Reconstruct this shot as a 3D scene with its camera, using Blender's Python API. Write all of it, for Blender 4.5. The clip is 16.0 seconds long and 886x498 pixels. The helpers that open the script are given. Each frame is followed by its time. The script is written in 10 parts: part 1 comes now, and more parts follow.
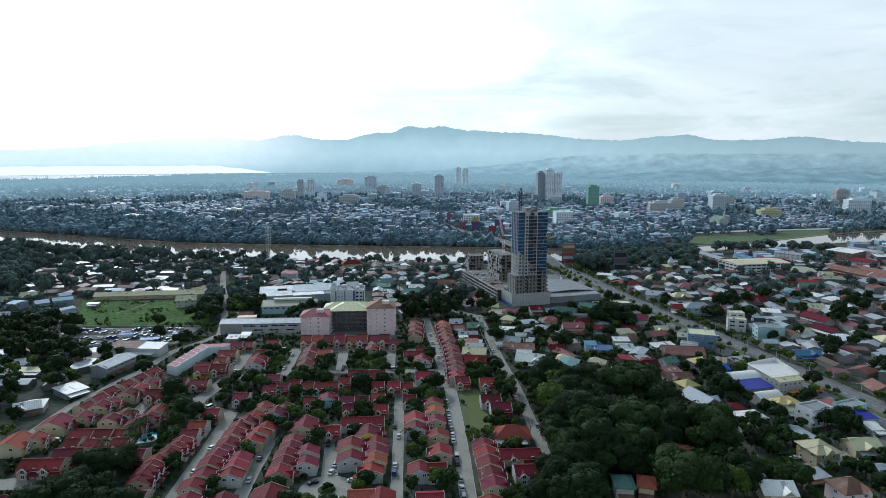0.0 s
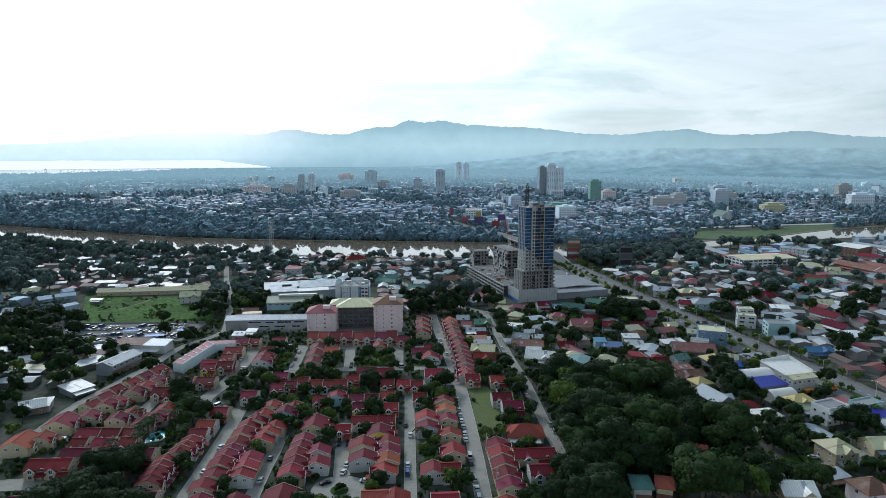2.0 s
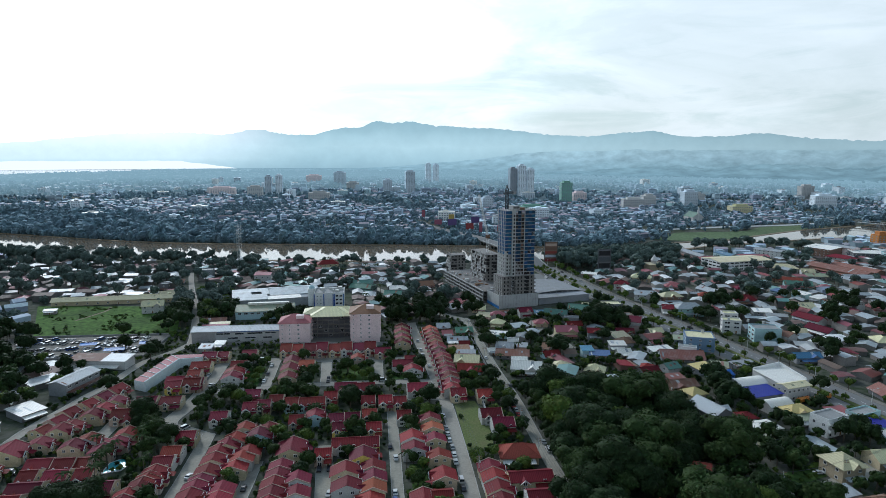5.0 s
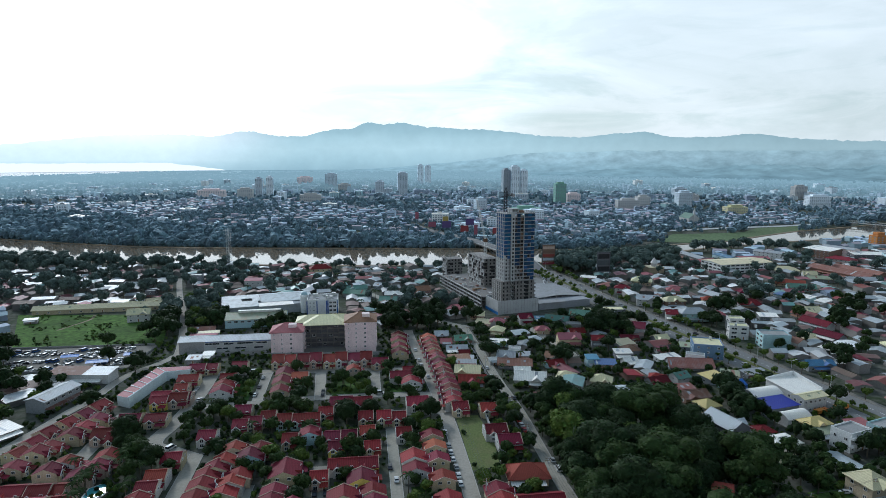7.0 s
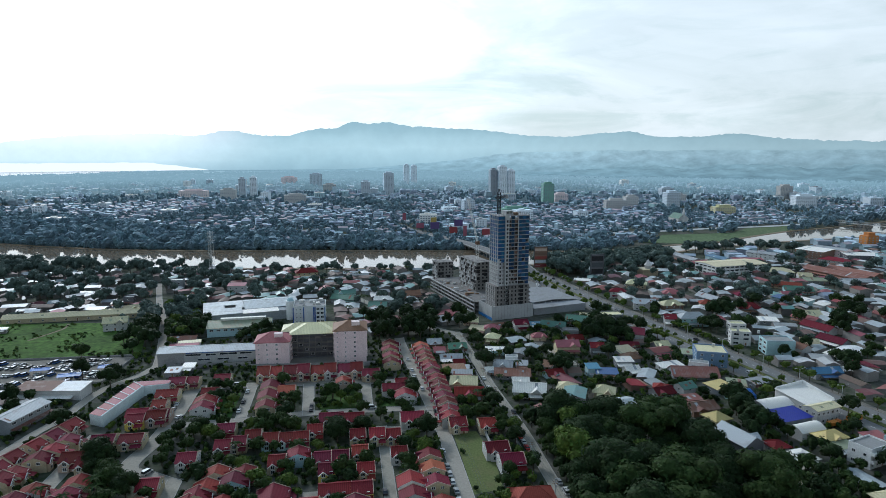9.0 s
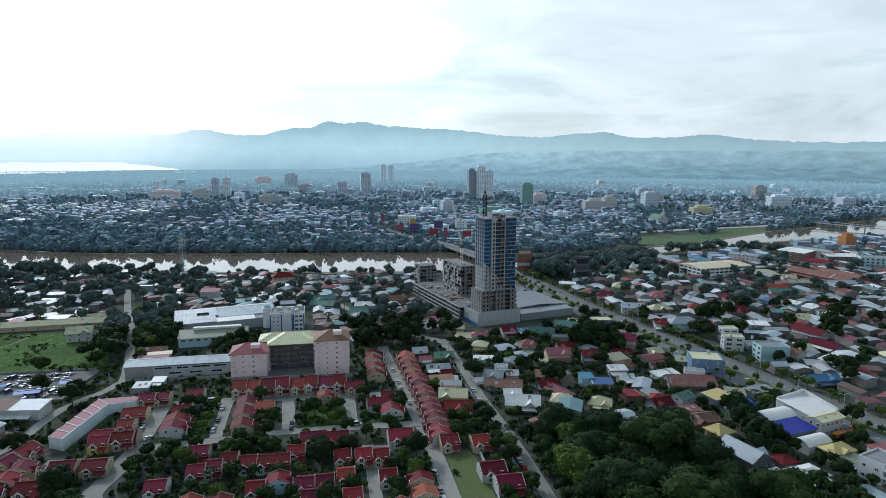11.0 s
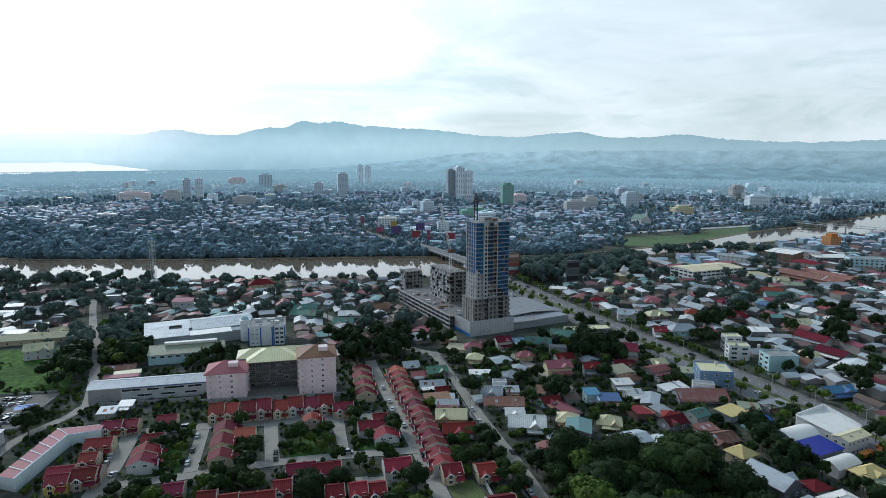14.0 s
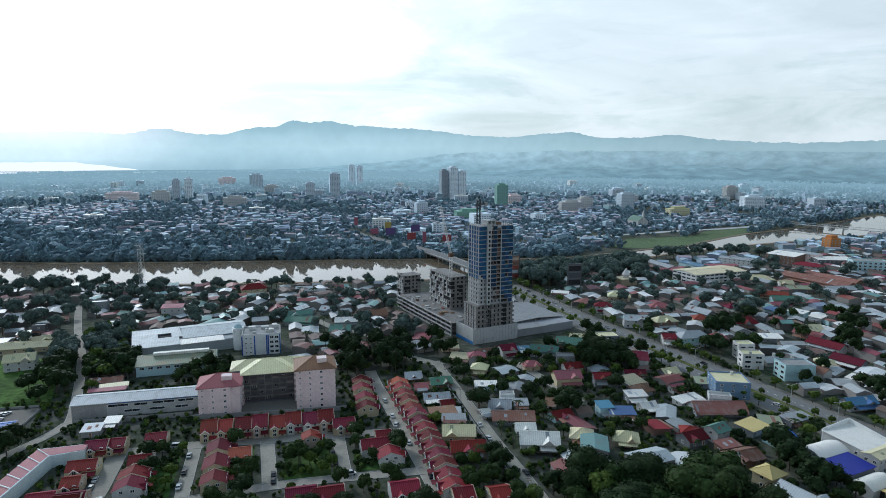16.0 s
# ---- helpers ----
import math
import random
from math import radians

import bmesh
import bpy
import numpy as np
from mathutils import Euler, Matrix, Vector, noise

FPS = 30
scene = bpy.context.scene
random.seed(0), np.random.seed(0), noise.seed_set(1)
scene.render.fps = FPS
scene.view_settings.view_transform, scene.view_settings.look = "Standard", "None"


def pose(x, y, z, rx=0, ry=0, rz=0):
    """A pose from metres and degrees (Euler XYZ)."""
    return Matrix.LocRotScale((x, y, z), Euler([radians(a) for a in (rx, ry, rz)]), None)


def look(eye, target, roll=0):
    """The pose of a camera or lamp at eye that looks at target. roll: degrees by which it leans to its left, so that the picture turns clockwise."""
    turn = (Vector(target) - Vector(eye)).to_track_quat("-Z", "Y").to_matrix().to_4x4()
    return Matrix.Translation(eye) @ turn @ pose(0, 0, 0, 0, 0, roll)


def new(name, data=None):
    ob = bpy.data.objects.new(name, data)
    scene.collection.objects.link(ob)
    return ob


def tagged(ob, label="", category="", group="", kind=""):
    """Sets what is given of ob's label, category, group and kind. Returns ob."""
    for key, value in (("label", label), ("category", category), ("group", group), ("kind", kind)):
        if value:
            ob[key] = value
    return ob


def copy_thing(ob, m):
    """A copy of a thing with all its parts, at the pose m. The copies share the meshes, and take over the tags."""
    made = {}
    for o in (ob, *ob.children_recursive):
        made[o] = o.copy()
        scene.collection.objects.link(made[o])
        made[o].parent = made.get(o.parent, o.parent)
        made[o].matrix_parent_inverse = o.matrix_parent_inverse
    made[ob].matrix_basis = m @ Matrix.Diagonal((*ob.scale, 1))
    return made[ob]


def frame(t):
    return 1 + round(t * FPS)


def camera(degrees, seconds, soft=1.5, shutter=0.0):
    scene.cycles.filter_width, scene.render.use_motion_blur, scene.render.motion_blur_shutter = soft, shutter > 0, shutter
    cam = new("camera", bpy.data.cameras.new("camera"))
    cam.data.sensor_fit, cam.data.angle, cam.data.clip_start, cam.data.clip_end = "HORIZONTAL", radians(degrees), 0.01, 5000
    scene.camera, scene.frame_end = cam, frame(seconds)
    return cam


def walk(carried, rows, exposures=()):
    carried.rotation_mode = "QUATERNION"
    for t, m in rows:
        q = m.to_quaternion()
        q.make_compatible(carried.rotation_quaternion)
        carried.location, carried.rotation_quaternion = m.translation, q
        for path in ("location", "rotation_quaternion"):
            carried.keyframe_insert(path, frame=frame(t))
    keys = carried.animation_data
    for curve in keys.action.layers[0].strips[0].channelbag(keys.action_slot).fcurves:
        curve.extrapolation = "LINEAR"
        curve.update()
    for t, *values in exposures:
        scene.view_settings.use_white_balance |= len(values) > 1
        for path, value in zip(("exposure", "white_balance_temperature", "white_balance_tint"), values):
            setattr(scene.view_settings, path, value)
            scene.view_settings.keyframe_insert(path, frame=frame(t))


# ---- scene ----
cam = camera(71.0, 16.0, soft=0.85)
PATH = [
    (0, (3.244, 7.821, 123.452), (3.373, 9.795, 123.154), 0.1),
    (0.5, (2.441, 8.238, 123.415), (2.566, 10.209, 123.098), 0.1),
    (1, (1.296, 9.363, 123.467), (1.417, 11.333, 123.15), 0.1),
    (1.5, (-0.168, 10.67, 123.499), (-0.049, 12.642, 123.183), 0.1),
    (2, (-2.037, 12.596, 123.541), (-1.906, 14.566, 123.226), 0.1),
    (2.5, (-3.597, 14.851, 123.55), (-3.436, 16.82, 123.235), 0.1),
    (3, (-4.755, 17.748, 123.595), (-4.559, 19.714, 123.281), 0.1),
    (3.5, (-5.81, 20.74, 123.766), (-5.597, 22.704, 123.452), 0.1),
    (4, (-6.836, 24.153, 123.799), (-6.614, 26.116, 123.485), 0.2),
    (6.5, (-10.305, 43.193, 123.674), (-10.054, 45.153, 123.366), 0.1),
    (7, (-10.896, 47.425, 123.811), (-10.635, 49.385, 123.503), 0.1),
    (7.5, (-11.438, 51.753, 123.923), (-11.165, 53.711, 123.615), 0.1),
    (8, (-12.22, 56.206, 124.104), (-11.936, 58.161, 123.796), 0.1),
    (8.5, (-12.662, 60.702, 124.21), (-12.367, 62.656, 123.902), 0.1),
    (9, (-13.442, 65.232, 124.232), (-13.134, 67.183, 123.923), 0.1),
    (11.5, (-17.274, 87.624, 124.373), (-16.867, 89.557, 124.065), 0.2),
    (12, (-17.971, 91.928, 124.414), (-17.543, 93.858, 124.106), 0.1),
    (12.5, (-18.757, 96.356, 124.512), (-18.319, 98.283, 124.204), 0.1),
    (13, (-19.49, 100.407, 124.657), (-19.044, 102.333, 124.348), 0.2),
    (13.5, (-20.29, 104.878, 124.834), (-19.836, 106.801, 124.525), 0.2),
    (14, (-21.053, 109.419, 124.781), (-20.592, 111.341, 124.472), 0.2),
    (14.5, (-21.855, 113.84, 124.896), (-21.387, 115.76, 124.587), 0.2),
    (15, (-22.583, 117.935, 125.141), (-22.108, 119.852, 124.831), 0.2),
    (15.5, (-23.344, 122.445, 125.156), (-22.861, 124.362, 124.846), 0.2),
    (16, (-24.289, 126.887, 125.254), (-23.799, 128.801, 124.945), 0.3),
]
walk(cam, [(t, look(eye, target, roll)) for t, eye, target, roll in PATH],
     exposures=[(0.0, 0.11, 5480, 6), (16.0, 0.11, 5480, 6)])

# world: bright, mostly clouded sky with the sun behind the cloud ahead and to one side
SUN_AZ, SUN_EL = radians(-24), radians(30)
SUN_DIR = Vector((math.sin(SUN_AZ) * math.cos(SUN_EL), math.cos(SUN_AZ) * math.cos(SUN_EL), math.sin(SUN_EL)))
world = bpy.data.worlds.new("World")
scene.world = world
world.use_nodes = True
wn, wl = world.node_tree.nodes, world.node_tree.links
wn.clear()


def wnode(kind, **values):
    n = wn.new(kind)
    for k, v in values.items():
        n.inputs[k].default_value = v
    return n


w_out, w_bg = wn.new("ShaderNodeOutputWorld"), wn.new("ShaderNodeBackground")
sky = wn.new("ShaderNodeTexSky")
sky.sky_type, sky.sun_disc = "NISHITA", False
sky.sun_elevation, sky.sun_rotation = SUN_EL, SUN_AZ % (2 * math.pi)
sky.air_density, sky.dust_density = 1.0, 3.0
sky_mul = wn.new("ShaderNodeVectorMath")
sky_mul.operation = "SCALE"
sky_mul.inputs["Scale"].default_value = 0.10
wl.new(sky.outputs[0], sky_mul.inputs[0])
w_co = wn.new("ShaderNodeTexCoord")
w_map = wn.new("ShaderNodeMapping")
w_map.inputs["Scale"].default_value = (1.0, 1.0, 3.0)
wl.new(w_co.outputs["Generated"], w_map.inputs["Vector"])
w_n1 = wnode("ShaderNodeTexNoise", Scale=2.9, Detail=8.0, Roughness=0.58, Distortion=0.5)
wl.new(w_map.outputs[0], w_n1.inputs["Vector"])
w_ramp = wn.new("ShaderNodeValToRGB")
w_ramp.color_ramp.elements[0].position, w_ramp.color_ramp.elements[1].position = 0.40, 0.62
w_ramp.color_ramp.elements[0].color = (0.815, 0.83, 0.775, 1)
w_ramp.color_ramp.elements[1].color = (0.995, 0.985, 0.93, 1)
wl.new(w_n1.outputs[0], w_ramp.inputs[0])
# the cloud deck is bright low down and round the hidden sun, and thick and grey overhead
def w_range(src, a, b, c, d):
    n = wn.new("ShaderNodeMapRange")
    n.interpolation_type = "SMOOTHSTEP"
    for k, v in (("From Min", a), ("From Max", b), ("To Min", c), ("To Max", d)):
        n.inputs[k].default_value = v
    wl.new(src, n.inputs["Value"])
    return n.outputs[0]


def w_vec(op, a, b):
    n = wn.new("ShaderNodeVectorMath")
    n.operation = op
    wl.new(a, n.inputs[0])
    wl.new(b, n.inputs[1])
    return n.outputs[0]


def w_math(op, a, b):
    n = wn.new("ShaderNodeMath")
    n.operation = op
    wl.new(a, n.inputs[0])
    if isinstance(b, float):
        n.inputs[1].default_value = b
    else:
        wl.new(b, n.inputs[1])
    return n.outputs[0]


w_sep = wn.new("ShaderNodeSeparateXYZ")
wl.new(w_co.outputs["Generated"], w_sep.inputs[0])
w_dot = wn.new("ShaderNodeVectorMath")
w_dot.operation = "DOT_PRODUCT"
w_dot.inputs[1].default_value = SUN_DIR
wl.new(w_co.outputs["Generated"], w_dot.inputs[0])
w_deck = wn.new("ShaderNodeMix")
w_deck.data_type = "RGBA"
w_deck.inputs[6].default_value, w_deck.inputs[7].default_value = (1.0, 1.0, 1.0, 1), (0.245, 0.338, 0.45, 1)
wl.new(w_range(w_sep.outputs["Z"], 0.24, 0.66, 0.0, 1.0), w_deck.inputs[0])
w_lit = w_vec("MULTIPLY", w_ramp.outputs[0], w_deck.outputs[2])
w_lit = w_vec("MULTIPLY", w_lit, w_range(w_dot.outputs["Value"], -0.3, 0.85, 0.82, 1.0))
w_glow = w_math("MULTIPLY", w_range(w_dot.outputs["Value"], 0.6, 1.0, 0.0, 0.8), w_range(w_n1.outputs[0], 0.36, 0.66, 0.5, 1.25))
w_lit = w_vec("ADD", w_lit, w_glow)
# a low bank of torn grey stratus over the mountains
w_map2 = wn.new("ShaderNodeMapping")
w_map2.inputs["Scale"].default_value = (1.0, 1.0, 5.5)
wl.new(w_co.outputs["Generated"], w_map2.inputs["Vector"])
w_n2 = wnode("ShaderNodeTexNoise", Scale=4.2, Detail=9.0, Roughness=0.62, Distortion=0.7)
wl.new(w_map2.outputs[0], w_n2.inputs["Vector"])

w_low = w_math("MULTIPLY", w_range(w_sep.outputs["Z"], 0.005, 0.05, 0.0, 1.0), w_range(w_sep.outputs["Z"], 0.09, 0.24, 1.0, 0.0))
w_low = w_math("MULTIPLY", w_low, w_range(w_n2.outputs[0], 0.44, 0.66, 0.0, 1.0))
w_bank = wn.new("ShaderNodeMix")
w_bank.data_type = "RGBA"
w_bank.inputs[6].default_value, w_bank.inputs[7].default_value = (1.0, 1.0, 1.0, 1), (0.80, 0.855, 0.845, 1)
wl.new(w_low, w_bank.inputs[0])
w_lit = w_vec("MULTIPLY", w_lit, w_bank.outputs[2])
w_mix = wn.new("ShaderNodeMix")
w_mix.data_type = "RGBA"
w_mix.inputs[0].default_value = 0.85
wl.new(sky_mul.outputs[0], w_mix.inputs[6])
wl.new(w_lit, w_mix.inputs[7])
wl.new(w_mix.outputs[2], w_bg.inputs[0])
w_bg.inputs[1].default_value = 1.0
wl.new(w_bg.outputs[0], w_out.inputs[0])

sun_data = bpy.data.lights.new("sun", "SUN")
sun_data.energy, sun_data.angle, sun_data.color = 1.75, radians(9), (1.0, 0.95, 0.88)
sun = new("sun", sun_data)
sun.matrix_world = look(SUN_DIR * 800, (0, 0, 0))

# ---------------- materials ----------------
MATS = {}


def mat(name, col, rough=0.8, var=0.18, scale=0.6, bump=0.0, rnd=0.12, hue=0.01, metal=0.0, ribs=0.0, stain=(0.1, 0.09, 0.08), stained=0.25,
        island=False, spec=0.4, axis="X", sheen=0.0, grooves=0.95, deep=0.08):
    """A procedural surface: base colour, grain and larger stains, a shift from object to object, optional ribs along one axis."""
    m = bpy.data.materials.new(name)
    m.use_nodes = True
    n, l = m.node_tree.nodes, m.node_tree.links
    b = n["Principled BSDF"]
    b.inputs["Roughness"].default_value, b.inputs["Metallic"].default_value = rough, metal
    b.inputs["Specular IOR Level"].default_value = spec
    # blue sheen is used on far surfaces only, standing in for haze
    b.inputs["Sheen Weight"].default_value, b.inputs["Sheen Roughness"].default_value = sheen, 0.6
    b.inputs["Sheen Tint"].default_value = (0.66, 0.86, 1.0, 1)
    co = n.new("ShaderNodeTexCoord")
    fine, wide = n.new("ShaderNodeTexNoise"), n.new("ShaderNodeTexNoise")
    for t, s, d in ((fine, scale * 4, 4), (wide, scale * 0.35, 5)):
        t.inputs["Scale"].default_value, t.inputs["Detail"].default_value = s, d
        t.inputs["Roughness"].default_value = 0.6
        l.new(co.outputs["Object"], t.inputs["Vector"])
    info = n.new("ShaderNodeNewGeometry") if island else n.new("ShaderNodeObjectInfo")
    rand = info.outputs["Random Per Island"] if island else info.outputs["Random"]
    hs = n.new("ShaderNodeHueSaturation")
    hs.inputs["Color"].default_value = (*col, 1)
    v = n.new("ShaderNodeMapRange")
    v.inputs["To Min"].default_value, v.inputs["To Max"].default_value = 1 - rnd, 1 + rnd
    l.new(rand, v.inputs["Value"])
    g = n.new("ShaderNodeMapRange")
    g.inputs["From Min"].default_value, g.inputs["From Max"].default_value = 0.3, 0.7
    g.inputs["To Min"].default_value, g.inputs["To Max"].default_value = 1 - var, 1 + var
    l.new(fine.outputs[0], g.inputs["Value"])
    mul = n.new("ShaderNodeMath")
    mul.operation = "MULTIPLY"
    l.new(v.outputs[0], mul.inputs[0])
    l.new(g.outputs[0], mul.inputs[1])
    l.new(mul.outputs[0], hs.inputs["Value"])
    wh = n.new("ShaderNodeTexWhiteNoise")
    wh.noise_dimensions = "1D"
    l.new(rand, wh.inputs["W"])
    h = n.new("ShaderNodeMapRange")
    h.inputs["To Min"].default_value, h.inputs["To Max"].default_value = 0.5 - hue, 0.5 + hue
    l.new(wh.outputs["Value"], h.inputs["Value"])
    l.new(h.outputs[0], hs.inputs["Hue"])
    st = n.new("ShaderNodeMapRange")
    st.inputs["From Min"].default_value, st.inputs["From Max"].default_value = 0.5, 0.75
    st.inputs["To Max"].default_value = stained
    l.new(wide.outputs[0], st.inputs["Value"])
    mx = n.new("ShaderNodeMix")
    mx.data_type = "RGBA"
    mx.inputs[7].default_value = (*stain, 1)
    l.new(st.outputs[0], mx.inputs[0])
    l.new(hs.outputs[0], mx.inputs[6])
    colour = mx.outputs[2]
    if bump or ribs:
        bp = n.new("ShaderNodeBump")
        bp.inputs["Strength"].default_value = bump or 0.4
        bp.inputs["Distance"].default_value = deep
        if ribs:
            w = n.new("ShaderNodeTexWave")
            w.bands_direction = axis
            w.inputs["Scale"].default_value = ribs
            w.inputs["Distortion"].default_value = 0.3
            l.new(co.outputs["Object"], w.inputs["Vector"])
            l.new(w.outputs["Fac"], bp.inputs["Height"])
            groove, gm = n.new("ShaderNodeMapRange"), n.new("ShaderNodeVectorMath")
            groove.inputs["To Min"].default_value, groove.inputs["To Max"].default_value = grooves, 1.1
            gm.operation = "SCALE"
            l.new(w.outputs["Fac"], groove.inputs["Value"])
            l.new(mx.outputs[2], gm.inputs[0])
            l.new(groove.outputs[0], gm.inputs["Scale"])
            colour = gm.outputs[0]
        else:
            l.new(fine.outputs[0], bp.inputs["Height"])
        l.new(bp.outputs[0], b.inputs["Normal"])
    l.new(colour, b.inputs["Base Color"])
    MATS[name] = m
    return m


mat("tile_maroon", (0.150, 0.018, 0.027), 0.65, grooves=0.72, spec=0.09, ribs=0.45, rnd=0.28, hue=0.018, stain=(0.06, 0.02, 0.025), stained=0.45)
mat("tile_red", (0.215, 0.026, 0.029), 0.65, grooves=0.72, spec=0.09, ribs=0.45, rnd=0.28, hue=0.015, stain=(0.09, 0.03, 0.03), stained=0.4)
mat("tile_orange", (0.30, 0.085, 0.055), 0.7, spec=0.05, ribs=0.45, rnd=0.2, stain=(0.14, 0.06, 0.04), stained=0.35)
mat("tile_brown", (0.23, 0.12, 0.075), 0.6, spec=0.12, ribs=0.45, rnd=0.1, stain=(0.09, 0.05, 0.04), stained=0.3)
mat("tile_pink", (0.33, 0.12, 0.13), 0.6, spec=0.12, ribs=0.45, rnd=0.1, stain=(0.2, 0.1, 0.1), stained=0.3)
mat("sheet_white", (0.76, 0.73, 0.66), 0.5, spec=0.25, ribs=0.35, rnd=0.12, stain=(0.36, 0.31, 0.27), stained=0.35)
mat("sheet_grey", (0.38, 0.40, 0.41), 0.5, spec=0.2, ribs=0.35, rnd=0.3, stain=(0.17, 0.12, 0.09), stained=0.5)
mat("sheet_rust", (0.20, 0.10, 0.07), 0.7, spec=0.2, ribs=0.35, rnd=0.35, hue=0.02, stain=(0.35, 0.3, 0.27), stained=0.6)
mat("sheet_cream", (0.58, 0.53, 0.32), 0.5, spec=0.2, ribs=0.35, rnd=0.15, hue=0.02, stain=(0.3, 0.24, 0.15), stained=0.3)
mat("sheet_ochre", (0.56, 0.44, 0.18), 0.55, spec=0.2, ribs=0.35, rnd=0.12, hue=0.01, stain=(0.3, 0.2, 0.1), stained=0.35)
mat("sheet_green", (0.10, 0.20, 0.15), 0.5, spec=0.2, ribs=0.35, rnd=0.25, hue=0.03, stain=(0.12, 0.1, 0.07), stained=0.4)
mat("sheet_moss", (0.27, 0.30, 0.20), 0.5, spec=0.2, ribs=0.35, rnd=0.15, stain=(0.30, 0.17, 0.09), stained=0.7)
mat("sheet_blue", (0.08, 0.17, 0.30), 0.45, spec=0.2, ribs=0.35, rnd=0.25, hue=0.03, stain=(0.1, 0.12, 0.15), stained=0.3)
mat("sheet_deep_blue", (0.02, 0.03, 0.25), 0.45, spec=0.2, ribs=0.35, rnd=0.05, stain=(0.03, 0.04, 0.12), stained=0.3)
mat("tarp_blue", (0.03, 0.15, 0.45), 0.5, bump=0.4, rnd=0.2)
mat("roof_slab", (0.30, 0.30, 0.29), 0.85, bump=0.3, rnd=0.25, stain=(0.13, 0.12, 0.11), stained=0.6)
mat("plaster_cream", (0.50, 0.42, 0.28), 0.85, spec=0.15, rnd=0.18, hue=0.02)
mat("plaster_white", (0.52, 0.51, 0.49), 0.85, spec=0.15, rnd=0.14, hue=0.02)
mat("plaster_yellow", (0.62, 0.50, 0.12), 0.85, spec=0.15, rnd=0.1)
mat("plaster_pink", (0.80, 0.66, 0.64), 0.85, spec=0.15, rnd=0.04, stain=(0.40, 0.30, 0.29), stained=0.3)
mat("plaster_grey", (0.25, 0.26, 0.27), 0.85, spec=0.15, rnd=0.25, hue=0.03)
mat("plaster_blue", (0.17, 0.25, 0.37), 0.8, spec=0.15, rnd=0.12, hue=0.02)
mat("plaster_aqua", (0.42, 0.58, 0.60), 0.8, spec=0.15, rnd=0.12, hue=0.02)
mat("plaster_green", (0.22, 0.38, 0.30), 0.8, spec=0.15, rnd=0.12, hue=0.02)
mat("brickwork", (0.20, 0.12, 0.09), 0.9, rnd=0.2)
mat("concrete_raw", (0.34, 0.33, 0.32), 0.9, var=0.22, bump=0.3, rnd=0.08, stain=(0.18, 0.17, 0.17), stained=0.6)
mat("plaster_orange", (0.50, 0.20, 0.06), 0.8, spec=0.15, rnd=0.08)
mat("concrete_site", (0.21, 0.195, 0.18), 0.9, var=0.25, bump=0.3, rnd=0.2, stain=(0.10, 0.095, 0.09), stained=0.6)
mat("concrete_pale", (0.45, 0.45, 0.44), 0.9, var=0.12, bump=0.2, rnd=0.08, stain=(0.25, 0.24, 0.24), stained=0.6)
mat("concrete_dark", (0.13, 0.13, 0.14), 0.9, var=0.2, rnd=0.1)
mat("trim_cream", (0.44, 0.34, 0.27), 0.8, spec=0.15, rnd=0.12)
mat("trim_white", (0.74, 0.74, 0.72), 0.7, spec=0.15, rnd=0.06)
mat("trim_blue", (0.05, 0.12, 0.34), 0.6, spec=0.15, rnd=0.05)
mat("net_blue", (0.020, 0.085, 0.19), 0.8, var=0.3, bump=0.5, rnd=0.16, hue=0.02, stain=(0.02, 0.05, 0.1), stained=0.5)
mat("wood", (0.22, 0.13, 0.07), 0.7, rnd=0.2)
mat("crane_grey", (0.035, 0.04, 0.045), 0.6, rnd=0.1)
mat("steel_dark", (0.07, 0.08, 0.09), 0.5, metal=0.5, rnd=0.1)
mat("steel_pale", (0.50, 0.50, 0.48), 0.5, metal=0.2, rnd=0.1)
mat("crane_paint", (0.74, 0.73, 0.70), 0.5, rnd=0.1)
mat("orange_paint", (0.60, 0.20, 0.03), 0.5, rnd=0.1)
mat("glass_dark", (0.025, 0.03, 0.035), 0.12, var=0.3, rnd=0.3, stained=0.0, spec=0.6)
# near-black: stands in for shade behind openings, and colours the dark hoarding boards
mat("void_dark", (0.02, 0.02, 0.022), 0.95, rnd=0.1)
mat("road_concrete", (0.33, 0.305, 0.255), 0.9, spec=0.1, var=0.12, scale=0.25, bump=0.2, rnd=0.05, stain=(0.14, 0.135, 0.12), stained=0.7)
mat("asphalt", (0.20, 0.198, 0.19), 0.85, spec=0.1, var=0.15, scale=0.3, bump=0.2, rnd=0.05, stain=(0.17, 0.165, 0.16), stained=0.6)
mat("kerb_stone", (0.40, 0.39, 0.36), 0.9, spec=0.1, rnd=0.1)
mat("paving", (0.20, 0.185, 0.158), 0.9, spec=0.1, scale=0.3, rnd=0.1, stain=(0.17, 0.15, 0.13), stained=0.6)
mat("earth", (0.23, 0.18, 0.13), 0.95, spec=0.1, scale=0.2, bump=0.4, rnd=0.1, stain=(0.09, 0.10, 0.05), stained=0.8)
mat("grass", (0.050, 0.092, 0.022), 0.95, spec=0.1, var=0.6, scale=0.07, bump=0.6, rnd=0.1, stain=(0.024, 0.044, 0.014), stained=0.8)
mat("wild_grass", (0.068, 0.120, 0.024), 0.95, spec=0.1, var=0.6, scale=0.07, bump=0.6, rnd=0.1, stain=(0.030, 0.052, 0.016), stained=0.9)
mat("lawn", (0.13, 0.15, 0.055), 0.95, spec=0.1, var=0.25, scale=0.25, bump=0.4, rnd=0.1, stain=(0.17, 0.14, 0.08), stained=0.6)
mat("bark", (0.10, 0.08, 0.06), 0.95, rnd=0.2)
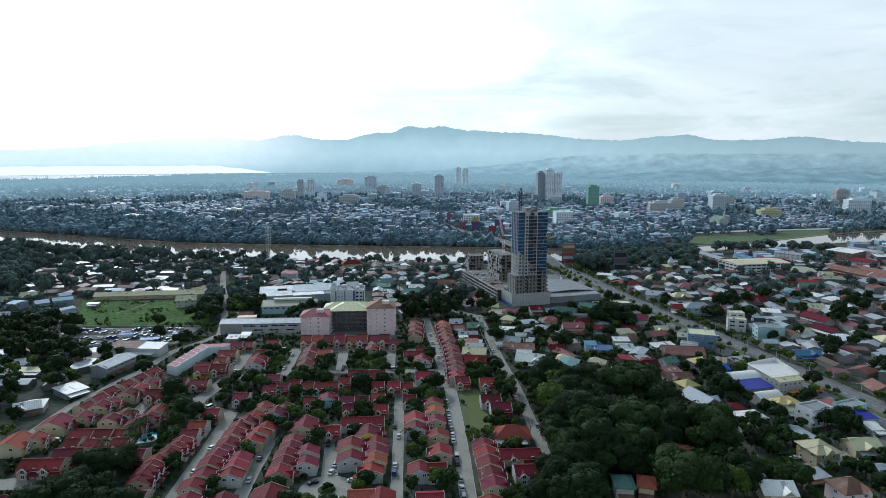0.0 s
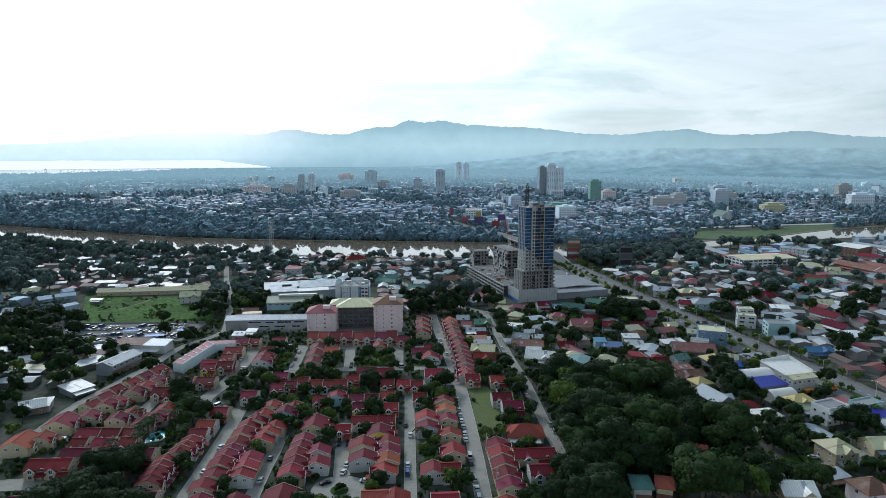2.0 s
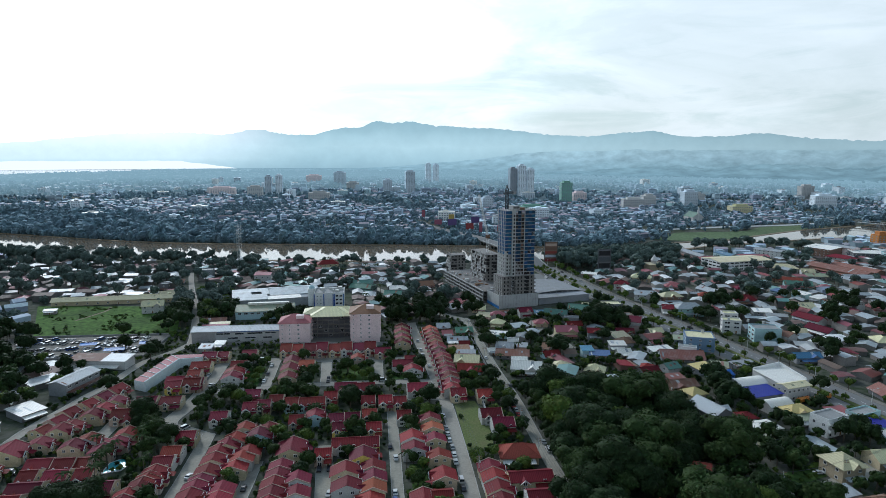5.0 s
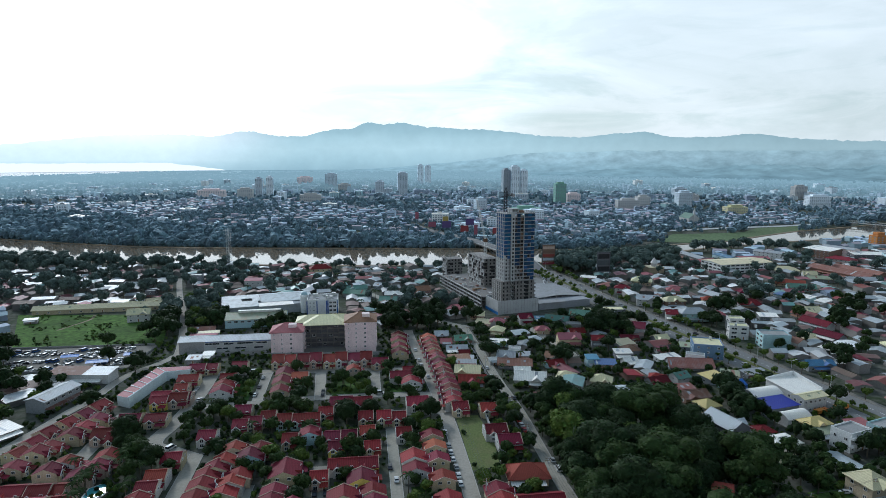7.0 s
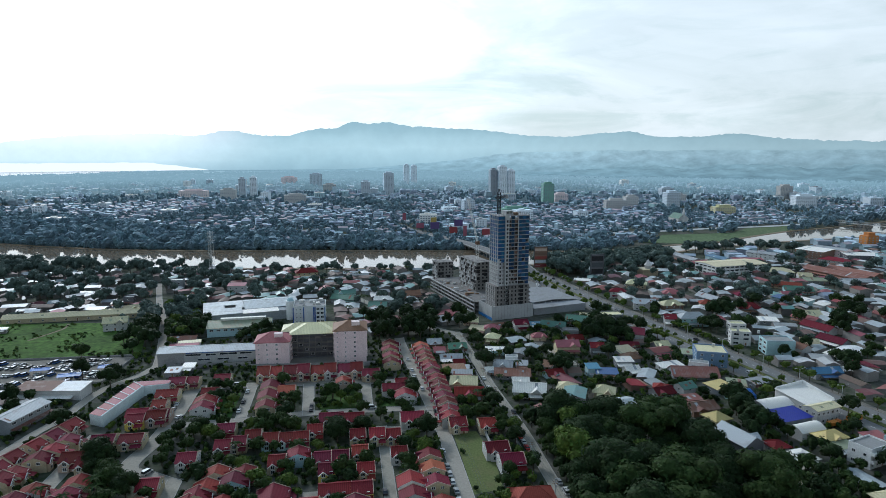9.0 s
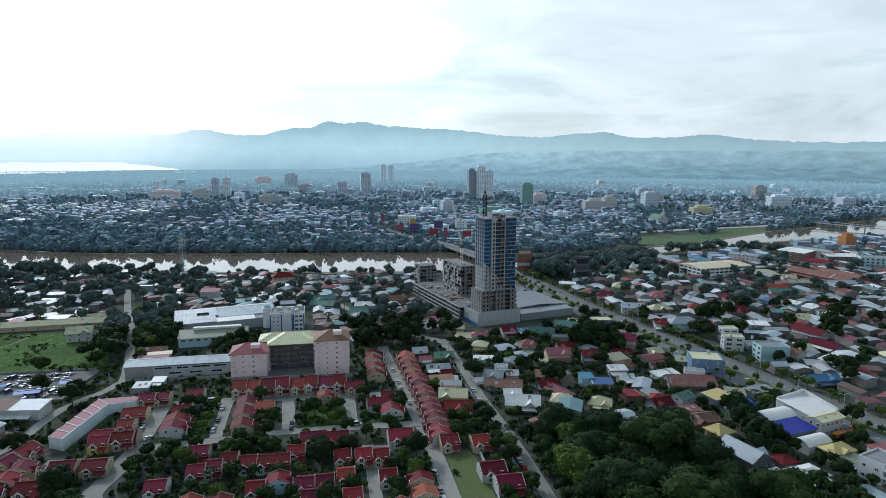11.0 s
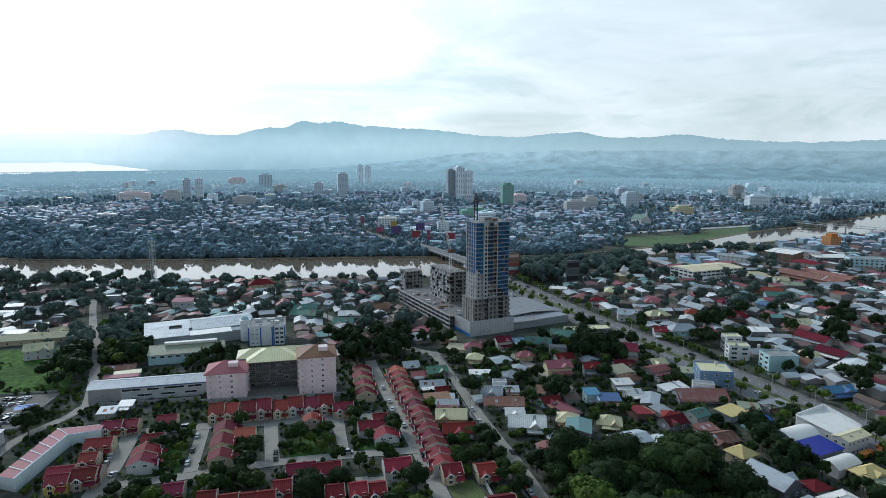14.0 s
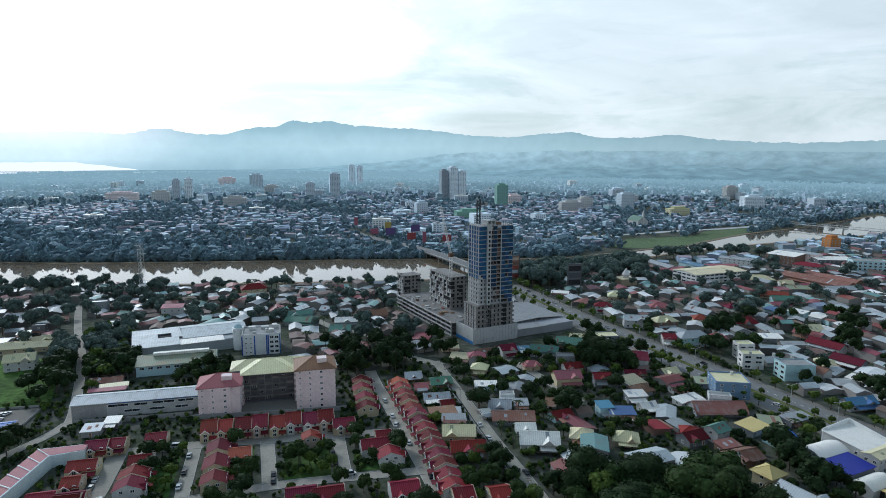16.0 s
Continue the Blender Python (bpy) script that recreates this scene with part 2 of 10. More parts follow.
mat("leaf_dark", (0.020, 0.036, 0.012), 0.7, bump=1.0, deep=0.7, var=0.35, scale=0.25, rnd=0.3, hue=0.02, island=True, stain=(0.02, 0.035, 0.015), stained=0.5, spec=0.08)
mat("leaf_mid", (0.032, 0.055, 0.015), 0.7, bump=1.0, deep=0.7, var=0.35, scale=0.25, rnd=0.3, hue=0.02, island=True, stain=(0.03, 0.05, 0.02), stained=0.5, spec=0.08)
mat("leaf_light", (0.078, 0.118, 0.022), 0.7, bump=1.0, deep=0.6, var=0.3, scale=0.25, rnd=0.3, hue=0.02, island=True, stain=(0.06, 0.08, 0.02), stained=0.5, spec=0.08)
# paler copy of the dark foliage for distant trees: haze put into its colour
mat("leaf_hazed", (0.094, 0.128, 0.110), 0.7, bump=1.0, deep=0.9, var=0.35, scale=0.25, rnd=0.3, hue=0.02, island=True, stain=(0.03, 0.05, 0.03), stained=0.5, spec=0.08)
# far leaves: haze put in as a paler, bluer base colour and sheen
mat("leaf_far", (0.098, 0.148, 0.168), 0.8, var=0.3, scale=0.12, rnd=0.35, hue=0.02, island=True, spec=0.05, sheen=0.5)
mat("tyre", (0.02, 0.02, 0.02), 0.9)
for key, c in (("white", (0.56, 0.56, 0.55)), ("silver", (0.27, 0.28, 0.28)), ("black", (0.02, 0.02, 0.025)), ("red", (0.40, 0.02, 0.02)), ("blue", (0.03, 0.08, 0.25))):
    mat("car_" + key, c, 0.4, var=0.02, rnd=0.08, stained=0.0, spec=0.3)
# far town: haze put in as low-contrast blue-grey colours and blue sheen
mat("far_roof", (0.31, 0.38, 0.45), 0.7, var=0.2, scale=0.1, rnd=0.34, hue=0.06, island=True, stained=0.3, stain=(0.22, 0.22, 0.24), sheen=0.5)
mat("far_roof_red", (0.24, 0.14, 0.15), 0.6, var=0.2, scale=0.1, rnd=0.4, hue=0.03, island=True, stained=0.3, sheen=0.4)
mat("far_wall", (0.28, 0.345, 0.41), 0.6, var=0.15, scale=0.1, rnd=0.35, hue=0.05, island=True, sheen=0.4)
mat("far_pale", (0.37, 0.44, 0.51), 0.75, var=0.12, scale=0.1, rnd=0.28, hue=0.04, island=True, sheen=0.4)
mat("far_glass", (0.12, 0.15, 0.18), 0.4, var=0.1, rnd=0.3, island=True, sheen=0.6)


def water_mat(name, col, rough, wave, size):
    m = bpy.data.materials.new(name)
    m.use_nodes = True
    n, l = m.node_tree.nodes, m.node_tree.links
    b = n["Principled BSDF"]
    b.inputs["Base Color"].default_value, b.inputs["Roughness"].default_value = (*col, 1), rough
    b.inputs["IOR"].default_value = 1.33
    co, nz, bp = n.new("ShaderNodeTexCoord"), n.new("ShaderNodeTexNoise"), n.new("ShaderNodeBump")
    nz.inputs["Scale"].default_value, nz.inputs["Detail"].default_value = size, 4
    bp.inputs["Strength"].default_value, bp.inputs["Distance"].default_value = wave, 0.1
    l.new(co.outputs["Object"], nz.inputs["Vector"])
    l.new(nz.outputs[0], bp.inputs["Height"])
    l.new(bp.outputs[0], b.inputs["Normal"])
    MATS[name] = m


water_mat("river_water", (0.16, 0.125, 0.085), 0.05, 0.07, 0.16)
water_mat("sea_water", (0.20, 0.24, 0.25), 0.2, 0.1, 0.05)


# ---------------- mesh building ----------------
class Shape:
    """Collects vertices, faces and material slots of one mesh."""

    def __init__(self):
        self.v, self.f, self.m = [], [], []

    def face(self, pts, slot=0):
        k = len(self.v)
        self.v += [tuple(p) for p in pts]
        self.f.append(tuple(range(k, k + len(pts))))
        self.m.append(slot)

    def box(self, x0, y0, z0, x1, y1, z1, slot=0, bottom=True):
        k = len(self.v)
        self.v += [(x0, y0, z0), (x1, y0, z0), (x1, y1, z0), (x0, y1, z0), (x0, y0, z1), (x1, y0, z1), (x1, y1, z1), (x0, y1, z1)]
        fs = [(4, 5, 6, 7), (0, 1, 5, 4), (1, 2, 6, 5), (2, 3, 7, 6), (3, 0, 4, 7)]
        if bottom:
            fs.append((3, 2, 1, 0))
        for q in fs:
            self.f.append(tuple(k + i for i in q))
            self.m.append(slot)

    def prism(self, pts, z0, z1, slot=0):
        """An upright prism over a plan outline (counter-clockwise)."""
        n, k = len(pts), len(self.v)
        self.v += [(x, y, z0) for x, y in pts] + [(x, y, z1) for x, y in pts]
        for i in range(n):
            j = (i + 1) % n
            self.f.append((k + i, k + j, k + n + j, k + n + i))
            self.m.append(slot)
        self.f += [tuple(k + n + i for i in range(n)), tuple(k + n - 1 - i for i in range(n))]
        self.m += [slot, slot]

    def solid(self, bottom, top, slot=0):
        """A closed slab between two outlines of 3D points, listed counter-clockwise seen from above."""
        n, k = len(bottom), len(self.v)
        self.v += [tuple(p) for p in bottom] + [tuple(p) for p in top]
        for i in range(n):
            j = (i + 1) % n
            self.f.append((k + i, k + j, k + n + j, k + n + i))
            self.m.append(slot)
        self.f += [tuple(k + n + i for i in range(n)), tuple(k + n - 1 - i for i in range(n))]
        self.m += [slot, slot]

    def slab(self, pts, t, slot=0):
        self.solid([(x, y, z - t) for x, y, z in pts], pts, slot)

    def rod(self, a, b, r, sides=6, r2=None, slot=0):
        a, b = Vector(a), Vector(b)
        r2 = r if r2 is None else r2
        d = (b - a).normalized()
        u = d.orthogonal().normalized()
        w = d.cross(u)
        ring = lambda c, q: [c + (u * math.cos(2 * math.pi * i / sides) + w * math.sin(2 * math.pi * i / sides)) * q for i in range(sides)]
        self.solid(ring(a, r), ring(b, r2), slot)

    def mesh(self, name, mats):
        me = bpy.data.meshes.new(name)
        me.from_pydata(self.v, [], self.f)
        for k in mats:
            me.materials.append(MATS[k])
        if len(mats) > 1:
            me.polygons.foreach_set("material_index", self.m)
        me.update()
        return me


def thing(name, x, y, z=0.0, rot=0.0, label="", category="", group="", kind=""):
    ob = new(name)
    ob.empty_display_size = 0.5
    ob.matrix_basis = pose(x, y, z, 0, 0, rot)
    return tagged(ob, label, category, group, kind)


def part(name, shape, mats, parent, label="", kind=""):
    me = shape if isinstance(shape, bpy.types.Mesh) else shape.mesh(name, [mats] if isinstance(mats, str) else mats)
    ob = new(name, me)
    ob.parent = parent
    return tagged(ob, label, kind=kind)


def single(name, shape, mats, label, category, kind="", group="", m=None):
    ob = new(name, shape.mesh(name, [mats] if isinstance(mats, str) else mats))
    if m is not None:
        ob.matrix_basis = m
    return tagged(ob, label, category, group, kind)


# occupied plan, so that nothing grows through anything else
TAKEN = {}


def take(x, y, r):
    for i in range(int((x - r) // 6), int((x + r) // 6) + 1):
        for j in range(int((y - r) // 6), int((y + r) // 6) + 1):
            TAKEN.setdefault((i, j), []).append((x, y, r))


def free(x, y, r):
    for i in range(int((x - r) // 6), int((x + r) // 6) + 1):
        for j in range(int((y - r) // 6), int((y + r) // 6) + 1):
            for a, b, q in TAKEN.get((i, j), ()):
                if (a - x) ** 2 + (b - y) ** 2 < (q + r) ** 2:
                    return False
    return True


def take_box(x, y, rot, w, d):
    c, s = math.cos(radians(rot)), math.sin(radians(rot))
    step = max(2.5, min(w, d) / 2)
    nx, ny = max(1, round(w / step)), max(1, round(d / step))
    for i in range(nx):
        for j in range(ny):
            u, v = (i + 0.5) * w / nx - w / 2, (j + 0.5) * d / ny - d / 2
            take(x + c * u - s * v, y + s * u + c * v, step * 0.62)


def take_line(pts, half):
    for (x0, y0), (x1, y1) in zip(pts, pts[1:]):
        n = max(1, int(math.hypot(x1 - x0, y1 - y0) / half))
        for i in range(n + 1):
            take(x0 + (x1 - x0) * i / n, y0 + (y1 - y0) * i / n, half)


def ribbon(shape, pts, half, z, thick=0.0, slot=0):
    """A strip of road along a plan line."""
    left, right = [], []
    for i, (x, y) in enumerate(pts):
        a, b = pts[max(0, i - 1)], pts[min(len(pts) - 1, i + 1)]
        dx, dy = b[0] - a[0], b[1] - a[1]
        q = math.hypot(dx, dy)
        h = half[i] if isinstance(half, (list, tuple)) else half
        zz = z[i] if isinstance(z, (list, tuple)) else z
        left.append((x - dy / q * h, y + dx / q * h, zz))
        right.append((x + dy / q * h, y - dx / q * h, zz))
    for i in range(len(pts) - 1):
        if thick:
            shape.slab([right[i], right[i + 1], left[i + 1], left[i]], thick, slot)
        else:
            shape.face([right[i], right[i + 1], left[i + 1], left[i]], slot)
    return left, right


def curve_points(pts, n=6):
    """A smooth line through plan points."""
    out = []
    for i in range(len(pts) - 1):
        p0, p1, p2, p3 = pts[max(0, i - 1)], pts[i], pts[i + 1], pts[min(len(pts) - 1, i + 2)]
        for k in range(n):
            t = k / n
            out.append(tuple(0.5 * (2 * b + (c - a) * t + (2 * a - 5 * b + 4 * c - d) * t * t + (3 * b - a - 3 * c + d) * t ** 3)
                             for a, b, c, d in zip(p0, p1, p2, p3)))
    return out + [pts[-1]]


# ---------------- ground, water, roads, distance ----------------
def ground_mat():
    m = bpy.data.materials.new("town_ground")
    m.use_nodes = True
    n, l = m.node_tree.nodes, m.node_tree.links
    b = n["Principled BSDF"]
    b.inputs["Roughness"].default_value, b.inputs["Specular IOR Level"].default_value = 0.95, 0.06
    co = n.new("ShaderNodeTexCoord")
    cols = []
    for size, lo, hi, c0, c1 in ((0.035, 0.42, 0.58, (0.034, 0.050, 0.022), (0.105, 0.102, 0.088)), (0.25, 0.35, 0.65, (0.032, 0.046, 0.022), (0.14, 0.134, 0.118))):
        t, r = n.new("ShaderNodeTexNoise"), n.new("ShaderNodeValToRGB")
        t.inputs["Scale"].default_value, t.inputs["Detail"].default_value = size, 6
        r.color_ramp.elements[0].position, r.color_ramp.elements[1].position = lo, hi
        r.color_ramp.elements[0].color, r.color_ramp.elements[1].color = (*c0, 1), (*c1, 1)
        l.new(co.outputs["Object"], t.inputs["Vector"])
        l.new(t.outputs[0], r.inputs[0])
        cols.append(r.outputs[0])
    mx = n.new("ShaderNodeMix")
    mx.data_type, mx.inputs[0].default_value = "RGBA", 0.5
    l.new(cols[0], mx.inputs[6])
    l.new(cols[1], mx.inputs[7])
    l.new(mx.outputs[2], b.inputs["Base Color"])
    MATS["town_ground"] = m


ground_mat()
s = Shape()
RG = 4780
rings = [0, 300, 700, 1400, 2600, RG]
for r0, r1 in zip(rings, rings[1:]):
    for i in range(64):
        a0, a1 = 2 * math.pi * i / 64, 2 * math.pi * (i + 1) / 64
        p = [(r * math.cos(a), r * math.sin(a), 0.0) for r, a in ((r0, a0), (r1, a0), (r1, a1), (r0, a1))]
        s.face(p if r0 else p[:1] + p[1:3])
single("ground", s, "town_ground", "flat town ground of earth, weeds and paving", "ground", "structure")

RIVER = curve_points([(-1500, 1300), (-900, 1110), (-590, 970), (-340, 858), (-170, 814), (20, 786), (126, 772), (300, 774), (440, 822), (515, 840), (575, 866), (690, 905), (900, 965), (1200, 1090), (1700, 1240)], 5)
RIVER_HALF = [float(np.interp(x, [-900, -590, -330, -170, 20, 126, 300, 440, 515, 575, 690, 900, 1200], [55, 58, 54, 60, 62, 60, 30, 19, 17, 26, 44, 58, 60])) for x, y in RIVER]
s = Shape()
ribbon(s, RIVER, RIVER_HALF, 0.05)
single("river", s, "river_water", "wide brown river mirroring the bright sky", "water", "structure")
for (x, y), h in zip(RIVER, RIVER_HALF):
    take(x, y, h + 4)
take_line(RIVER, 28)
# muddy foreshore on both banks
for sign in (-1, 1):
    s = Shape()
    line = []
    for i, (x, y) in enumerate(RIVER):
        a, b = RIVER[max(0, i - 1)], RIVER[min(len(RIVER) - 1, i + 1)]
        q = math.hypot(b[0] - a[0], b[1] - a[1])
        o = sign * (RIVER_HALF[i] + 0.5)
        line.append((x - (b[1] - a[1]) / q * o, y + (b[0] - a[0]) / q * o))
    ribbon(s, line, 3.0, 0.5, 0.5)
    single("river_bank", s, "earth", "low muddy river bank", "bank", "structure")

# the bay beyond the far shore
s = Shape()
shore = curve_points([(-4600, 1300), (-3300, 2500), (-2400, 2950), (-1750, 3350), (-1480, 3800), (-1230, 4250), (-1010, 4640)], 5)
for (x0, y0), (x1, y1) in zip(shore, shore[1:]):
    k0, k1 = 4770 / math.hypot(x0, y0), 4770 / math.hypot(x1, y1)
    s.face([(x0, y0, 0.3), (x1, y1, 0.3), (x1 * k1, y1 * k1, 0.3), (x0 * k0, y0 * k0, 0.3)])
single("bay", s, "sea_water", "pale sea of the bay under the bright sky", "water", "structure")


# far mountains as a plain glowing backdrop, with the haze painted into the emission colour
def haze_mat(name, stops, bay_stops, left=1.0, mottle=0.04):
    """Haze painted as a glow that changes with height (stops of metres and colour), and goes over to the pale bay haze
    towards the west.
    """
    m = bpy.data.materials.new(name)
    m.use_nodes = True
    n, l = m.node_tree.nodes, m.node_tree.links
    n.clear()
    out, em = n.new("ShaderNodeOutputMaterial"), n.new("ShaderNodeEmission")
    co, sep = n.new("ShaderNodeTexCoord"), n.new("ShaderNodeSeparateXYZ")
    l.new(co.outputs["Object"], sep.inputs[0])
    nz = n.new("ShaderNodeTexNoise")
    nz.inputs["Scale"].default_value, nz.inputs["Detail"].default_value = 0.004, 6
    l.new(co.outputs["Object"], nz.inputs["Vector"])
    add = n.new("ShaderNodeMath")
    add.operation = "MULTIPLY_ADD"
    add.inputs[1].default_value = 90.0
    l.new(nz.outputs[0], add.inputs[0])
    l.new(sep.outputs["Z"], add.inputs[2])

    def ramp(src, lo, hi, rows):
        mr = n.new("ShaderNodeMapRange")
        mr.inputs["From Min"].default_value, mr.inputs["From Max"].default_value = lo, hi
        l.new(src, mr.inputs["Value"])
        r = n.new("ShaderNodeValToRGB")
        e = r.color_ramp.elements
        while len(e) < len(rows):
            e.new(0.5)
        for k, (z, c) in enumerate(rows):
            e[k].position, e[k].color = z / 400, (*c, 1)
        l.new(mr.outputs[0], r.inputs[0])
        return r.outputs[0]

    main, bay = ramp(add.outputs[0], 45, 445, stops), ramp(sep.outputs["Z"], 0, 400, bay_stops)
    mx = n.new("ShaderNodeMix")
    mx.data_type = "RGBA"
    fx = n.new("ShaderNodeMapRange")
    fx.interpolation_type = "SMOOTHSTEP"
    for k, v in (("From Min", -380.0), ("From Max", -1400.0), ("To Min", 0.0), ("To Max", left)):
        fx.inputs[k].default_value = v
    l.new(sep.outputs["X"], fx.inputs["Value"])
    # the bright sea is painted into the glow, and ends in a low pointed spit
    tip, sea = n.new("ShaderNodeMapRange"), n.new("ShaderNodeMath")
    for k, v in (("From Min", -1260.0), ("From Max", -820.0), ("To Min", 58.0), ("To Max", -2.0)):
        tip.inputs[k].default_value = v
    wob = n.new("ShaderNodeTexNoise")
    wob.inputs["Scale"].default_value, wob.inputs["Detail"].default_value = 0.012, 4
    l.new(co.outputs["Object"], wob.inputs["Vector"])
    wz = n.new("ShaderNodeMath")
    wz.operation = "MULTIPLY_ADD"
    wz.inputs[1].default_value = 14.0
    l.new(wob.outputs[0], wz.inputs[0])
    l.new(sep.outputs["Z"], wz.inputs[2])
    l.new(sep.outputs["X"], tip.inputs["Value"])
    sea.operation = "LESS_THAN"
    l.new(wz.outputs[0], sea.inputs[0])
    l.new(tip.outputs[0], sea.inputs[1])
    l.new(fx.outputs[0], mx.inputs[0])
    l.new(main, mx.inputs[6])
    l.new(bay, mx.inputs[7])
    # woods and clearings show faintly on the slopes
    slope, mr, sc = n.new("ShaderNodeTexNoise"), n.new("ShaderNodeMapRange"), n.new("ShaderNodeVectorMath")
    slope.inputs["Scale"].default_value, slope.inputs["Detail"].default_value, slope.inputs["Roughness"].default_value = 0.011, 7, 0.65
    l.new(co.outputs["Object"], slope.inputs["Vector"])
    for k, v in (("From Min", 0.3), ("From Max", 0.7), ("To Min", 1 - mottle), ("To Max", 1 + mottle)):
        mr.inputs[k].default_value = v
    l.new(slope.outputs[0], mr.inputs["Value"])
    sc.operation = "SCALE"
    l.new(mx.outputs[2], sc.inputs[0])
    l.new(mr.outputs[0], sc.inputs["Scale"])
    # painted haze glow dims towards the east, away from the sun
    away, dim = n.new("ShaderNodeMapRange"), n.new("ShaderNodeVectorMath")
    for k, v in (("From Min", 600.0), ("From Max", 2800.0), ("To Min", 1.0), ("To Max", 0.72)):
        away.inputs[k].default_value = v
    l.new(sep.outputs["X"], away.inputs["Value"])
    dim.operation = "SCALE"
    l.new(sc.outputs[0], dim.inputs[0])
    l.new(away.outputs[0], dim.inputs["Scale"])
    mx2 = n.new("ShaderNodeMix")
    mx2.data_type = "RGBA"
    mx2.inputs[7].default_value = (0.97, 0.98, 0.96, 1)
    l.new(sea.outputs[0], mx2.inputs[0])
    l.new(dim.outputs[0], mx2.inputs[6])
    l.new(mx2.outputs[2], em.inputs["Color"])
    l.new(em.outputs[0], out.inputs["Surface"])
    MATS[name] = m


BAY_HAZE = [(0, (0.50, 0.63, 0.65)), (45, (0.62, 0.74, 0.74)), (70, (0.74, 0.84, 0.82)), (130, (0.80, 0.88, 0.86)), (185, (0.90, 0.94, 0.92)), (225, (0.98, 0.98, 0.96))]
haze_mat("mountain_haze", [(0, (0.34, 0.47, 0.50)), (60, (0.41, 0.55, 0.57)), (150, (0.50, 0.64, 0.645)), (220, (0.45, 0.59, 0.60)), (270, (0.38, 0.515, 0.53)), (400, (0.30, 0.43, 0.46))], BAY_HAZE)
haze_mat("hill_haze", [(0, (0.27, 0.39, 0.43)), (40, (0.31, 0.44, 0.475)), (90, (0.38, 0.51, 0.54)), (150, (0.43, 0.57, 0.59)), (200, (0.45, 0.59, 0.605))], BAY_HAZE, mottle=0.22)
haze_mat("foothill_haze", [(0, (0.22, 0.33, 0.37)), (40, (0.26, 0.38, 0.415)), (90, (0.32, 0.45, 0.48)), (150, (0.37, 0.50, 0.53))], BAY_HAZE, mottle=0.24)


def ridge_height(az):
    """Skyline in metres over the town, by bearing in degrees east of north: a sum of summits (bearing, height, width),
    fitted to the camera's view.
    """
    summits = [(-20, 74, 6), (-14, 56, 4), (-9.5, 92, 2.4), (-5.5, 72, 2.6), (-2.2, 118, 2), (0.6, 143, 1.6), (3.2, 144, 2), (6.2, 113, 2.6), (10, 108, 3.4), (14, 81, 3.4), (18.5, 67, 3), (22.2, 79, 2.2), (25, 90, 2), (28.5, 68, 2.6), (33, 85, 3), (37.5, 40, 3.6), (42, 16, 5), (50, 53, 8), (60, 35, 9), (72, 65, 10)]
    h = 150 + sum(b * math.exp(-((az - a) / w) ** 2) for a, b, w in summits)
    return max(100, h + 7 * noise.noise(Vector((az * 0.9, 3.0, 0))) + 6 * noise.noise(Vector((az * 2.6, 7.0, 0))) + 4 * noise.noise(Vector((az * 7.0, 2.0, 0))) + 2 * noise.noise(Vector((az * 17.0, 2.0, 0))))


def range_of_hills(name, radius, depth, height, az0, az1, material, label):
    """A long ridge with a sloping front and back, on an arc round the town."""
    s, n = Shape(), 1100
    rows = []
    for i in range(n + 1):
        az = az0 + (az1 - az0) * i / n
        a, h = radians(az), height(az)
        u, w = math.sin(a), math.cos(a)
        rows.append([((radius + depth * k) * u, (radius + depth * k) * w, z) for k, z in ((0, 0), (0.35, h * 0.35), (0.7, h * 0.8), (0.85, h), (1, 0))])
    for p, q in zip(rows, rows[1:]):
        for k in range(len(p) - 1):
            s.face([p[k], q[k], q[k + 1], p[k + 1]])
    return single(name, s, material, label, "mountains", "structure")


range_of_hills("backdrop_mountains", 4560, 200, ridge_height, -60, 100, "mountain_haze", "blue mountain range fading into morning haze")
def plateau_height(az):
    """A long flat-topped upland before the mountains, rising from the plain towards the east."""
    rise = 1 / (1 + math.exp(-(az - 9) / 4.0))
    return max(2, (138 + 14 * noise.noise(Vector((az * 0.16, 1, 0))) + 9 * noise.noise(Vector((az * 0.7, 5, 0))) + 3 * noise.noise(Vector((az * 3.0, 5, 0)))) * rise)


def foothill_height(az):
    rise = 1 / (1 + math.exp(-(az - 21) / 3.0))
    return max(2, (62 + 34 * noise.noise(Vector((az * 0.22, 11, 0))) + 14 * noise.noise(Vector((az * 0.9, 4, 0))) + 4 * noise.noise(Vector((az * 4.0, 4, 0)))) * rise)


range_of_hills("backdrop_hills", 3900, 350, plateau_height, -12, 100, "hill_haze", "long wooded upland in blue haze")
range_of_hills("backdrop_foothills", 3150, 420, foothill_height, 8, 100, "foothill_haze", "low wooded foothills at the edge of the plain")

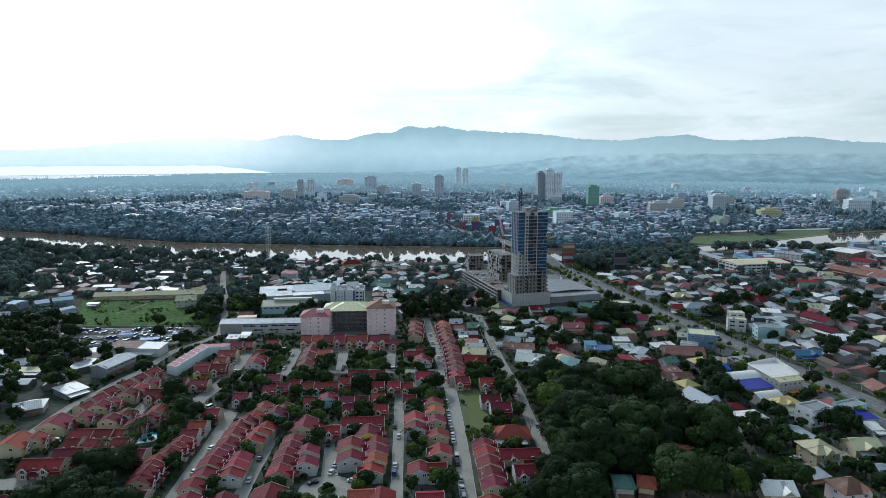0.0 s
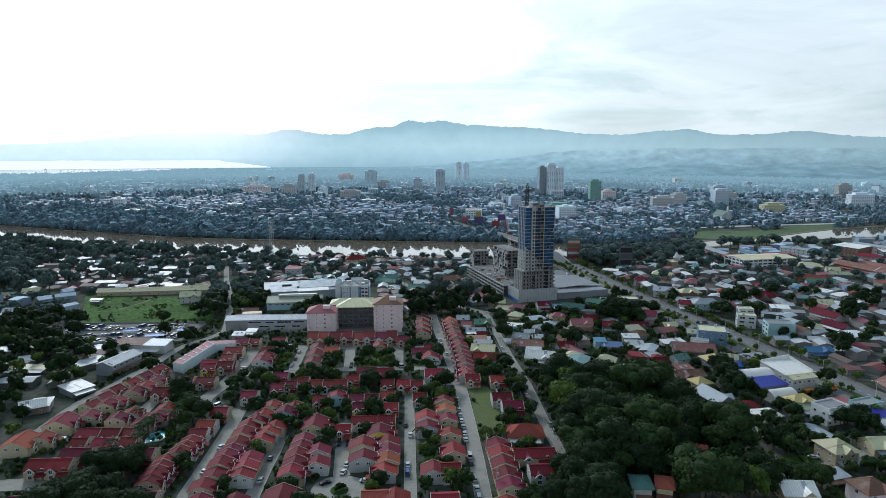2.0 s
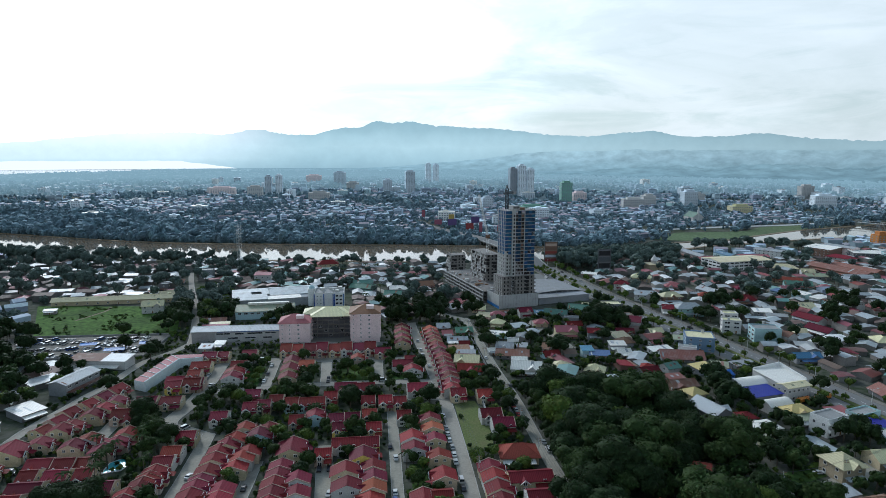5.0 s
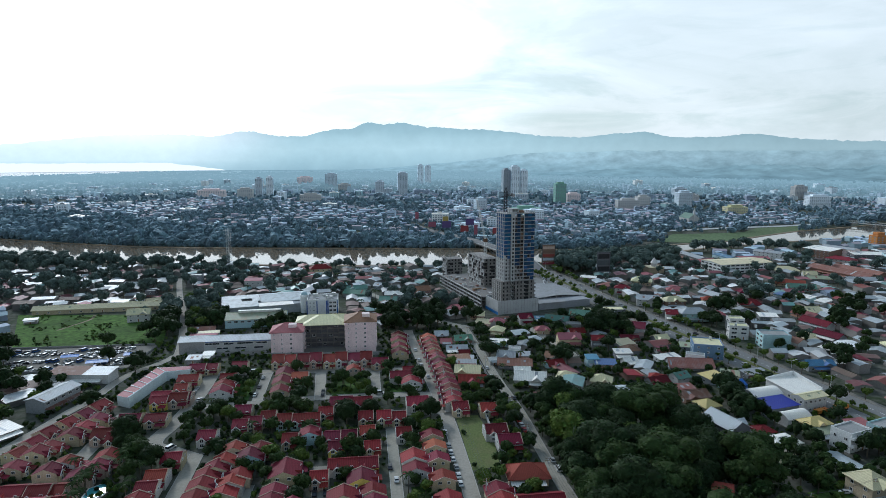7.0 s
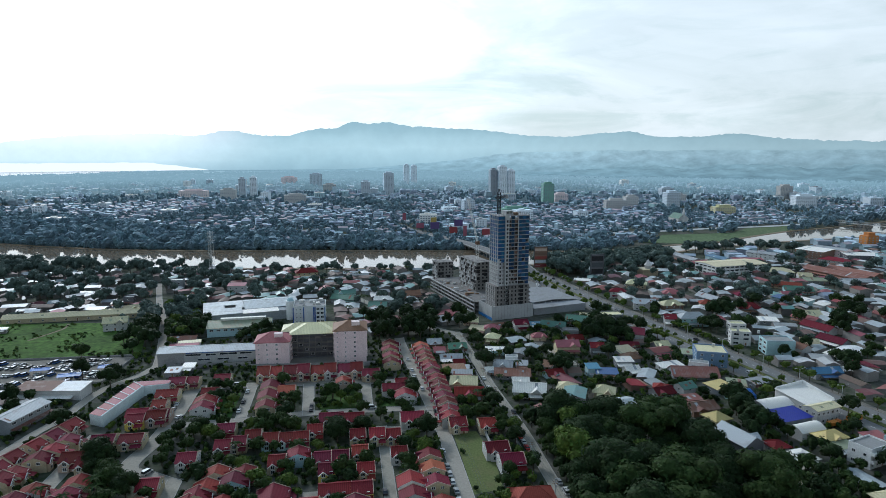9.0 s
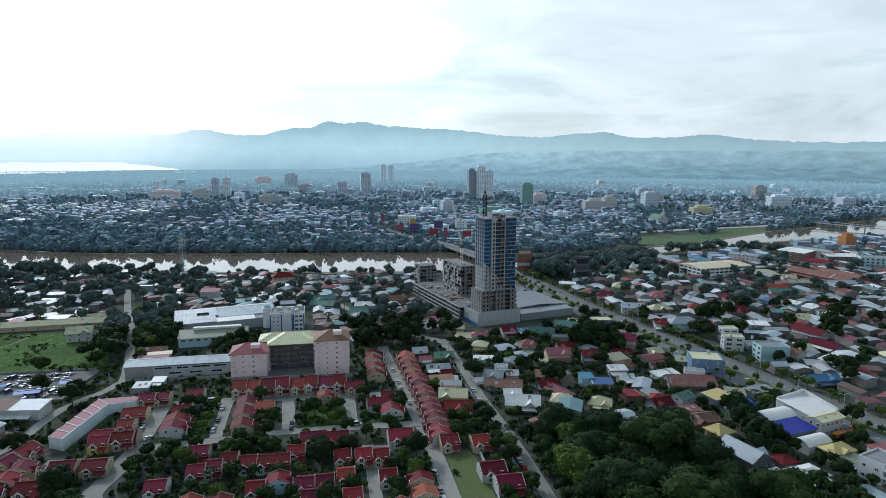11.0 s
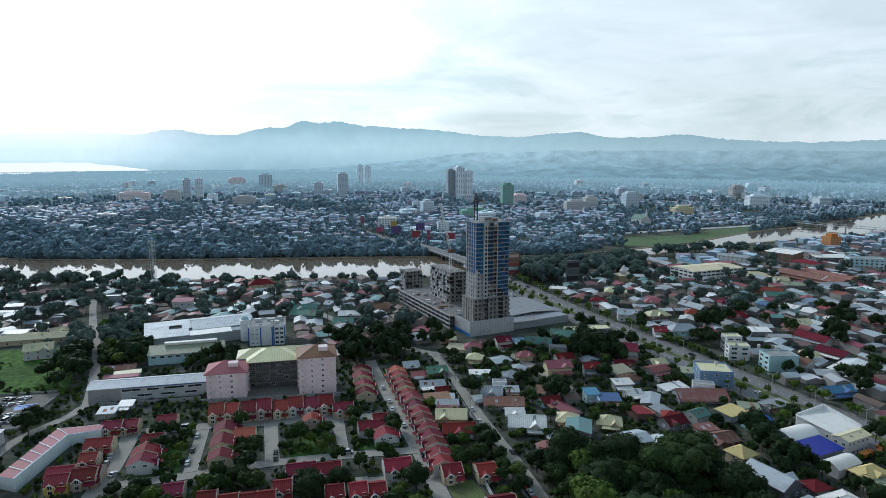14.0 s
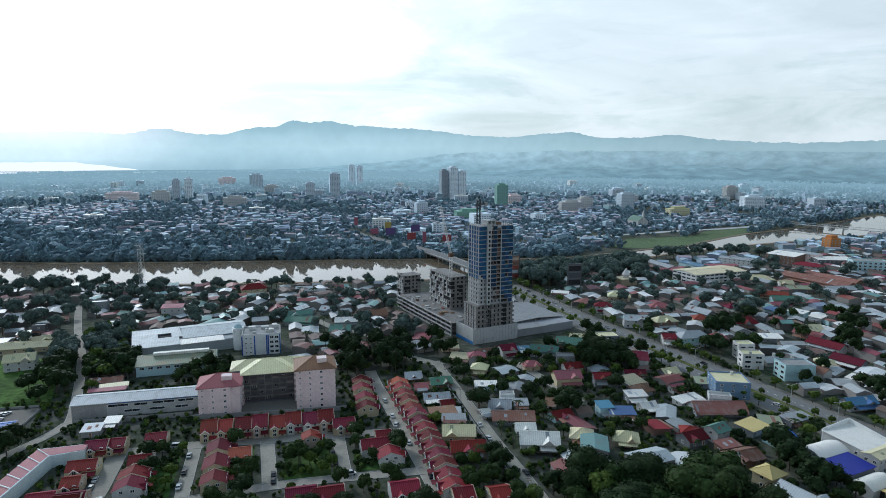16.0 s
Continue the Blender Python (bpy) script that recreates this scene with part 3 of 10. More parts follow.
# streets of the estate, of pale concrete with kerbs
STREETS = [
    ("street_a", [(20.5, 470), (21, 448), (24, 400), (27, 345), (28, 315), (27.5, 258), (26, 200), (26, 130)], 2.9),
    ("street_b", [(61, 478), (62, 420), (62, 372), (63.5, 323), (62.5, 272), (63, 200), (63, 130)], 2.35),
    ("street_c", [(0.8, 335), (0.8, 302), (0.5, 254), (0, 200), (0, 130)], 2.1),
    ("street_d", [(-28, 283), (-27.5, 262), (-26, 236)], 3.0),
    ("street_e", [(-55, 272), (-55.6, 257), (-56.7, 226), (-57, 130)], 2.5),
    ("street_f", [(-80, 300), (-80, 264), (-80.7, 228), (-81, 130)], 2.7),
    ("street_g", [(-95, 400), (-95, 366), (-97, 335), (-101, 312), (-90, 303), (-80, 296)], 3.5),
    ("street_h", [(-64.5, 394), (-64.3, 352)], 2.4),
    ("street_i", [(-35, 393), (-33, 352)], 2.7),
    ("street_j", [(-4.5, 392), (-4.8, 352)], 2.5),
    ("street_north", [(-95, 396), (-64, 396), (-35, 393.5), (-4, 391.5), (22, 388)], 3.0),
    ("street_mid", [(-97, 349), (-64, 351), (-33, 354), (-4, 353.5), (26, 351.5)], 2.6),
    ("street_cross", [(2, 331), (14, 330), (27, 329)], 2.4),
    ("street_west", [(-165, 130), (-164, 250), (-162.5, 300), (-160, 318), (-155.5, 335), (-151.5, 352), (-147, 365), (-145, 384), (-141, 402), (-131, 418), (-126, 430), (-126, 445), (-145, 526), (-168, 600), (-190, 680)], 2.2),
    ("street_south_west", [(-160, 236), (-140, 237), (-118, 232), (-105, 228)], 4.0),
    ("street_palm", [(-127, 235), (-126, 300), (-124, 345)], 3.0),
    ("lane_east", [(112, 226), (124, 228), (135, 231), (156, 227), (190, 240), (225, 255)], 3.6),
    ("lane_villas", [(118, 400), (112, 440), (104, 478)], 2.6),
    ("lane_market", [(63, 470), (40, 500), (30, 540), (10, 560), (-10, 600)], 3.0),
]
for level, (name, pts, half) in enumerate(STREETS):
    line = curve_points(pts, 4)
    s = Shape()
    ribbon(s, line, half, 0.08 + 0.005 * level, 0.08)
    single(name, s, "road_concrete", "pale worn concrete street", "street", "structure")
    take_line(pts, half + 0.6)
    for sign in (-1, 1):
        k = Shape()
        off = []
        for i, (x, y) in enumerate(line):
            a, b = line[max(0, i - 1)], line[min(len(line) - 1, i + 1)]
            q = math.hypot(b[0] - a[0], b[1] - a[1])
            o = sign * (half + 0.12)
            off.append((x - (b[1] - a[1]) / q * o, y + (b[0] - a[0]) / q * o))
        ribbon(k, off, 0.12, 0.20 + 0.004 * level, 0.2)
        single("kerb", k, "kerb_stone", "low concrete kerb", "kerb", "structure")

# turning circle with a planted island
s = Shape()
s.prism([(-25.8 + 10.5 * math.cos(a * math.pi / 16), 225.6 + 10.5 * math.sin(a * math.pi / 16)) for a in range(32)], 0.0, 0.19)
single("turning_circle", s, "road_concrete", "round concrete turning circle", "street", "structure")
s = Shape()
s.prism([(-25.8 + 3.3 * math.cos(a * math.pi / 12), 225.6 + 3.3 * math.sin(a * math.pi / 12)) for a in range(24)], 0.19, 0.40)
single("circle_island", s, ["grass"], "round planted island in the turning circle", "island", "structure")
take(-25.8, 225.6, 11)

# the avenue with its median, and the bridge road over the river
AVENUE = curve_points([(176, 672), (180, 636), (188, 555), (200, 479), (208, 432), (218, 370), (226, 322), (236, 255), (246, 190), (256, 120)], 4)
s = Shape()
ribbon(s, AVENUE, 12.5, 0.12, 0.12)
single("avenue", s, "asphalt", "wide grey avenue with two carriageways", "road", "structure")
s = Shape()
ribbon(s, AVENUE, 1.6, 0.34, 0.22)
single("avenue_median", s, "lawn", "grass median strip of the avenue", "median", "structure")
for sign in (-1, 1):
    s = Shape()
    ribbon(s, [(x + sign * 14.2, y) for x, y in AVENUE], 1.7, 0.26, 0.26)
    single("pavement", s, "paving", "concrete pavement along the avenue", "pavement", "structure")
take_line(AVENUE, 16)
MARK = Shape()
for (x0, y0), (x1, y1) in zip(AVENUE, AVENUE[1:]):
    for sign in (-1, 1):
        for k in range(3):
            t0, t1 = k / 3, k / 3 + 0.14
            ribbon(MARK, [(x0 + (x1 - x0) * t + sign * 6.5, y0 + (y1 - y0) * t) for t in (t0, t1)], 0.11, 0.135)
single("lane_markings", MARK, "trim_white", "dashed white lane markings", "road marking", "structure")

def weld(ob):
    """Joins the lengths of a long strip into one piece."""
    bm = bmesh.new()
    bm.from_mesh(ob.data)
    bmesh.ops.remove_doubles(bm, verts=bm.verts, dist=0.02)
    bm.to_mesh(ob.data)
    bm.free()


BRIDGE = curve_points([(176, 672), (170, 705), (153, 800), (134, 880), (113, 952), (92, 1060), (78, 1130)], 5)
s = Shape()
ribbon(s, BRIDGE, [7.5 if y < 1000 else 4.5 for x, y in BRIDGE], [float(np.interp(y, [672, 705, 860, 960, 1060], [0.2, 6.5, 6.5, 4.0, 0.3])) for x, y in BRIDGE], 1.2)
bridge = thing("river_bridge", 0, 0, 0, 0, "long grey concrete road bridge over the river", "bridge")
weld(part("deck", s, "asphalt", bridge))
for sign in (-1, 1):
    s, line = Shape(), [p for p in BRIDGE if p[1] < 962]
    for i, (x, y) in enumerate(line):
        (x0, y0), (x1, y1) = BRIDGE[max(0, i - 1)], BRIDGE[i + 1]
        q, z = math.hypot(x1 - x0, y1 - y0), float(np.interp(y, [672, 705, 860, 960], [0.2, 6.5, 6.5, 4.0]))
        for o, h in ((7.15, 0.0), (7.45, 0.0), (7.45, 1.1), (7.15, 1.1)):
            s.v.append((x - (y1 - y0) / q * o * sign, y + (x1 - x0) / q * o * sign, z + h))
        for k in range(4 if i else 0):
            b = i * 4
            s.f.append((b - 4 + k, b - 4 + (k + 1) % 4, b + (k + 1) % 4, b + k)[::sign])
            s.m.append(0)
    n = len(s.v)
    s.f += [(0, 1, 2, 3)[::-sign], (n - 4, n - 3, n - 2, n - 1)[::sign]]
    s.m += [0, 0]
    part("parapet", s, "concrete_pale", bridge)
for k in range(7):
    y = 715 + k * 32
    x = float(np.interp(y, [p[1] for p in BRIDGE], [p[0] for p in BRIDGE]))
    s = Shape()
    for o in (-5, 0, 5):
        s.rod((x + o, y, 0), (x + o, y, 5.0), 0.7, 8)
    s.box(x - 6.8, y - 0.8, 4.2, x + 6.8, y + 0.8, 5.4)
    part("pier", s, "concrete_raw", bridge)
take_line(BRIDGE, 10)


def patch(name, pts, z, material, label, category, r=None):
    s = Shape()
    s.prism(pts, 0.0, z)
    ob = single(name, s, material, label, category, "structure")
    return ob


def inside(x, y, pts):
    hit = False
    for (x0, y0), (x1, y1) in zip(pts, pts[1:] + pts[:1]):
        if (y0 > y) != (y1 > y) and x < (x1 - x0) * (y - y0) / (y1 - y0) + x0:
            hit = not hit
    return hit


FIELD = [(-232, 460), (-140, 458), (-158, 536), (-272, 548)]
CAR_LOT = [(-222, 412), (-146, 412), (-142, 456), (-246, 457)]
GREEN = [(32, 324), (42.5, 323), (45, 300), (42.5, 274), (31, 272)]
patch("meadow", FIELD, 0.08, "wild_grass", "overgrown green meadow", "field")
s = Shape()
ribbon(s, curve_points([(-214, 540), (-212, 528), (-217, 514), (-223, 500)], 4), 0.9, 0.1)
single("field_path", s, "earth", "trodden earth path across the meadow", "path", "structure")
patch("car_lot", CAR_LOT, 0.06, "paving", "dusty yard full of parked cars", "yard")
patch("park_lawn", GREEN, 0.07, "lawn", "mown pocket park lawn beside the street", "lawn")
patch("court_yard", [(-49, 424), (-19, 424), (-19, 452), (-49, 452)], 0.06, "paving", "concrete yard of the unfinished block", "yard")
patch("mall_forecourt", [(150, 575), (176, 575), (170, 640), (140, 640)], 0.06, "asphalt", "parking ground before the market hall", "yard")
for pts in (FIELD, CAR_LOT, GREEN, [(-49, 424), (-19, 424), (-19, 452), (-49, 452)], [(150, 575), (176, 575), (170, 640), (140, 640)]):
    xs, ys = [p[0] for p in pts], [p[1] for p in pts]
    for i in range(int(min(xs)), int(max(xs)), 5):
        for j in range(int(min(ys)), int(max(ys)), 5):
            if inside(i, j, pts):
                take(i, j, 3)
mat("meadow_grass", (0.105, 0.145, 0.072), 0.95, spec=0.1, var=0.4, scale=0.06, rnd=0.1, stain=(0.06, 0.09, 0.04), stained=0.7)
GOLF = [[(394, 868), (438, 850), (515, 862), (556, 882), (584, 945), (520, 938), (463, 937)], [(556, 882), (620, 921), (708, 968), (762, 994), (741, 1014), (640, 994), (584, 945)]]
for pts in GOLF:
    patch("river_meadow", pts, 0.3, "meadow_grass", "green meadow on the far river bank", "field")
PROMENADE = curve_points([(330, 960), (424, 970), (521, 986), (592, 1002), (672, 1010), (753, 1027), (860, 1062)], 4)
s = Shape()
ribbon(s, PROMENADE, 7.0, 0.5)
single("river_road", s, "concrete_pale", "pale road along the far river bank", "road", "structure")
take_line(PROMENADE, 9)

for pts in ([(6, 240), (17, 240), (17, 263), (6, 263)], [(-84, 353), (-69, 353), (-69, 386), (-84, 386)], [(-28, 357), (-10, 357), (-9, 386), (-28, 386)], [(0, 357), (17, 357), (17, 372), (0, 372)], [(-58, 357), (-40, 357), (-40, 388), (-58, 388)], [(150, 231), (188, 243), (186, 252), (150, 240)]):
    patch("garden_plot", pts, 0.05, "grass", "grassy empty plot between the houses", "lawn")

# ---------------- houses ----------------
def window_mesh(w, h):
    key = f"window_{w:.2f}_{h:.2f}"
    if key not in SHARED:
        s, f = Shape(), 0.11
        a, c = w / 2, h / 2
        o = [(-a, c * -1), (a, -c), (a, c), (-a, c)]
        q = [(-a + f, -c + f), (a - f, -c + f), (a - f, c - f), (-a + f, c - f)]
        m = 0.05
        s.v = [(x, 0.06, z) for x, z in o] + [(x, -0.1, z) for x, z in o] + [(x, -0.1, z) for x, z in q] + [(x, -0.02, z) for x, z in q]
        s.v += [(-m, -0.02, -c + f), (m, -0.02, -c + f), (m, -0.02, c - f), (-m, -0.02, c - f)]
        for i in range(4):
            j = (i + 1) % 4
            s.f += [(i, j, 4 + j, 4 + i), (4 + i, 4 + j, 8 + j, 8 + i), (8 + i, 8 + j, 12 + j, 12 + i)]
            s.m += [0, 0, 0]
        s.f += [(12, 16, 19, 15), (16, 17, 18, 19), (17, 13, 14, 18)]
        s.m += [1, 0, 1]
        SHARED[key] = s.mesh("window", ["trim_white", "glass_dark"])
    return SHARED[key]


def door_mesh():
    if "door" not in SHARED:
        s = Shape()
        s.box(-0.62, -0.1, 0, 0.62, 0.05, 2.2, 0)
        s.v += [(-0.5, -0.1, 0.02), (0.5, -0.1, 0.02), (0.5, -0.1, 2.1), (-0.5, -0.1, 2.1)]
        del s.f[1], s.m[1]
        for q, k in (((0, 1, 9, 8), 0), ((1, 5, 10, 9), 0), ((5, 4, 11, 10), 0), ((4, 0, 8, 11), 0), ((8, 9, 10, 11), 1)):
            s.f.append(q)
            s.m.append(k)
        SHARED["door"] = s.mesh("door", ["trim_white", "wood"])
    return SHARED["door"]


SHARED = {}


def put(name, mesh, parent, x, y, z, rot=0.0):
    ob = new(name, mesh)
    ob.parent = parent
    ob.matrix_basis = pose(x, y, z, 0, 0, rot)
    return ob


def gable_roof(s, w, d, e, r, over=0.45, t=0.2, slot=0):
    """Two pitched slabs, ridge along x."""
    k = r / (d / 2)
    for sign in (-1, 1):
        y = sign * (d / 2 + over)
        a = [(-w / 2, y, e - over * k), (w / 2, y, e - over * k), (w / 2, 0, e + r), (-w / 2, 0, e + r)]
        s.slab(a if sign < 0 else [a[3], a[2], a[1], a[0]], t, slot)
    s.box(-w / 2, -0.18, e + r - 0.08, w / 2, 0.18, e + r + 0.1, slot)


def hip_roof(s, w, d, e, r, over=0.6, slot=0):
    W, D = w / 2 + over, d / 2 + over
    k = max(0.0, W - D)
    top = [(-k, 0, e + r), (k, 0, e + r)]
    c = [(-W, -D, e), (W, -D, e), (W, D, e), (-W, D, e)]
    s.face([c[0], c[1], top[1], top[0]], slot)
    s.face([c[2], c[3], top[0], top[1]], slot)
    s.face([c[1], c[2], top[1]], slot)
    s.face([c[3], c[0], top[0]], slot)
    s.box(-W, -D, e - 0.22, W, D, e - 0.002, slot)
    for a, b in ((c[0], top[0]), (c[3], top[0]), (c[1], top[1]), (c[2], top[1]), (top[0], top[1])):
        if (Vector(a) - Vector(b)).length > 0.1:
            s.rod(a, b, 0.13, 4, slot=slot)


def gable_walls(s, w, d, e, r, slot=0):
    prof = [(-d / 2, 0), (d / 2, 0), (d / 2, e), (0, e + r - 0.05), (-d / 2, e)]
    n, k = len(prof), len(s.v)
    s.v += [(-w / 2, y, z) for y, z in prof] + [(w / 2, y, z) for y, z in prof]
    for i in range(n):
        j = (i + 1) % n
        s.f.append((k + j, k + i, k + n + i, k + n + j))
        s.m.append(slot)
    s.f += [tuple(k + i for i in range(n)), tuple(k + 2 * n - 1 - i for i in range(n))]
    s.m += [slot, slot]


def parapet_fin(x, d, e, r, t=0.24, up=0.22, over=0.5):
    """A party wall that stands proud of the roof in the shape of the gable."""
    k, s = r / (d / 2), Shape()
    for sign in (-1, 1):
        y = sign * (d / 2 + over)
        lo = [(x - t / 2, y, e - over * k - 0.3), (x + t / 2, y, e - over * k - 0.3), (x + t / 2, 0, e + r - 0.3), (x - t / 2, 0, e + r - 0.3)]
        hi = [(a, b, c + 0.3 + up) for a, b, c in lo]
        if sign > 0:
            lo, hi = lo[::-1], hi[::-1]
        s.solid(lo, hi)
    return s


def row_house(x, y, rot, w=7.0, d=10.0, e=5.6, r=2.3, roof="tile_maroon", wall="plaster_cream", front="gable", fins=1, label="", category="house", group=""):
    """A two-storey terrace house: ridge along x, front towards -y."""
    h = thing("row_house", x, y, 0, rot, label, category, group)
    s = Shape()
    gable_walls(s, w, d, e, r)
    part("wall", s, wall, h)
    s = Shape()
    gable_roof(s, w - 0.02, d, e, r, 0.6)
    part("roof", s, roof, h)
    part("parapet", parapet_fin(w / 2, d, e, r), "trim_cream", h)
    if fins > 1:
        part("parapet", parapet_fin(-w / 2, d, e, r), "trim_cream", h)
    gx = -w * 0.18
    if front == "gable":
        s = Shape()
        a, b, z = gx - 1.6, gx + 1.6, e - 0.5
        s.solid([(a, -d / 2 - 0.9, 0), (b, -d / 2 - 0.9, 0), (b, -d / 2 + 0.1, 0), (a, -d / 2 + 0.1, 0)],
                [(a, -d / 2 - 0.9, z), (b, -d / 2 - 0.9, z), (b, -d / 2 + 0.1, z), (a, -d / 2 + 0.1, z)])
        s.solid([(a, -d / 2 - 0.9, z), (b, -d / 2 - 0.9, z), (gx, -d / 2 - 0.9, z + 1.3)], [(a, 0, z), (b, 0, z), (gx, 0, z + 1.3)])
        bay = part("front_bay", s, wall, h)
        s = Shape()
        for sign in (-1, 1):
            q = [(gx + sign * 2.0, -d / 2 - 1.2, z - 0.32), (gx, -d / 2 - 1.2, z + 1.34), (gx, -d / 2 + 2.4, z + 1.34), (gx + sign * 2.0, -d / 2 + 2.4, z - 0.32)]
            s.slab(q if sign < 0 else q[::-1], 0.16)
        for sign in (-1, 1):
            s.rod((gx + sign * 2.0, -d / 2 - 1.22, z - 0.42), (gx, -d / 2 - 1.22, z + 1.26), 0.16, 4, slot=1)
        part("bay_roof", s, [roof, "trim_white"], bay)
        put("window", window_mesh(1.6, 1.5), bay, gx, -d / 2 - 0.9, 3.5)
        put("window", window_mesh(1.6, 1.5), bay, gx, -d / 2 - 0.9, 1.5)
    else:
        put("window", window_mesh(1.4, 1.3), h, gx, -d / 2, 4.2)
        put("window", window_mesh(1.4, 1.3), h, gx, -d / 2, 1.5)
    put("window", window_mesh(1.2, 1.3), h, w * 0.27, -d / 2, 3.9)
    put("door", door_mesh(), h, w * 0.27, -d / 2, 0.1)
    s = Shape()
    s.slab([(w * 0.05, -d / 2 - 2.6, 2.5), (w / 2 - 0.1, -d / 2 - 2.6, 2.5), (w / 2 - 0.1, -d / 2, 3.0), (w * 0.05, -d / 2, 3.0)], 0.14)
    part("porch_roof", s, roof, h)
    for sx, q in ((-1, -90), (1, 90)):
        put("window", window_mesh(1.5, 1.2), h, sx * w / 2, -d * 0.18, 3.7, q)
        put("window", window_mesh(1.2, 1.2), h, sx * w / 2, d * 0.2, 3.7, q)
    return h


# replaced sheets on a metal roof are of another metal
PATCHED = {"sheet_grey": "sheet_rust", "sheet_white": "sheet_grey", "sheet_rust": "sheet_grey", "sheet_cream": "sheet_moss", "sheet_green": "sheet_rust", "sheet_blue": "sheet_grey", "sheet_moss": "sheet_rust"}


def roof_details(h, w, d, e, r, kind, pick, roof, wall):
    """A cross gable over the porch of a larger pitched roof, and replaced sheets lying on the slope."""
    if kind in ("gable", "hip") and e < 7 and 8.4 < w < 19 and pick != 3:
        s = Shape()
        g, cw, cx = r * 0.66, min(w * 0.2, 2.6), (pick % 3 - 1) * w * 0.22
        y0, y1 = -d / 2 - 1.5, -d / 2 * (1 - 0.66) + 0.1
        for sign in (-1, 1):
            q = [(cx + sign * cw, y0, e - 0.15), (cx, y0, e + g), (cx, y1, e + g), (cx + sign * cw, -d / 2 + 0.3, e - 0.15)]
            s.slab(q if sign < 0 else q[::-1], 0.14)
        s.solid([(cx - cw * 0.86, y0 + 0.35, e - 0.12), (cx + cw * 0.86, y0 + 0.35, e - 0.12), (cx, y0 + 0.35, e + g - 0.2)],
                [(cx - cw * 0.86, -d / 2, e - 0.12), (cx + cw * 0.86, -d / 2, e - 0.12), (cx, -d / 2, e + g - 0.2)], 1)
        part("porch_gable", s, [roof, wall], h)
    if kind in ("gable", "shed") and w > 6 and roof in PATCHED and pick % 3 != 1:
        for i in range(1 + pick % 2):
            u = -w / 2 + 0.4 + (w - 2.4) * ((pick * 0.37 + i * 0.43) % 1)
            f0, f1 = (pick * 0.29 + i * 0.31) % 0.5, 0.62 + (pick * 0.17 + i * 0.23) % 0.36
            if kind == "gable":
                at = lambda f: (-(d / 2) * (1 - f), e + r * f + 0.04)
            else:
                at = lambda f: (-d / 2 - 0.6 + (d + 1.2) * f, e + r * 0.6 * f + 0.04)
            (ya, za), (yb, zb) = at(f0), at(f1)
            ww = 0.9 + 0.35 * ((pick + i) % 4)
            s = Shape()
            s.slab([(u, ya, za), (u + ww, ya, za), (u + ww, yb, zb), (u, yb, zb)], 0.03)
            part("roof_sheet", s, PATCHED[roof], h)


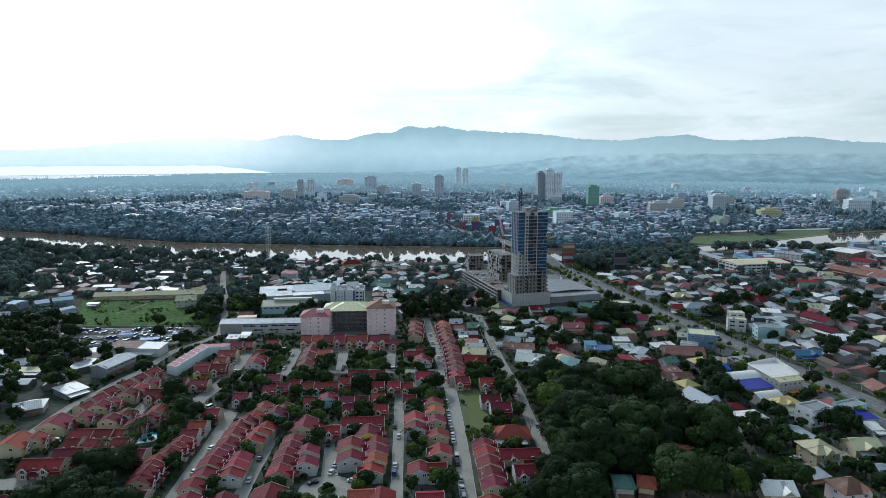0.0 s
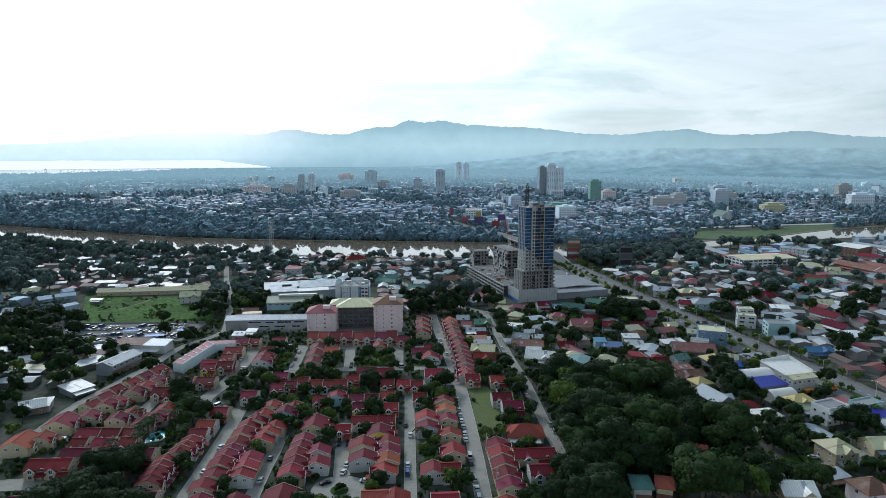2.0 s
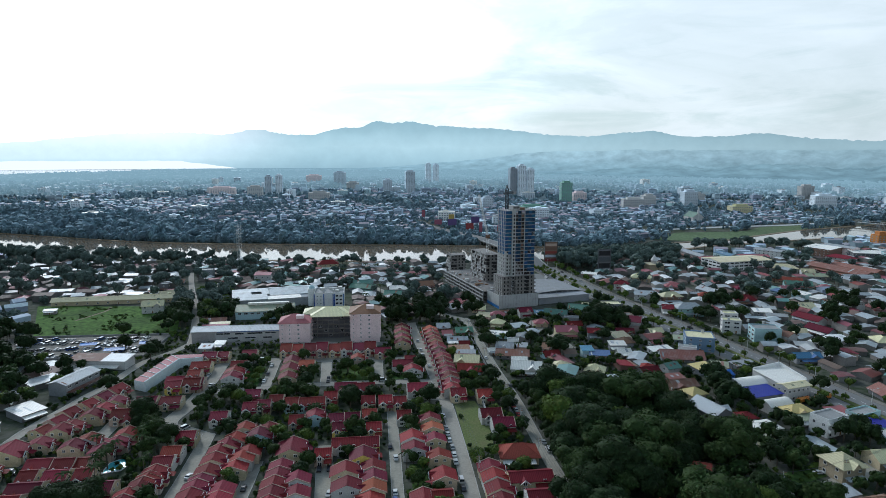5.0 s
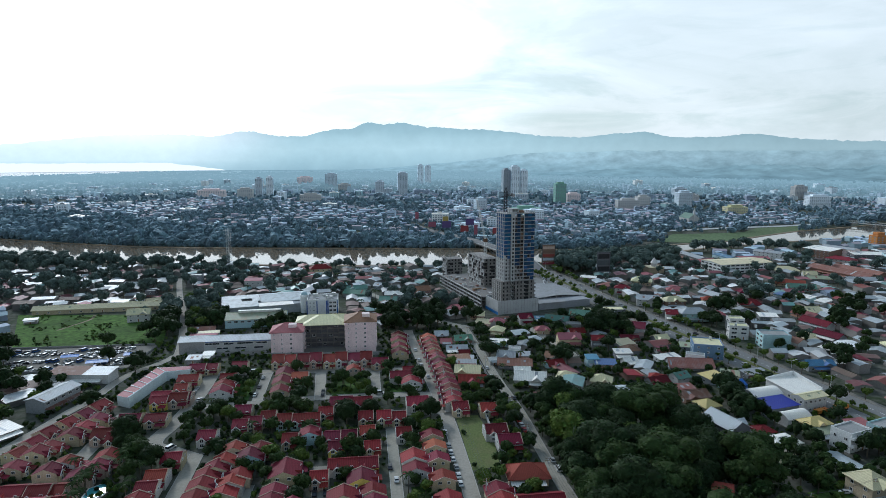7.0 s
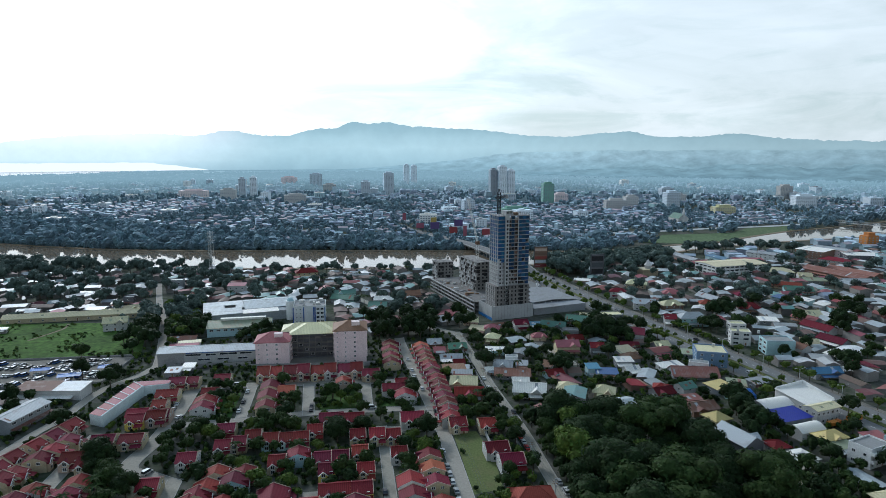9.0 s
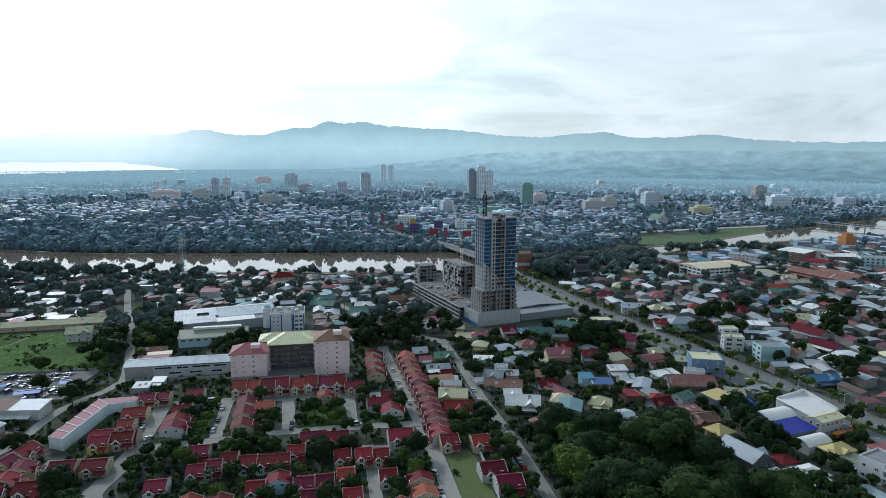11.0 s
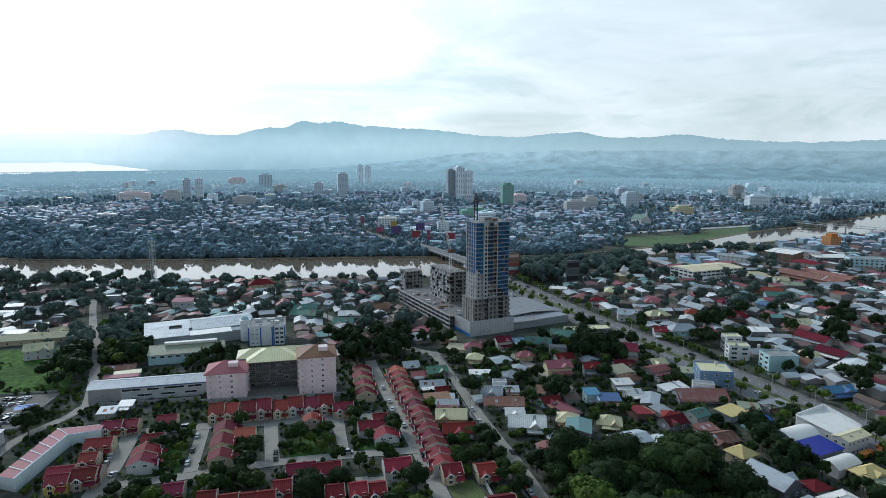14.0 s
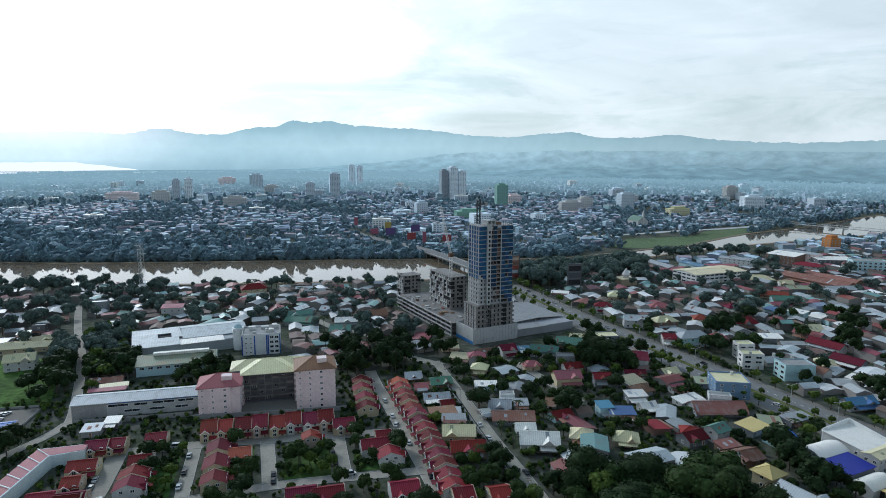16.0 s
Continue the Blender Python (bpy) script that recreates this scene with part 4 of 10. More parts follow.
def house(x, y, rot, w, d, e, kind, roof, wall, label="", name="house", r=None, windows=True, category="house", group="", grid=4.4, sides=None, slot_h=1.3, slot_w=1.4):
    """A free-standing building with pitched, hipped, single-pitch or flat roof and windows storey by storey."""
    h = thing(name, x, y, 0, rot, label, category, group)
    e = e - 1.0 if 3.4 < e < 5.5 else e * 0.88 if 5.5 <= e < 7.5 else e
    r = (min(w, d) * {"hip": 0.34, "gable": 0.27}.get(kind, 0.24) if r is None else r)
    pick = int(abs(x * 13.7 + y * 7.9)) % 7
    s = Shape()
    if kind == "gable":
        gable_walls(s, w, d, e, r)
    else:
        s.box(-w / 2, -d / 2, 0, w / 2, d / 2, e - 0.24 if kind == "hip" else e - 0.02)
    part("wall", s, wall, h)
    s = Shape()
    if kind == "gable":
        gable_roof(s, w + 1.2, d, e, r, 0.8)
    elif kind == "hip":
        hip_roof(s, w, d, e, r, 0.9)
    elif kind == "shed":
        q = [(-w / 2 - 0.5, -d / 2 - 0.6, e), (w / 2 + 0.5, -d / 2 - 0.6, e), (w / 2 + 0.5, d / 2 + 0.6, e + r * 0.6), (-w / 2 - 0.5, d / 2 + 0.6, e + r * 0.6)]
        s.slab(q, 0.15)
    else:
        s.box(-w / 2 + 0.25, -d / 2 + 0.25, e - 0.02, w / 2 - 0.25, d / 2 - 0.25, e + 0.05)
    part("roof", s, roof, h)
    roof_details(h, w, d, e, r, kind, pick, roof, wall)
    if kind == "shed":
        s = Shape()
        g = r * 0.6
        s.solid([(-w / 2, d / 2 - 0.2, e - 0.02), (w / 2, d / 2 - 0.2, e - 0.02), (w / 2, d / 2, e - 0.02), (-w / 2, d / 2, e - 0.02)],
                [(-w / 2, d / 2 - 0.2, e + g * 0.85), (w / 2, d / 2 - 0.2, e + g * 0.85), (w / 2, d / 2, e + g * 0.85), (-w / 2, d / 2, e + g * 0.85)])
        for sx in (-1, 1):
            q = [(sx * w / 2 - 0.1, -d / 2, e - 0.02), (sx * w / 2 + 0.1, -d / 2, e - 0.02), (sx * w / 2 + 0.1, d / 2, e - 0.02), (sx * w / 2 - 0.1, d / 2, e - 0.02)]
            s.solid(q, [(a, b, e + (0.02 if b < 0 else g * 0.85)) for a, b, c in q])
        part("upper_wall", s, wall, h)
    if e < 7 and pick < 5:
        s = Shape()
        u0, u1, out = -w / 2 + w * 0.08 * (pick % 3), w / 2 - w * 0.1 * (pick % 2), 2.2 + 0.4 * pick
        s.slab([(u0, -d / 2 - out, 2.2), (u1, -d / 2 - out, 2.2), (u1, -d / 2 - 0.02, 2.75), (u0, -d / 2 - 0.02, 2.75)], 0.1)
        part("lean_to", s, ("sheet_rust", "sheet_grey", roof, "sheet_white", "sheet_rust")[pick], h)
    if kind == "flat":
        s = Shape()
        for a in ((-w / 2, -d / 2, w / 2, -d / 2 + 0.25), (-w / 2, d / 2 - 0.25, w / 2, d / 2), (-w / 2, -d / 2 + 0.25, -w / 2 + 0.25, d / 2 - 0.25), (w / 2 - 0.25, -d / 2 + 0.25, w / 2, d / 2 - 0.25)):
            s.box(a[0], a[1], e - 0.02, a[2], a[3], e + 0.7)
        part("parapet", s, wall, h)
    if windows:
        sides = sides or ("SW" if x > -15 else "SE")
        storeys = max(1, int((e + 0.3) / 2.9))
        for side in sides:
            span = w if side in "SN" else d
            n = max(1, min(12, int((span - 1.0) / grid)))
            for i in range(n):
                u = (i + 0.5) * span / n - span / 2
                for k in range(storeys):
                    z = 1.55 + k * (e / storeys if storeys > 1 else 3)
                    if z + slot_h / 2 > e - 0.2:
                        continue
                    if side == "S" and k == 0 and i == n // 2:
                        put("door", door_mesh(), h, u, -d / 2, 0)
                        continue
                    px, py, q = {"S": (u, -d / 2, 0), "N": (u, d / 2, 180), "E": (w / 2, u, 90), "W": (-w / 2, u, -90)}[side]
                    put("window", window_mesh(slot_w, slot_h), h, px, py, z, q)
    take_box(x, y, rot, w + 1, d + 1)
    return h


ROW_LABELS = {
    "tile_maroon": "maroon-roofed two-storey terrace house with cream party walls",
    "tile_red": "red-roofed two-storey terrace house with cream party walls",
    "tile_orange": "orange-tiled two-storey terrace house with pale walls",
}
ROW_TEMPLATES = {}


def estate(x, y, rot, roof="m", wall="c", size=7.0, depth=9.0, front="g", tall=1.0):
    """One terrace house of the estate; alike houses share their meshes."""
    key = (roof, wall, size, depth, front, tall)
    rm = {"m": "tile_maroon", "r": "tile_red", "o": "tile_orange"}[roof]
    wm = {"c": "plaster_cream", "w": "plaster_white", "y": "plaster_yellow", "b": "plaster_aqua", "p": "trim_cream"}[wall]
    take_box(x, y, rot, size, depth)
    if key in ROW_TEMPLATES:
        return copy_thing(ROW_TEMPLATES[key], pose(x, y, 0, 0, 0, rot) @ Matrix.Diagonal((1, 1, 0.9 + 0.2 * ((x * 7.3 + y * 3.1) % 1), 1)))
    ROW_TEMPLATES[key] = row_house(x, y, rot, size, depth, 4.2 * tall, depth * 0.215, rm, wm, "gable" if front == "g" else "flat", 1, ROW_LABELS[rm], "house", "terrace houses of the estate")
    return ROW_TEMPLATES[key]


# ---------------- the estate, house by house ----------------
# the row along the western street
estate(-137.0, 348.2, 68, "m", "p", 9.0, 8.8, "g")
estate(-139.6, 338.7, 68, "m", "c", 7.0, 8.8, "g")
estate(-142.9, 329.8, 68, "r", "c", 7.0, 8.8, "g")
estate(-146.8, 320.1, 68, "m", "c", 7.0, 8.8, "g")
estate(-148.1, 311.4, 68, "m", "p", 7.0, 8.8, "g")
estate(-150.0, 302.6, 68, "m", "c", 7.0, 8.8, "g")
# townhouses before the pink block
estate(-59.5, 403.9, 0, "r", "c", 7.2, 12.5, "g", 1.22)
estate(-53.1, 403.5, 0, "r", "c", 7.2, 12.5, "g", 1.22)
estate(-45.1, 403.3, 0, "m", "p", 7.2, 12.5, "g", 1.22)
estate(-38.1, 403.5, 0, "m", "p", 7.2, 12.5, "g", 1.22)
estate(-30.5, 402.8, 0, "r", "c", 7.2, 12.5, "g", 1.22)
estate(-23.6, 403.6, 0, "m", "w", 7.2, 12.5, "g", 1.22)
estate(-16.1, 403.1, 0, "m", "w", 7.2, 12.5, "g", 1.22)
estate(-9.1, 402.6, 0, "m", "p", 7.2, 12.5, "g", 1.22)
estate(-1.5, 395.7, 0, "m", "c", 10.0, 9, "g")
# east side of street a
estate(31.4, 438.6, -90, "o", "c", 6.8, 9, "g")
estate(31.5, 431.0, -90, "r", "c", 6.8, 9, "g")
estate(31.4, 421.4, -90, "r", "c", 6.8, 9, "g")
estate(31.7, 413.7, -90, "m", "c", 6.8, 9, "g")
estate(31.8, 404.3, -90, "m", "c", 6.8, 9, "g")
estate(32.4, 396.6, -90, "m", "c", 6.8, 9, "g")
estate(32.8, 388.7, -90, "m", "c", 6.8, 9, "g")
estate(33.1, 380.6, -90, "r", "c", 6.8, 9, "g")
estate(33.2, 372.4, -90, "m", "p", 6.8, 9, "g")
estate(33.2, 364.2, -90, "m", "c", 6.8, 9, "g")
estate(33.2, 356.4, -90, "m", "c", 6.8, 9, "g")
estate(33.2, 348.1, -90, "m", "w", 6.8, 9, "g")
estate(32.9, 340.0, -90, "m", "c", 6.8, 9, "g")
estate(32.5, 332.0, -90, "r", "w", 6.8, 9, "g")
# west side of street a
estate(12.7, 445.7, 90, "m", "c", 7, 9, "g")
estate(11.7, 434.9, 90, "m", "c", 7, 9, "g")
estate(11.6, 422.3, 90, "r", "c", 7, 9, "g")
estate(10.9, 410.7, 90, "m", "c", 7, 9, "g")
# pair by street a
estate(10.2, 372.0, 0, "r", "w", 14.0, 9.0, "g")
estate(14.0, 379.4, 0, "r", "c", 7.0, 8.8, "g")
# pair by street a, gable
estate(14.0, 361.6, 90, "r", "w", 8.0, 9.5, "g")
estate(-16.5, 385.1, 90, "r", "p", 7.0, 7.0, "g")
# hip house
estate(14.9, 334.8, 0, "r", "w", 11.0, 10.0, "g")
# row north of street mid
estate(-21.8, 339.8, 0, "m", "c", 11.5, 9.0, "g")
estate(-12.4, 337.5, 0, "m", "c", 11.5, 9.0, "g")
# long hall of the estate
estate(-53.8, 383.3, 90, "m", "c", 10.0, 9.0, "f")
estate(-53.6, 369.4, 90, "m", "c", 10.0, 9.0, "f")
estate(-53.2, 357.2, 90, "m", "c", 8.0, 9.0, "f")
# north west houses
estate(-103.0, 397.9, 0, "m", "c", 9.0, 8.8, "g")
estate(-96.6, 399.1, 0, "m", "c", 9.0, 8.8, "g")
estate(-80.7, 400.7, 0, "m", "c", 9.0, 8.8, "g")
estate(-103.5, 380.6, 0, "r", "c", 11.0, 9.0, "g")
estate(-103.9, 368.3, 0, "r", "c", 7.0, 8.8, "g")
estate(-110.6, 358.0, 0, "r", "c", 10.0, 8.8, "g")
estate(-100.5, 355.5, 0, "m", "p", 10.0, 8.8, "g")
estate(-82.8, 380.3, 0, "m", "w", 9.0, 8.0, "g")
estate(-45.0, 377.0, 0, "o", "c", 9.0, 9.0, "g")
# north west gables
estate(-83.0, 368.4, 90, "r", "p", 7.0, 10.0, "g")
estate(-82.7, 359.8, 90, "m", "w", 8.0, 10.0, "g")
# row south of street mid
estate(-67.1, 335.1, 0, "m", "c", 8.0, 8.8, "g")
estate(-65.6, 319.1, 0, "m", "w", 7.0, 8.8, "g")
estate(-59.8, 321.9, 0, "m", "c", 7.0, 8.8, "g")
estate(-54.5, 326.6, 0, "m", "c", 7.0, 8.8, "g")
estate(-46.9, 322.8, 0, "m", "b", 7.0, 8.8, "g")
estate(-40.7, 322.4, 0, "m", "b", 7.0, 8.8, "g")
estate(-34.2, 322.0, 0, "m", "c", 7.0, 8.8, "g")
estate(-28.6, 328.4, 0, "r", "p", 7.0, 8.8, "g")
estate(-10.3, 320.6, 0, "m", "c", 7.0, 8.8, "g")
estate(-2.0, 320.1, 0, "r", "c", 7.0, 8.8, "g")
estate(4.8, 319.7, 0, "m", "c", 7.0, 8.8, "g")
estate(-77.6, 309.7, 0, "m", "w", 8.0, 8.8, "g")
estate(-24.6, 302.8, 0, "m", "c", 7.0, 8.8, "g")
estate(-17.4, 302.4, 0, "m", "c", 7.0, 8.8, "g")
estate(-9.7, 306.4, 0, "r", "c", 7.0, 8.8, "g")
estate(-22.7, 292.7, 0, "m", "y", 6.5, 8.0, "g")
estate(-42.2, 302.4, 0, "m", "c", 7.0, 8.8, "g")
estate(-7.8, 291.1, 0, "r", "c", 7.0, 8.0, "g")
estate(6.0, 302.4, 0, "m", "w", 7.0, 8.0, "g")
# white gable house
estate(-34.3, 305.8, 90, "m", "b", 8.0, 8.0, "g")
estate(-63.7, 294.7, 90, "r", "c", 7.0, 8.8, "g")
estate(-53.5, 294.1, 90, "m", "c", 7.0, 8.8, "g")
estate(-56.5, 287.6, 90, "m", "b", 8.0, 10.0, "g")
# west of street e
estate(-65.5, 284.2, 90, "r", "p", 7.0, 8.8, "g")
estate(-67.4, 279.3, 90, "m", "c", 7.0, 8.8, "g")
estate(-69.7, 274.6, 90, "m", "c", 7.0, 8.8, "g")
estate(-70.2, 267.1, 90, "m", "c", 7.0, 8.8, "g")
estate(-70.6, 258.9, 90, "m", "p", 7.0, 8.8, "g")
estate(-71.3, 251.2, 90, "m", "c", 7.0, 8.8, "g")
estate(-71.9, 246.3, 90, "m", "c", 7.0, 8.8, "g")
estate(-72.3, 240.2, 90, "r", "c", 7.0, 8.8, "g")
estate(-72.4, 233.1, 90, "m", "c", 7.0, 8.8, "g")
estate(-74.3, 225.3, 90, "m", "p", 7.0, 8.8, "g")
estate(-72.1, 213.3, 90, "m", "w", 7.0, 8.8, "g")
# east of street f back to back
estate(-58.1, 273.3, -90, "m", "c", 7.0, 8.8, "g")
estate(-59.8, 267.6, -90, "r", "w", 7.0, 8.8, "g")
estate(-61.1, 261.0, -90, "r", "c", 7.0, 8.8, "g")
estate(-62.4, 244.8, -90, "r", "c", 7.0, 8.8, "g")
estate(-62.4, 238.7, -90, "r", "c", 7.0, 8.8, "g")
estate(-62.4, 232.5, -90, "r", "w", 7.0, 8.8, "g")
estate(-60.6, 214.0, -90, "m", "w", 8.0, 8.8, "g")
# between d and e
estate(-41.1, 274.0, 90, "m", "c", 12.0, 11.0, "g")
estate(-43.4, 259.4, 90, "m", "c", 7.0, 8.8, "g")
estate(-43.7, 253.0, 90, "m", "c", 7.0, 8.8, "g")
estate(-44.2, 245.6, 90, "r", "p", 7.0, 8.8, "g")
estate(-44.0, 239.0, 90, "m", "c", 7.0, 8.8, "g")
estate(-44.3, 232.3, 90, "r", "c", 7.0, 8.8, "g")
estate(-44.8, 214.6, 90, "m", "c", 12.0, 12.0, "g")
# west of circle
estate(-36.1, 248.5, -90, "m", "w", 7.0, 8.8, "g")
estate(-35.5, 239.8, -90, "m", "w", 7.0, 8.8, "g")
# small house
estate(-28.1, 268.4, 0, "r", "p", 7.0, 7.0, "g")
estate(-19.4, 277.4, 0, "m", "w", 12.0, 8.0, "g")
estate(-9.7, 276.8, 0, "m", "y", 8.0, 9.0, "g")
# between c and d
estate(-12.3, 264.7, 90, "m", "y", 9.0, 10.0, "g")
estate(-18.7, 253.1, 90, "m", "c", 8.0, 11.0, "g")
estate(-17.8, 242.0, 90, "m", "w", 7.5, 11.0, "g")
# west of street c
estate(-8.5, 255.6, -90, "m", "w", 7.0, 8.8, "g")
estate(-8.2, 247.8, -90, "m", "c", 7.0, 8.8, "g")
estate(-8.5, 240.0, -90, "o", "c", 7.0, 8.8, "g")
estate(-9.5, 232.7, -90, "r", "w", 7.0, 8.8, "g")
estate(-5.4, 212.1, -90, "m", "c", 9.0, 10.0, "g")
# orange by circle
estate(-12.1, 214.6, 0, "o", "w", 10.0, 8.0, "g")
estate(12.1, 210.9, 0, "r", "w", 10.0, 9.0, "g")
estate(15.6, 232.2, 0, "m", "w", 8.0, 9.0, "g")
# east of street c
estate(8.3, 277.8, 90, "r", "w", 8.0, 9.5, "g")
estate(8.4, 268.6, 90, "m", "w", 7.0, 9.5, "g")
estate(9.1, 231.6, 90, "m", "w", 8.0, 9.0, "g")
# west of street a south
estate(17.5, 296.1, -90, "m", "c", 7.0, 8.8, "g")
estate(17.6, 287.0, -90, "o", "c", 7.0, 8.8, "g")
estate(17.5, 276.0, -90, "m", "c", 7.0, 8.8, "g")
estate(17.8, 261.7, -90, "r", "c", 7.0, 8.8, "g")
estate(17.8, 245.7, -90, "r", "c", 9.0, 8.8, "g")
# garden row between a and b
estate(36.3, 250.7, 90, "m", "c", 7.0, 8.8, "g")
estate(36.4, 242.6, 90, "r", "w", 7.0, 8.8, "g")
estate(36.4, 234.5, 90, "r", "c", 7.0, 8.8, "g")
estate(36.2, 226.8, 90, "m", "c", 7.0, 8.8, "g")
estate(36.2, 218.5, 90, "m", "c", 7.0, 8.8, "g")
estate(33.3, 206.8, 90, "r", "c", 7.0, 8.8, "g")
# houses by the lawn
estate(34.5, 326.3, 0, "r", "c", 8, 9, "g")
estate(47.6, 323.8, 0, "r", "c", 8, 9, "g")
estate(46.1, 300.0, 0, "m", "w", 10.0, 9, "g")
estate(49.3, 288.4, 0, "m", "w", 10.0, 9, "g")
estate(49.9, 242.3, 0, "m", "c", 17.0, 8.0, "g")
estate(50.1, 229.1, 0, "m", "w", 10.0, 8.0, "g")
# west gables
estate(-116.2, 331.5, 0, "m", "c", 10.0, 8.8, "g")
estate(-105.1, 331.7, 0, "m", "c", 10.0, 8.8, "g")
estate(-115.3, 311.5, 0, "m", "c", 7.0, 8.8, "g")
estate(-109.6, 351.9, 0, "r", "y", 8.0, 8.8, "g")
estate(-101.0, 353.3, 0, "m", "p", 9.0, 8.8, "g")
estate(-122.1, 316.5, 0, "m", "p", 9.0, 8.8, "g")
# west rows
estate(-135.4, 316.5, 90, "m", "c", 7.0, 8.8, "g")
estate(-133.0, 323.4, 90, "r", "c", 7.0, 8.8, "g")
estate(-131.4, 333.3, 90, "m", "c", 7.0, 8.8, "g")
estate(-141.9, 300.9, 90, "m", "c", 7.0, 8.8, "g")
estate(-139.7, 306.4, 90, "r", "c", 7.0, 8.8, "g")
estate(-145.1, 290.4, 90, "m", "c", 7.0, 8.8, "g")
estate(-153.2, 283.3, 90, "r", "c", 11.0, 12.0, "g")
estate(-153.2, 267.7, 90, "r", "c", 7.0, 8.8, "g")
estate(-160.0, 264.4, 90, "o", "c", 12.0, 12.0, "g")
estate(-130.1, 285.0, 90, "m", "c", 7.0, 8.8, "g")
estate(-126.5, 291.8, 90, "r", "w", 7.0, 8.8, "g")
estate(-117.3, 281.1, 90, "m", "p", 7.0, 8.8, "g")
estate(-114.0, 287.2, 90, "m", "p", 7.0, 8.8, "g")
estate(-112.6, 295.6, 90, "r", "c", 7.0, 8.8, "g")
# south west
estate(-135.5, 271.6, 0, "r", "p", 10.0, 8.8, "g")
estate(-126.7, 271.1, 0, "m", "p", 9.0, 8.8, "g")
estate(-120.9, 271.8, 0, "m", "p", 7.0, 8.8, "g")
estate(-135.1, 262.8, 0, "m", "c", 7.0, 8.8, "g")
estate(-124.9, 261.7, 0, "r", "c", 9.0, 8.8, "g")
estate(-115.5, 262.7, 0, "m", "c", 7.0, 8.8, "g")
estate(-131.4, 252.9, 0, "m", "c", 12.0, 10.0, "g")
estate(-106.2, 251.4, 0, "m", "c", 11.0, 8.8, "g")
estate(-140.7, 244.5, 0, "m", "c", 9.0, 8.8, "g")
estate(-132.8, 244.0, 0, "r", "c", 9.0, 8.8, "g")
estate(-133.1, 217.6, 0, "m", "p", 7.0, 8.8, "g")
estate(-92.6, 218.8, 0, "m", "p", 10.0, 8.8, "g")
# palm court row
estate(-94.3, 243.5, 90, "r", "c", 7.0, 8.8, "g")
estate(-94.1, 238.0, 90, "m", "c", 7.0, 8.8, "g")
estate(-94.5, 234.1, 90, "m", "p", 7.0, 8.8, "g")
estate(-94.5, 229.5, 90, "m", "c", 7.0, 8.8, "g")
estate(-91.3, 249.5, 90, "m", "p", 7.0, 8.8, "g")
estate(-90.6, 253.9, 90, "m", "w", 7.0, 8.8, "g")
estate(-89.9, 259.0, 90, "m", "c", 7.0, 8.8, "g")
# by street f
estate(-89.4, 269.3, 0, "m", "w", 8.0, 8.8, "g")
estate(-88.4, 276.9, 0, "r", "w", 8.0, 8.8, "g")
estate(-86.5, 290.6, 0, "r", "c", 8.0, 8.8, "g")

mat("hall_wall", (0.58, 0.66, 0.68), 0.8, spec=0.15, rnd=0.06, stain=(0.4, 0.44, 0.45), stained=0.5)
mat("hall_roof", (0.42, 0.45, 0.46), 0.5, spec=0.25, ribs=0.35, rnd=0.12, stain=(0.22, 0.22, 0.21), stained=0.7)
# ---------------- large buildings ----------------
def lattice(s, a, b, half, n, r=0.09):
    """A square lattice mast or jib between two points."""
    a, b = Vector(a), Vector(b)
    d = (b - a).normalized()
    u = d.orthogonal().normalized()
    w = d.cross(u)
    corner = [(u + w) * half, (u - w) * half, (-u - w) * half, (-u + w) * half]
    for c in corner:
        s.rod(a + c, b + c, r, 4)
    for i in range(n):
        p, q = a.lerp(b, i / n), a.lerp(b, (i + 1) / n)
        for k in range(4):
            s.rod(p + corner[k], q + corner[(k + 1) % 4], r * 0.7, 3)


# pink apartment block, two towers and an unfinished wing between them
def pink_tower(x, y, w, d, e, roof, label):
    t = thing("apartment_tower", x, y, 0, 0, label, "apartment block")
    s = Shape()
    s.box(-w / 2, -d / 2, 0, w / 2, d / 2, e - 0.25)
    s.box(-w * 0.28, -d / 2 - 0.9, 0, w * 0.28, -d / 2, e - 0.25)
    part("wall", s, "plaster_pink", t)
    s = Shape()
    hip_roof(s, w, d, e, 4.2, 0.9)
    part("roof", s, roof, t)
    s = Shape()
    s.box(w * 0.05, -d * 0.3, e + 1.6, w * 0.3, -d * 0.05, e + 4.0)
    part("stair_head", s, "plaster_pink", t)
    floors = int(e / 2.85)
    for k in range(floors):
        z = 1.7 + k * 2.85
        for u, ww in ((-w * 0.15, 0.8), (w * 0.14, 1.25)):
            put("window", window_mesh(ww, 1.2), t, u, -d / 2 - 0.9, z)
        put("window", window_mesh(0.8, 0.8), t, -w * 0.4, -d / 2, z)
        for sx, q in ((-1, -90), (1, 90)):
            for v in (-d * 0.28, d * 0.05, d * 0.32):
                put("window", window_mesh(1.25, 1.2), t, sx * w / 2, v, z, q)
        for sx in (-1, 1):
            s = Shape()
            s.box(sx * (w / 2 + 0.45) - 0.45, d * 0.12, z - 1.5, sx * (w / 2 + 0.45) + 0.45, d * 0.45, z - 0.4)
            part("balcony", s, "plaster_pink", t)
    take_box(x, y, 0, w + 3, d + 3)
    return t


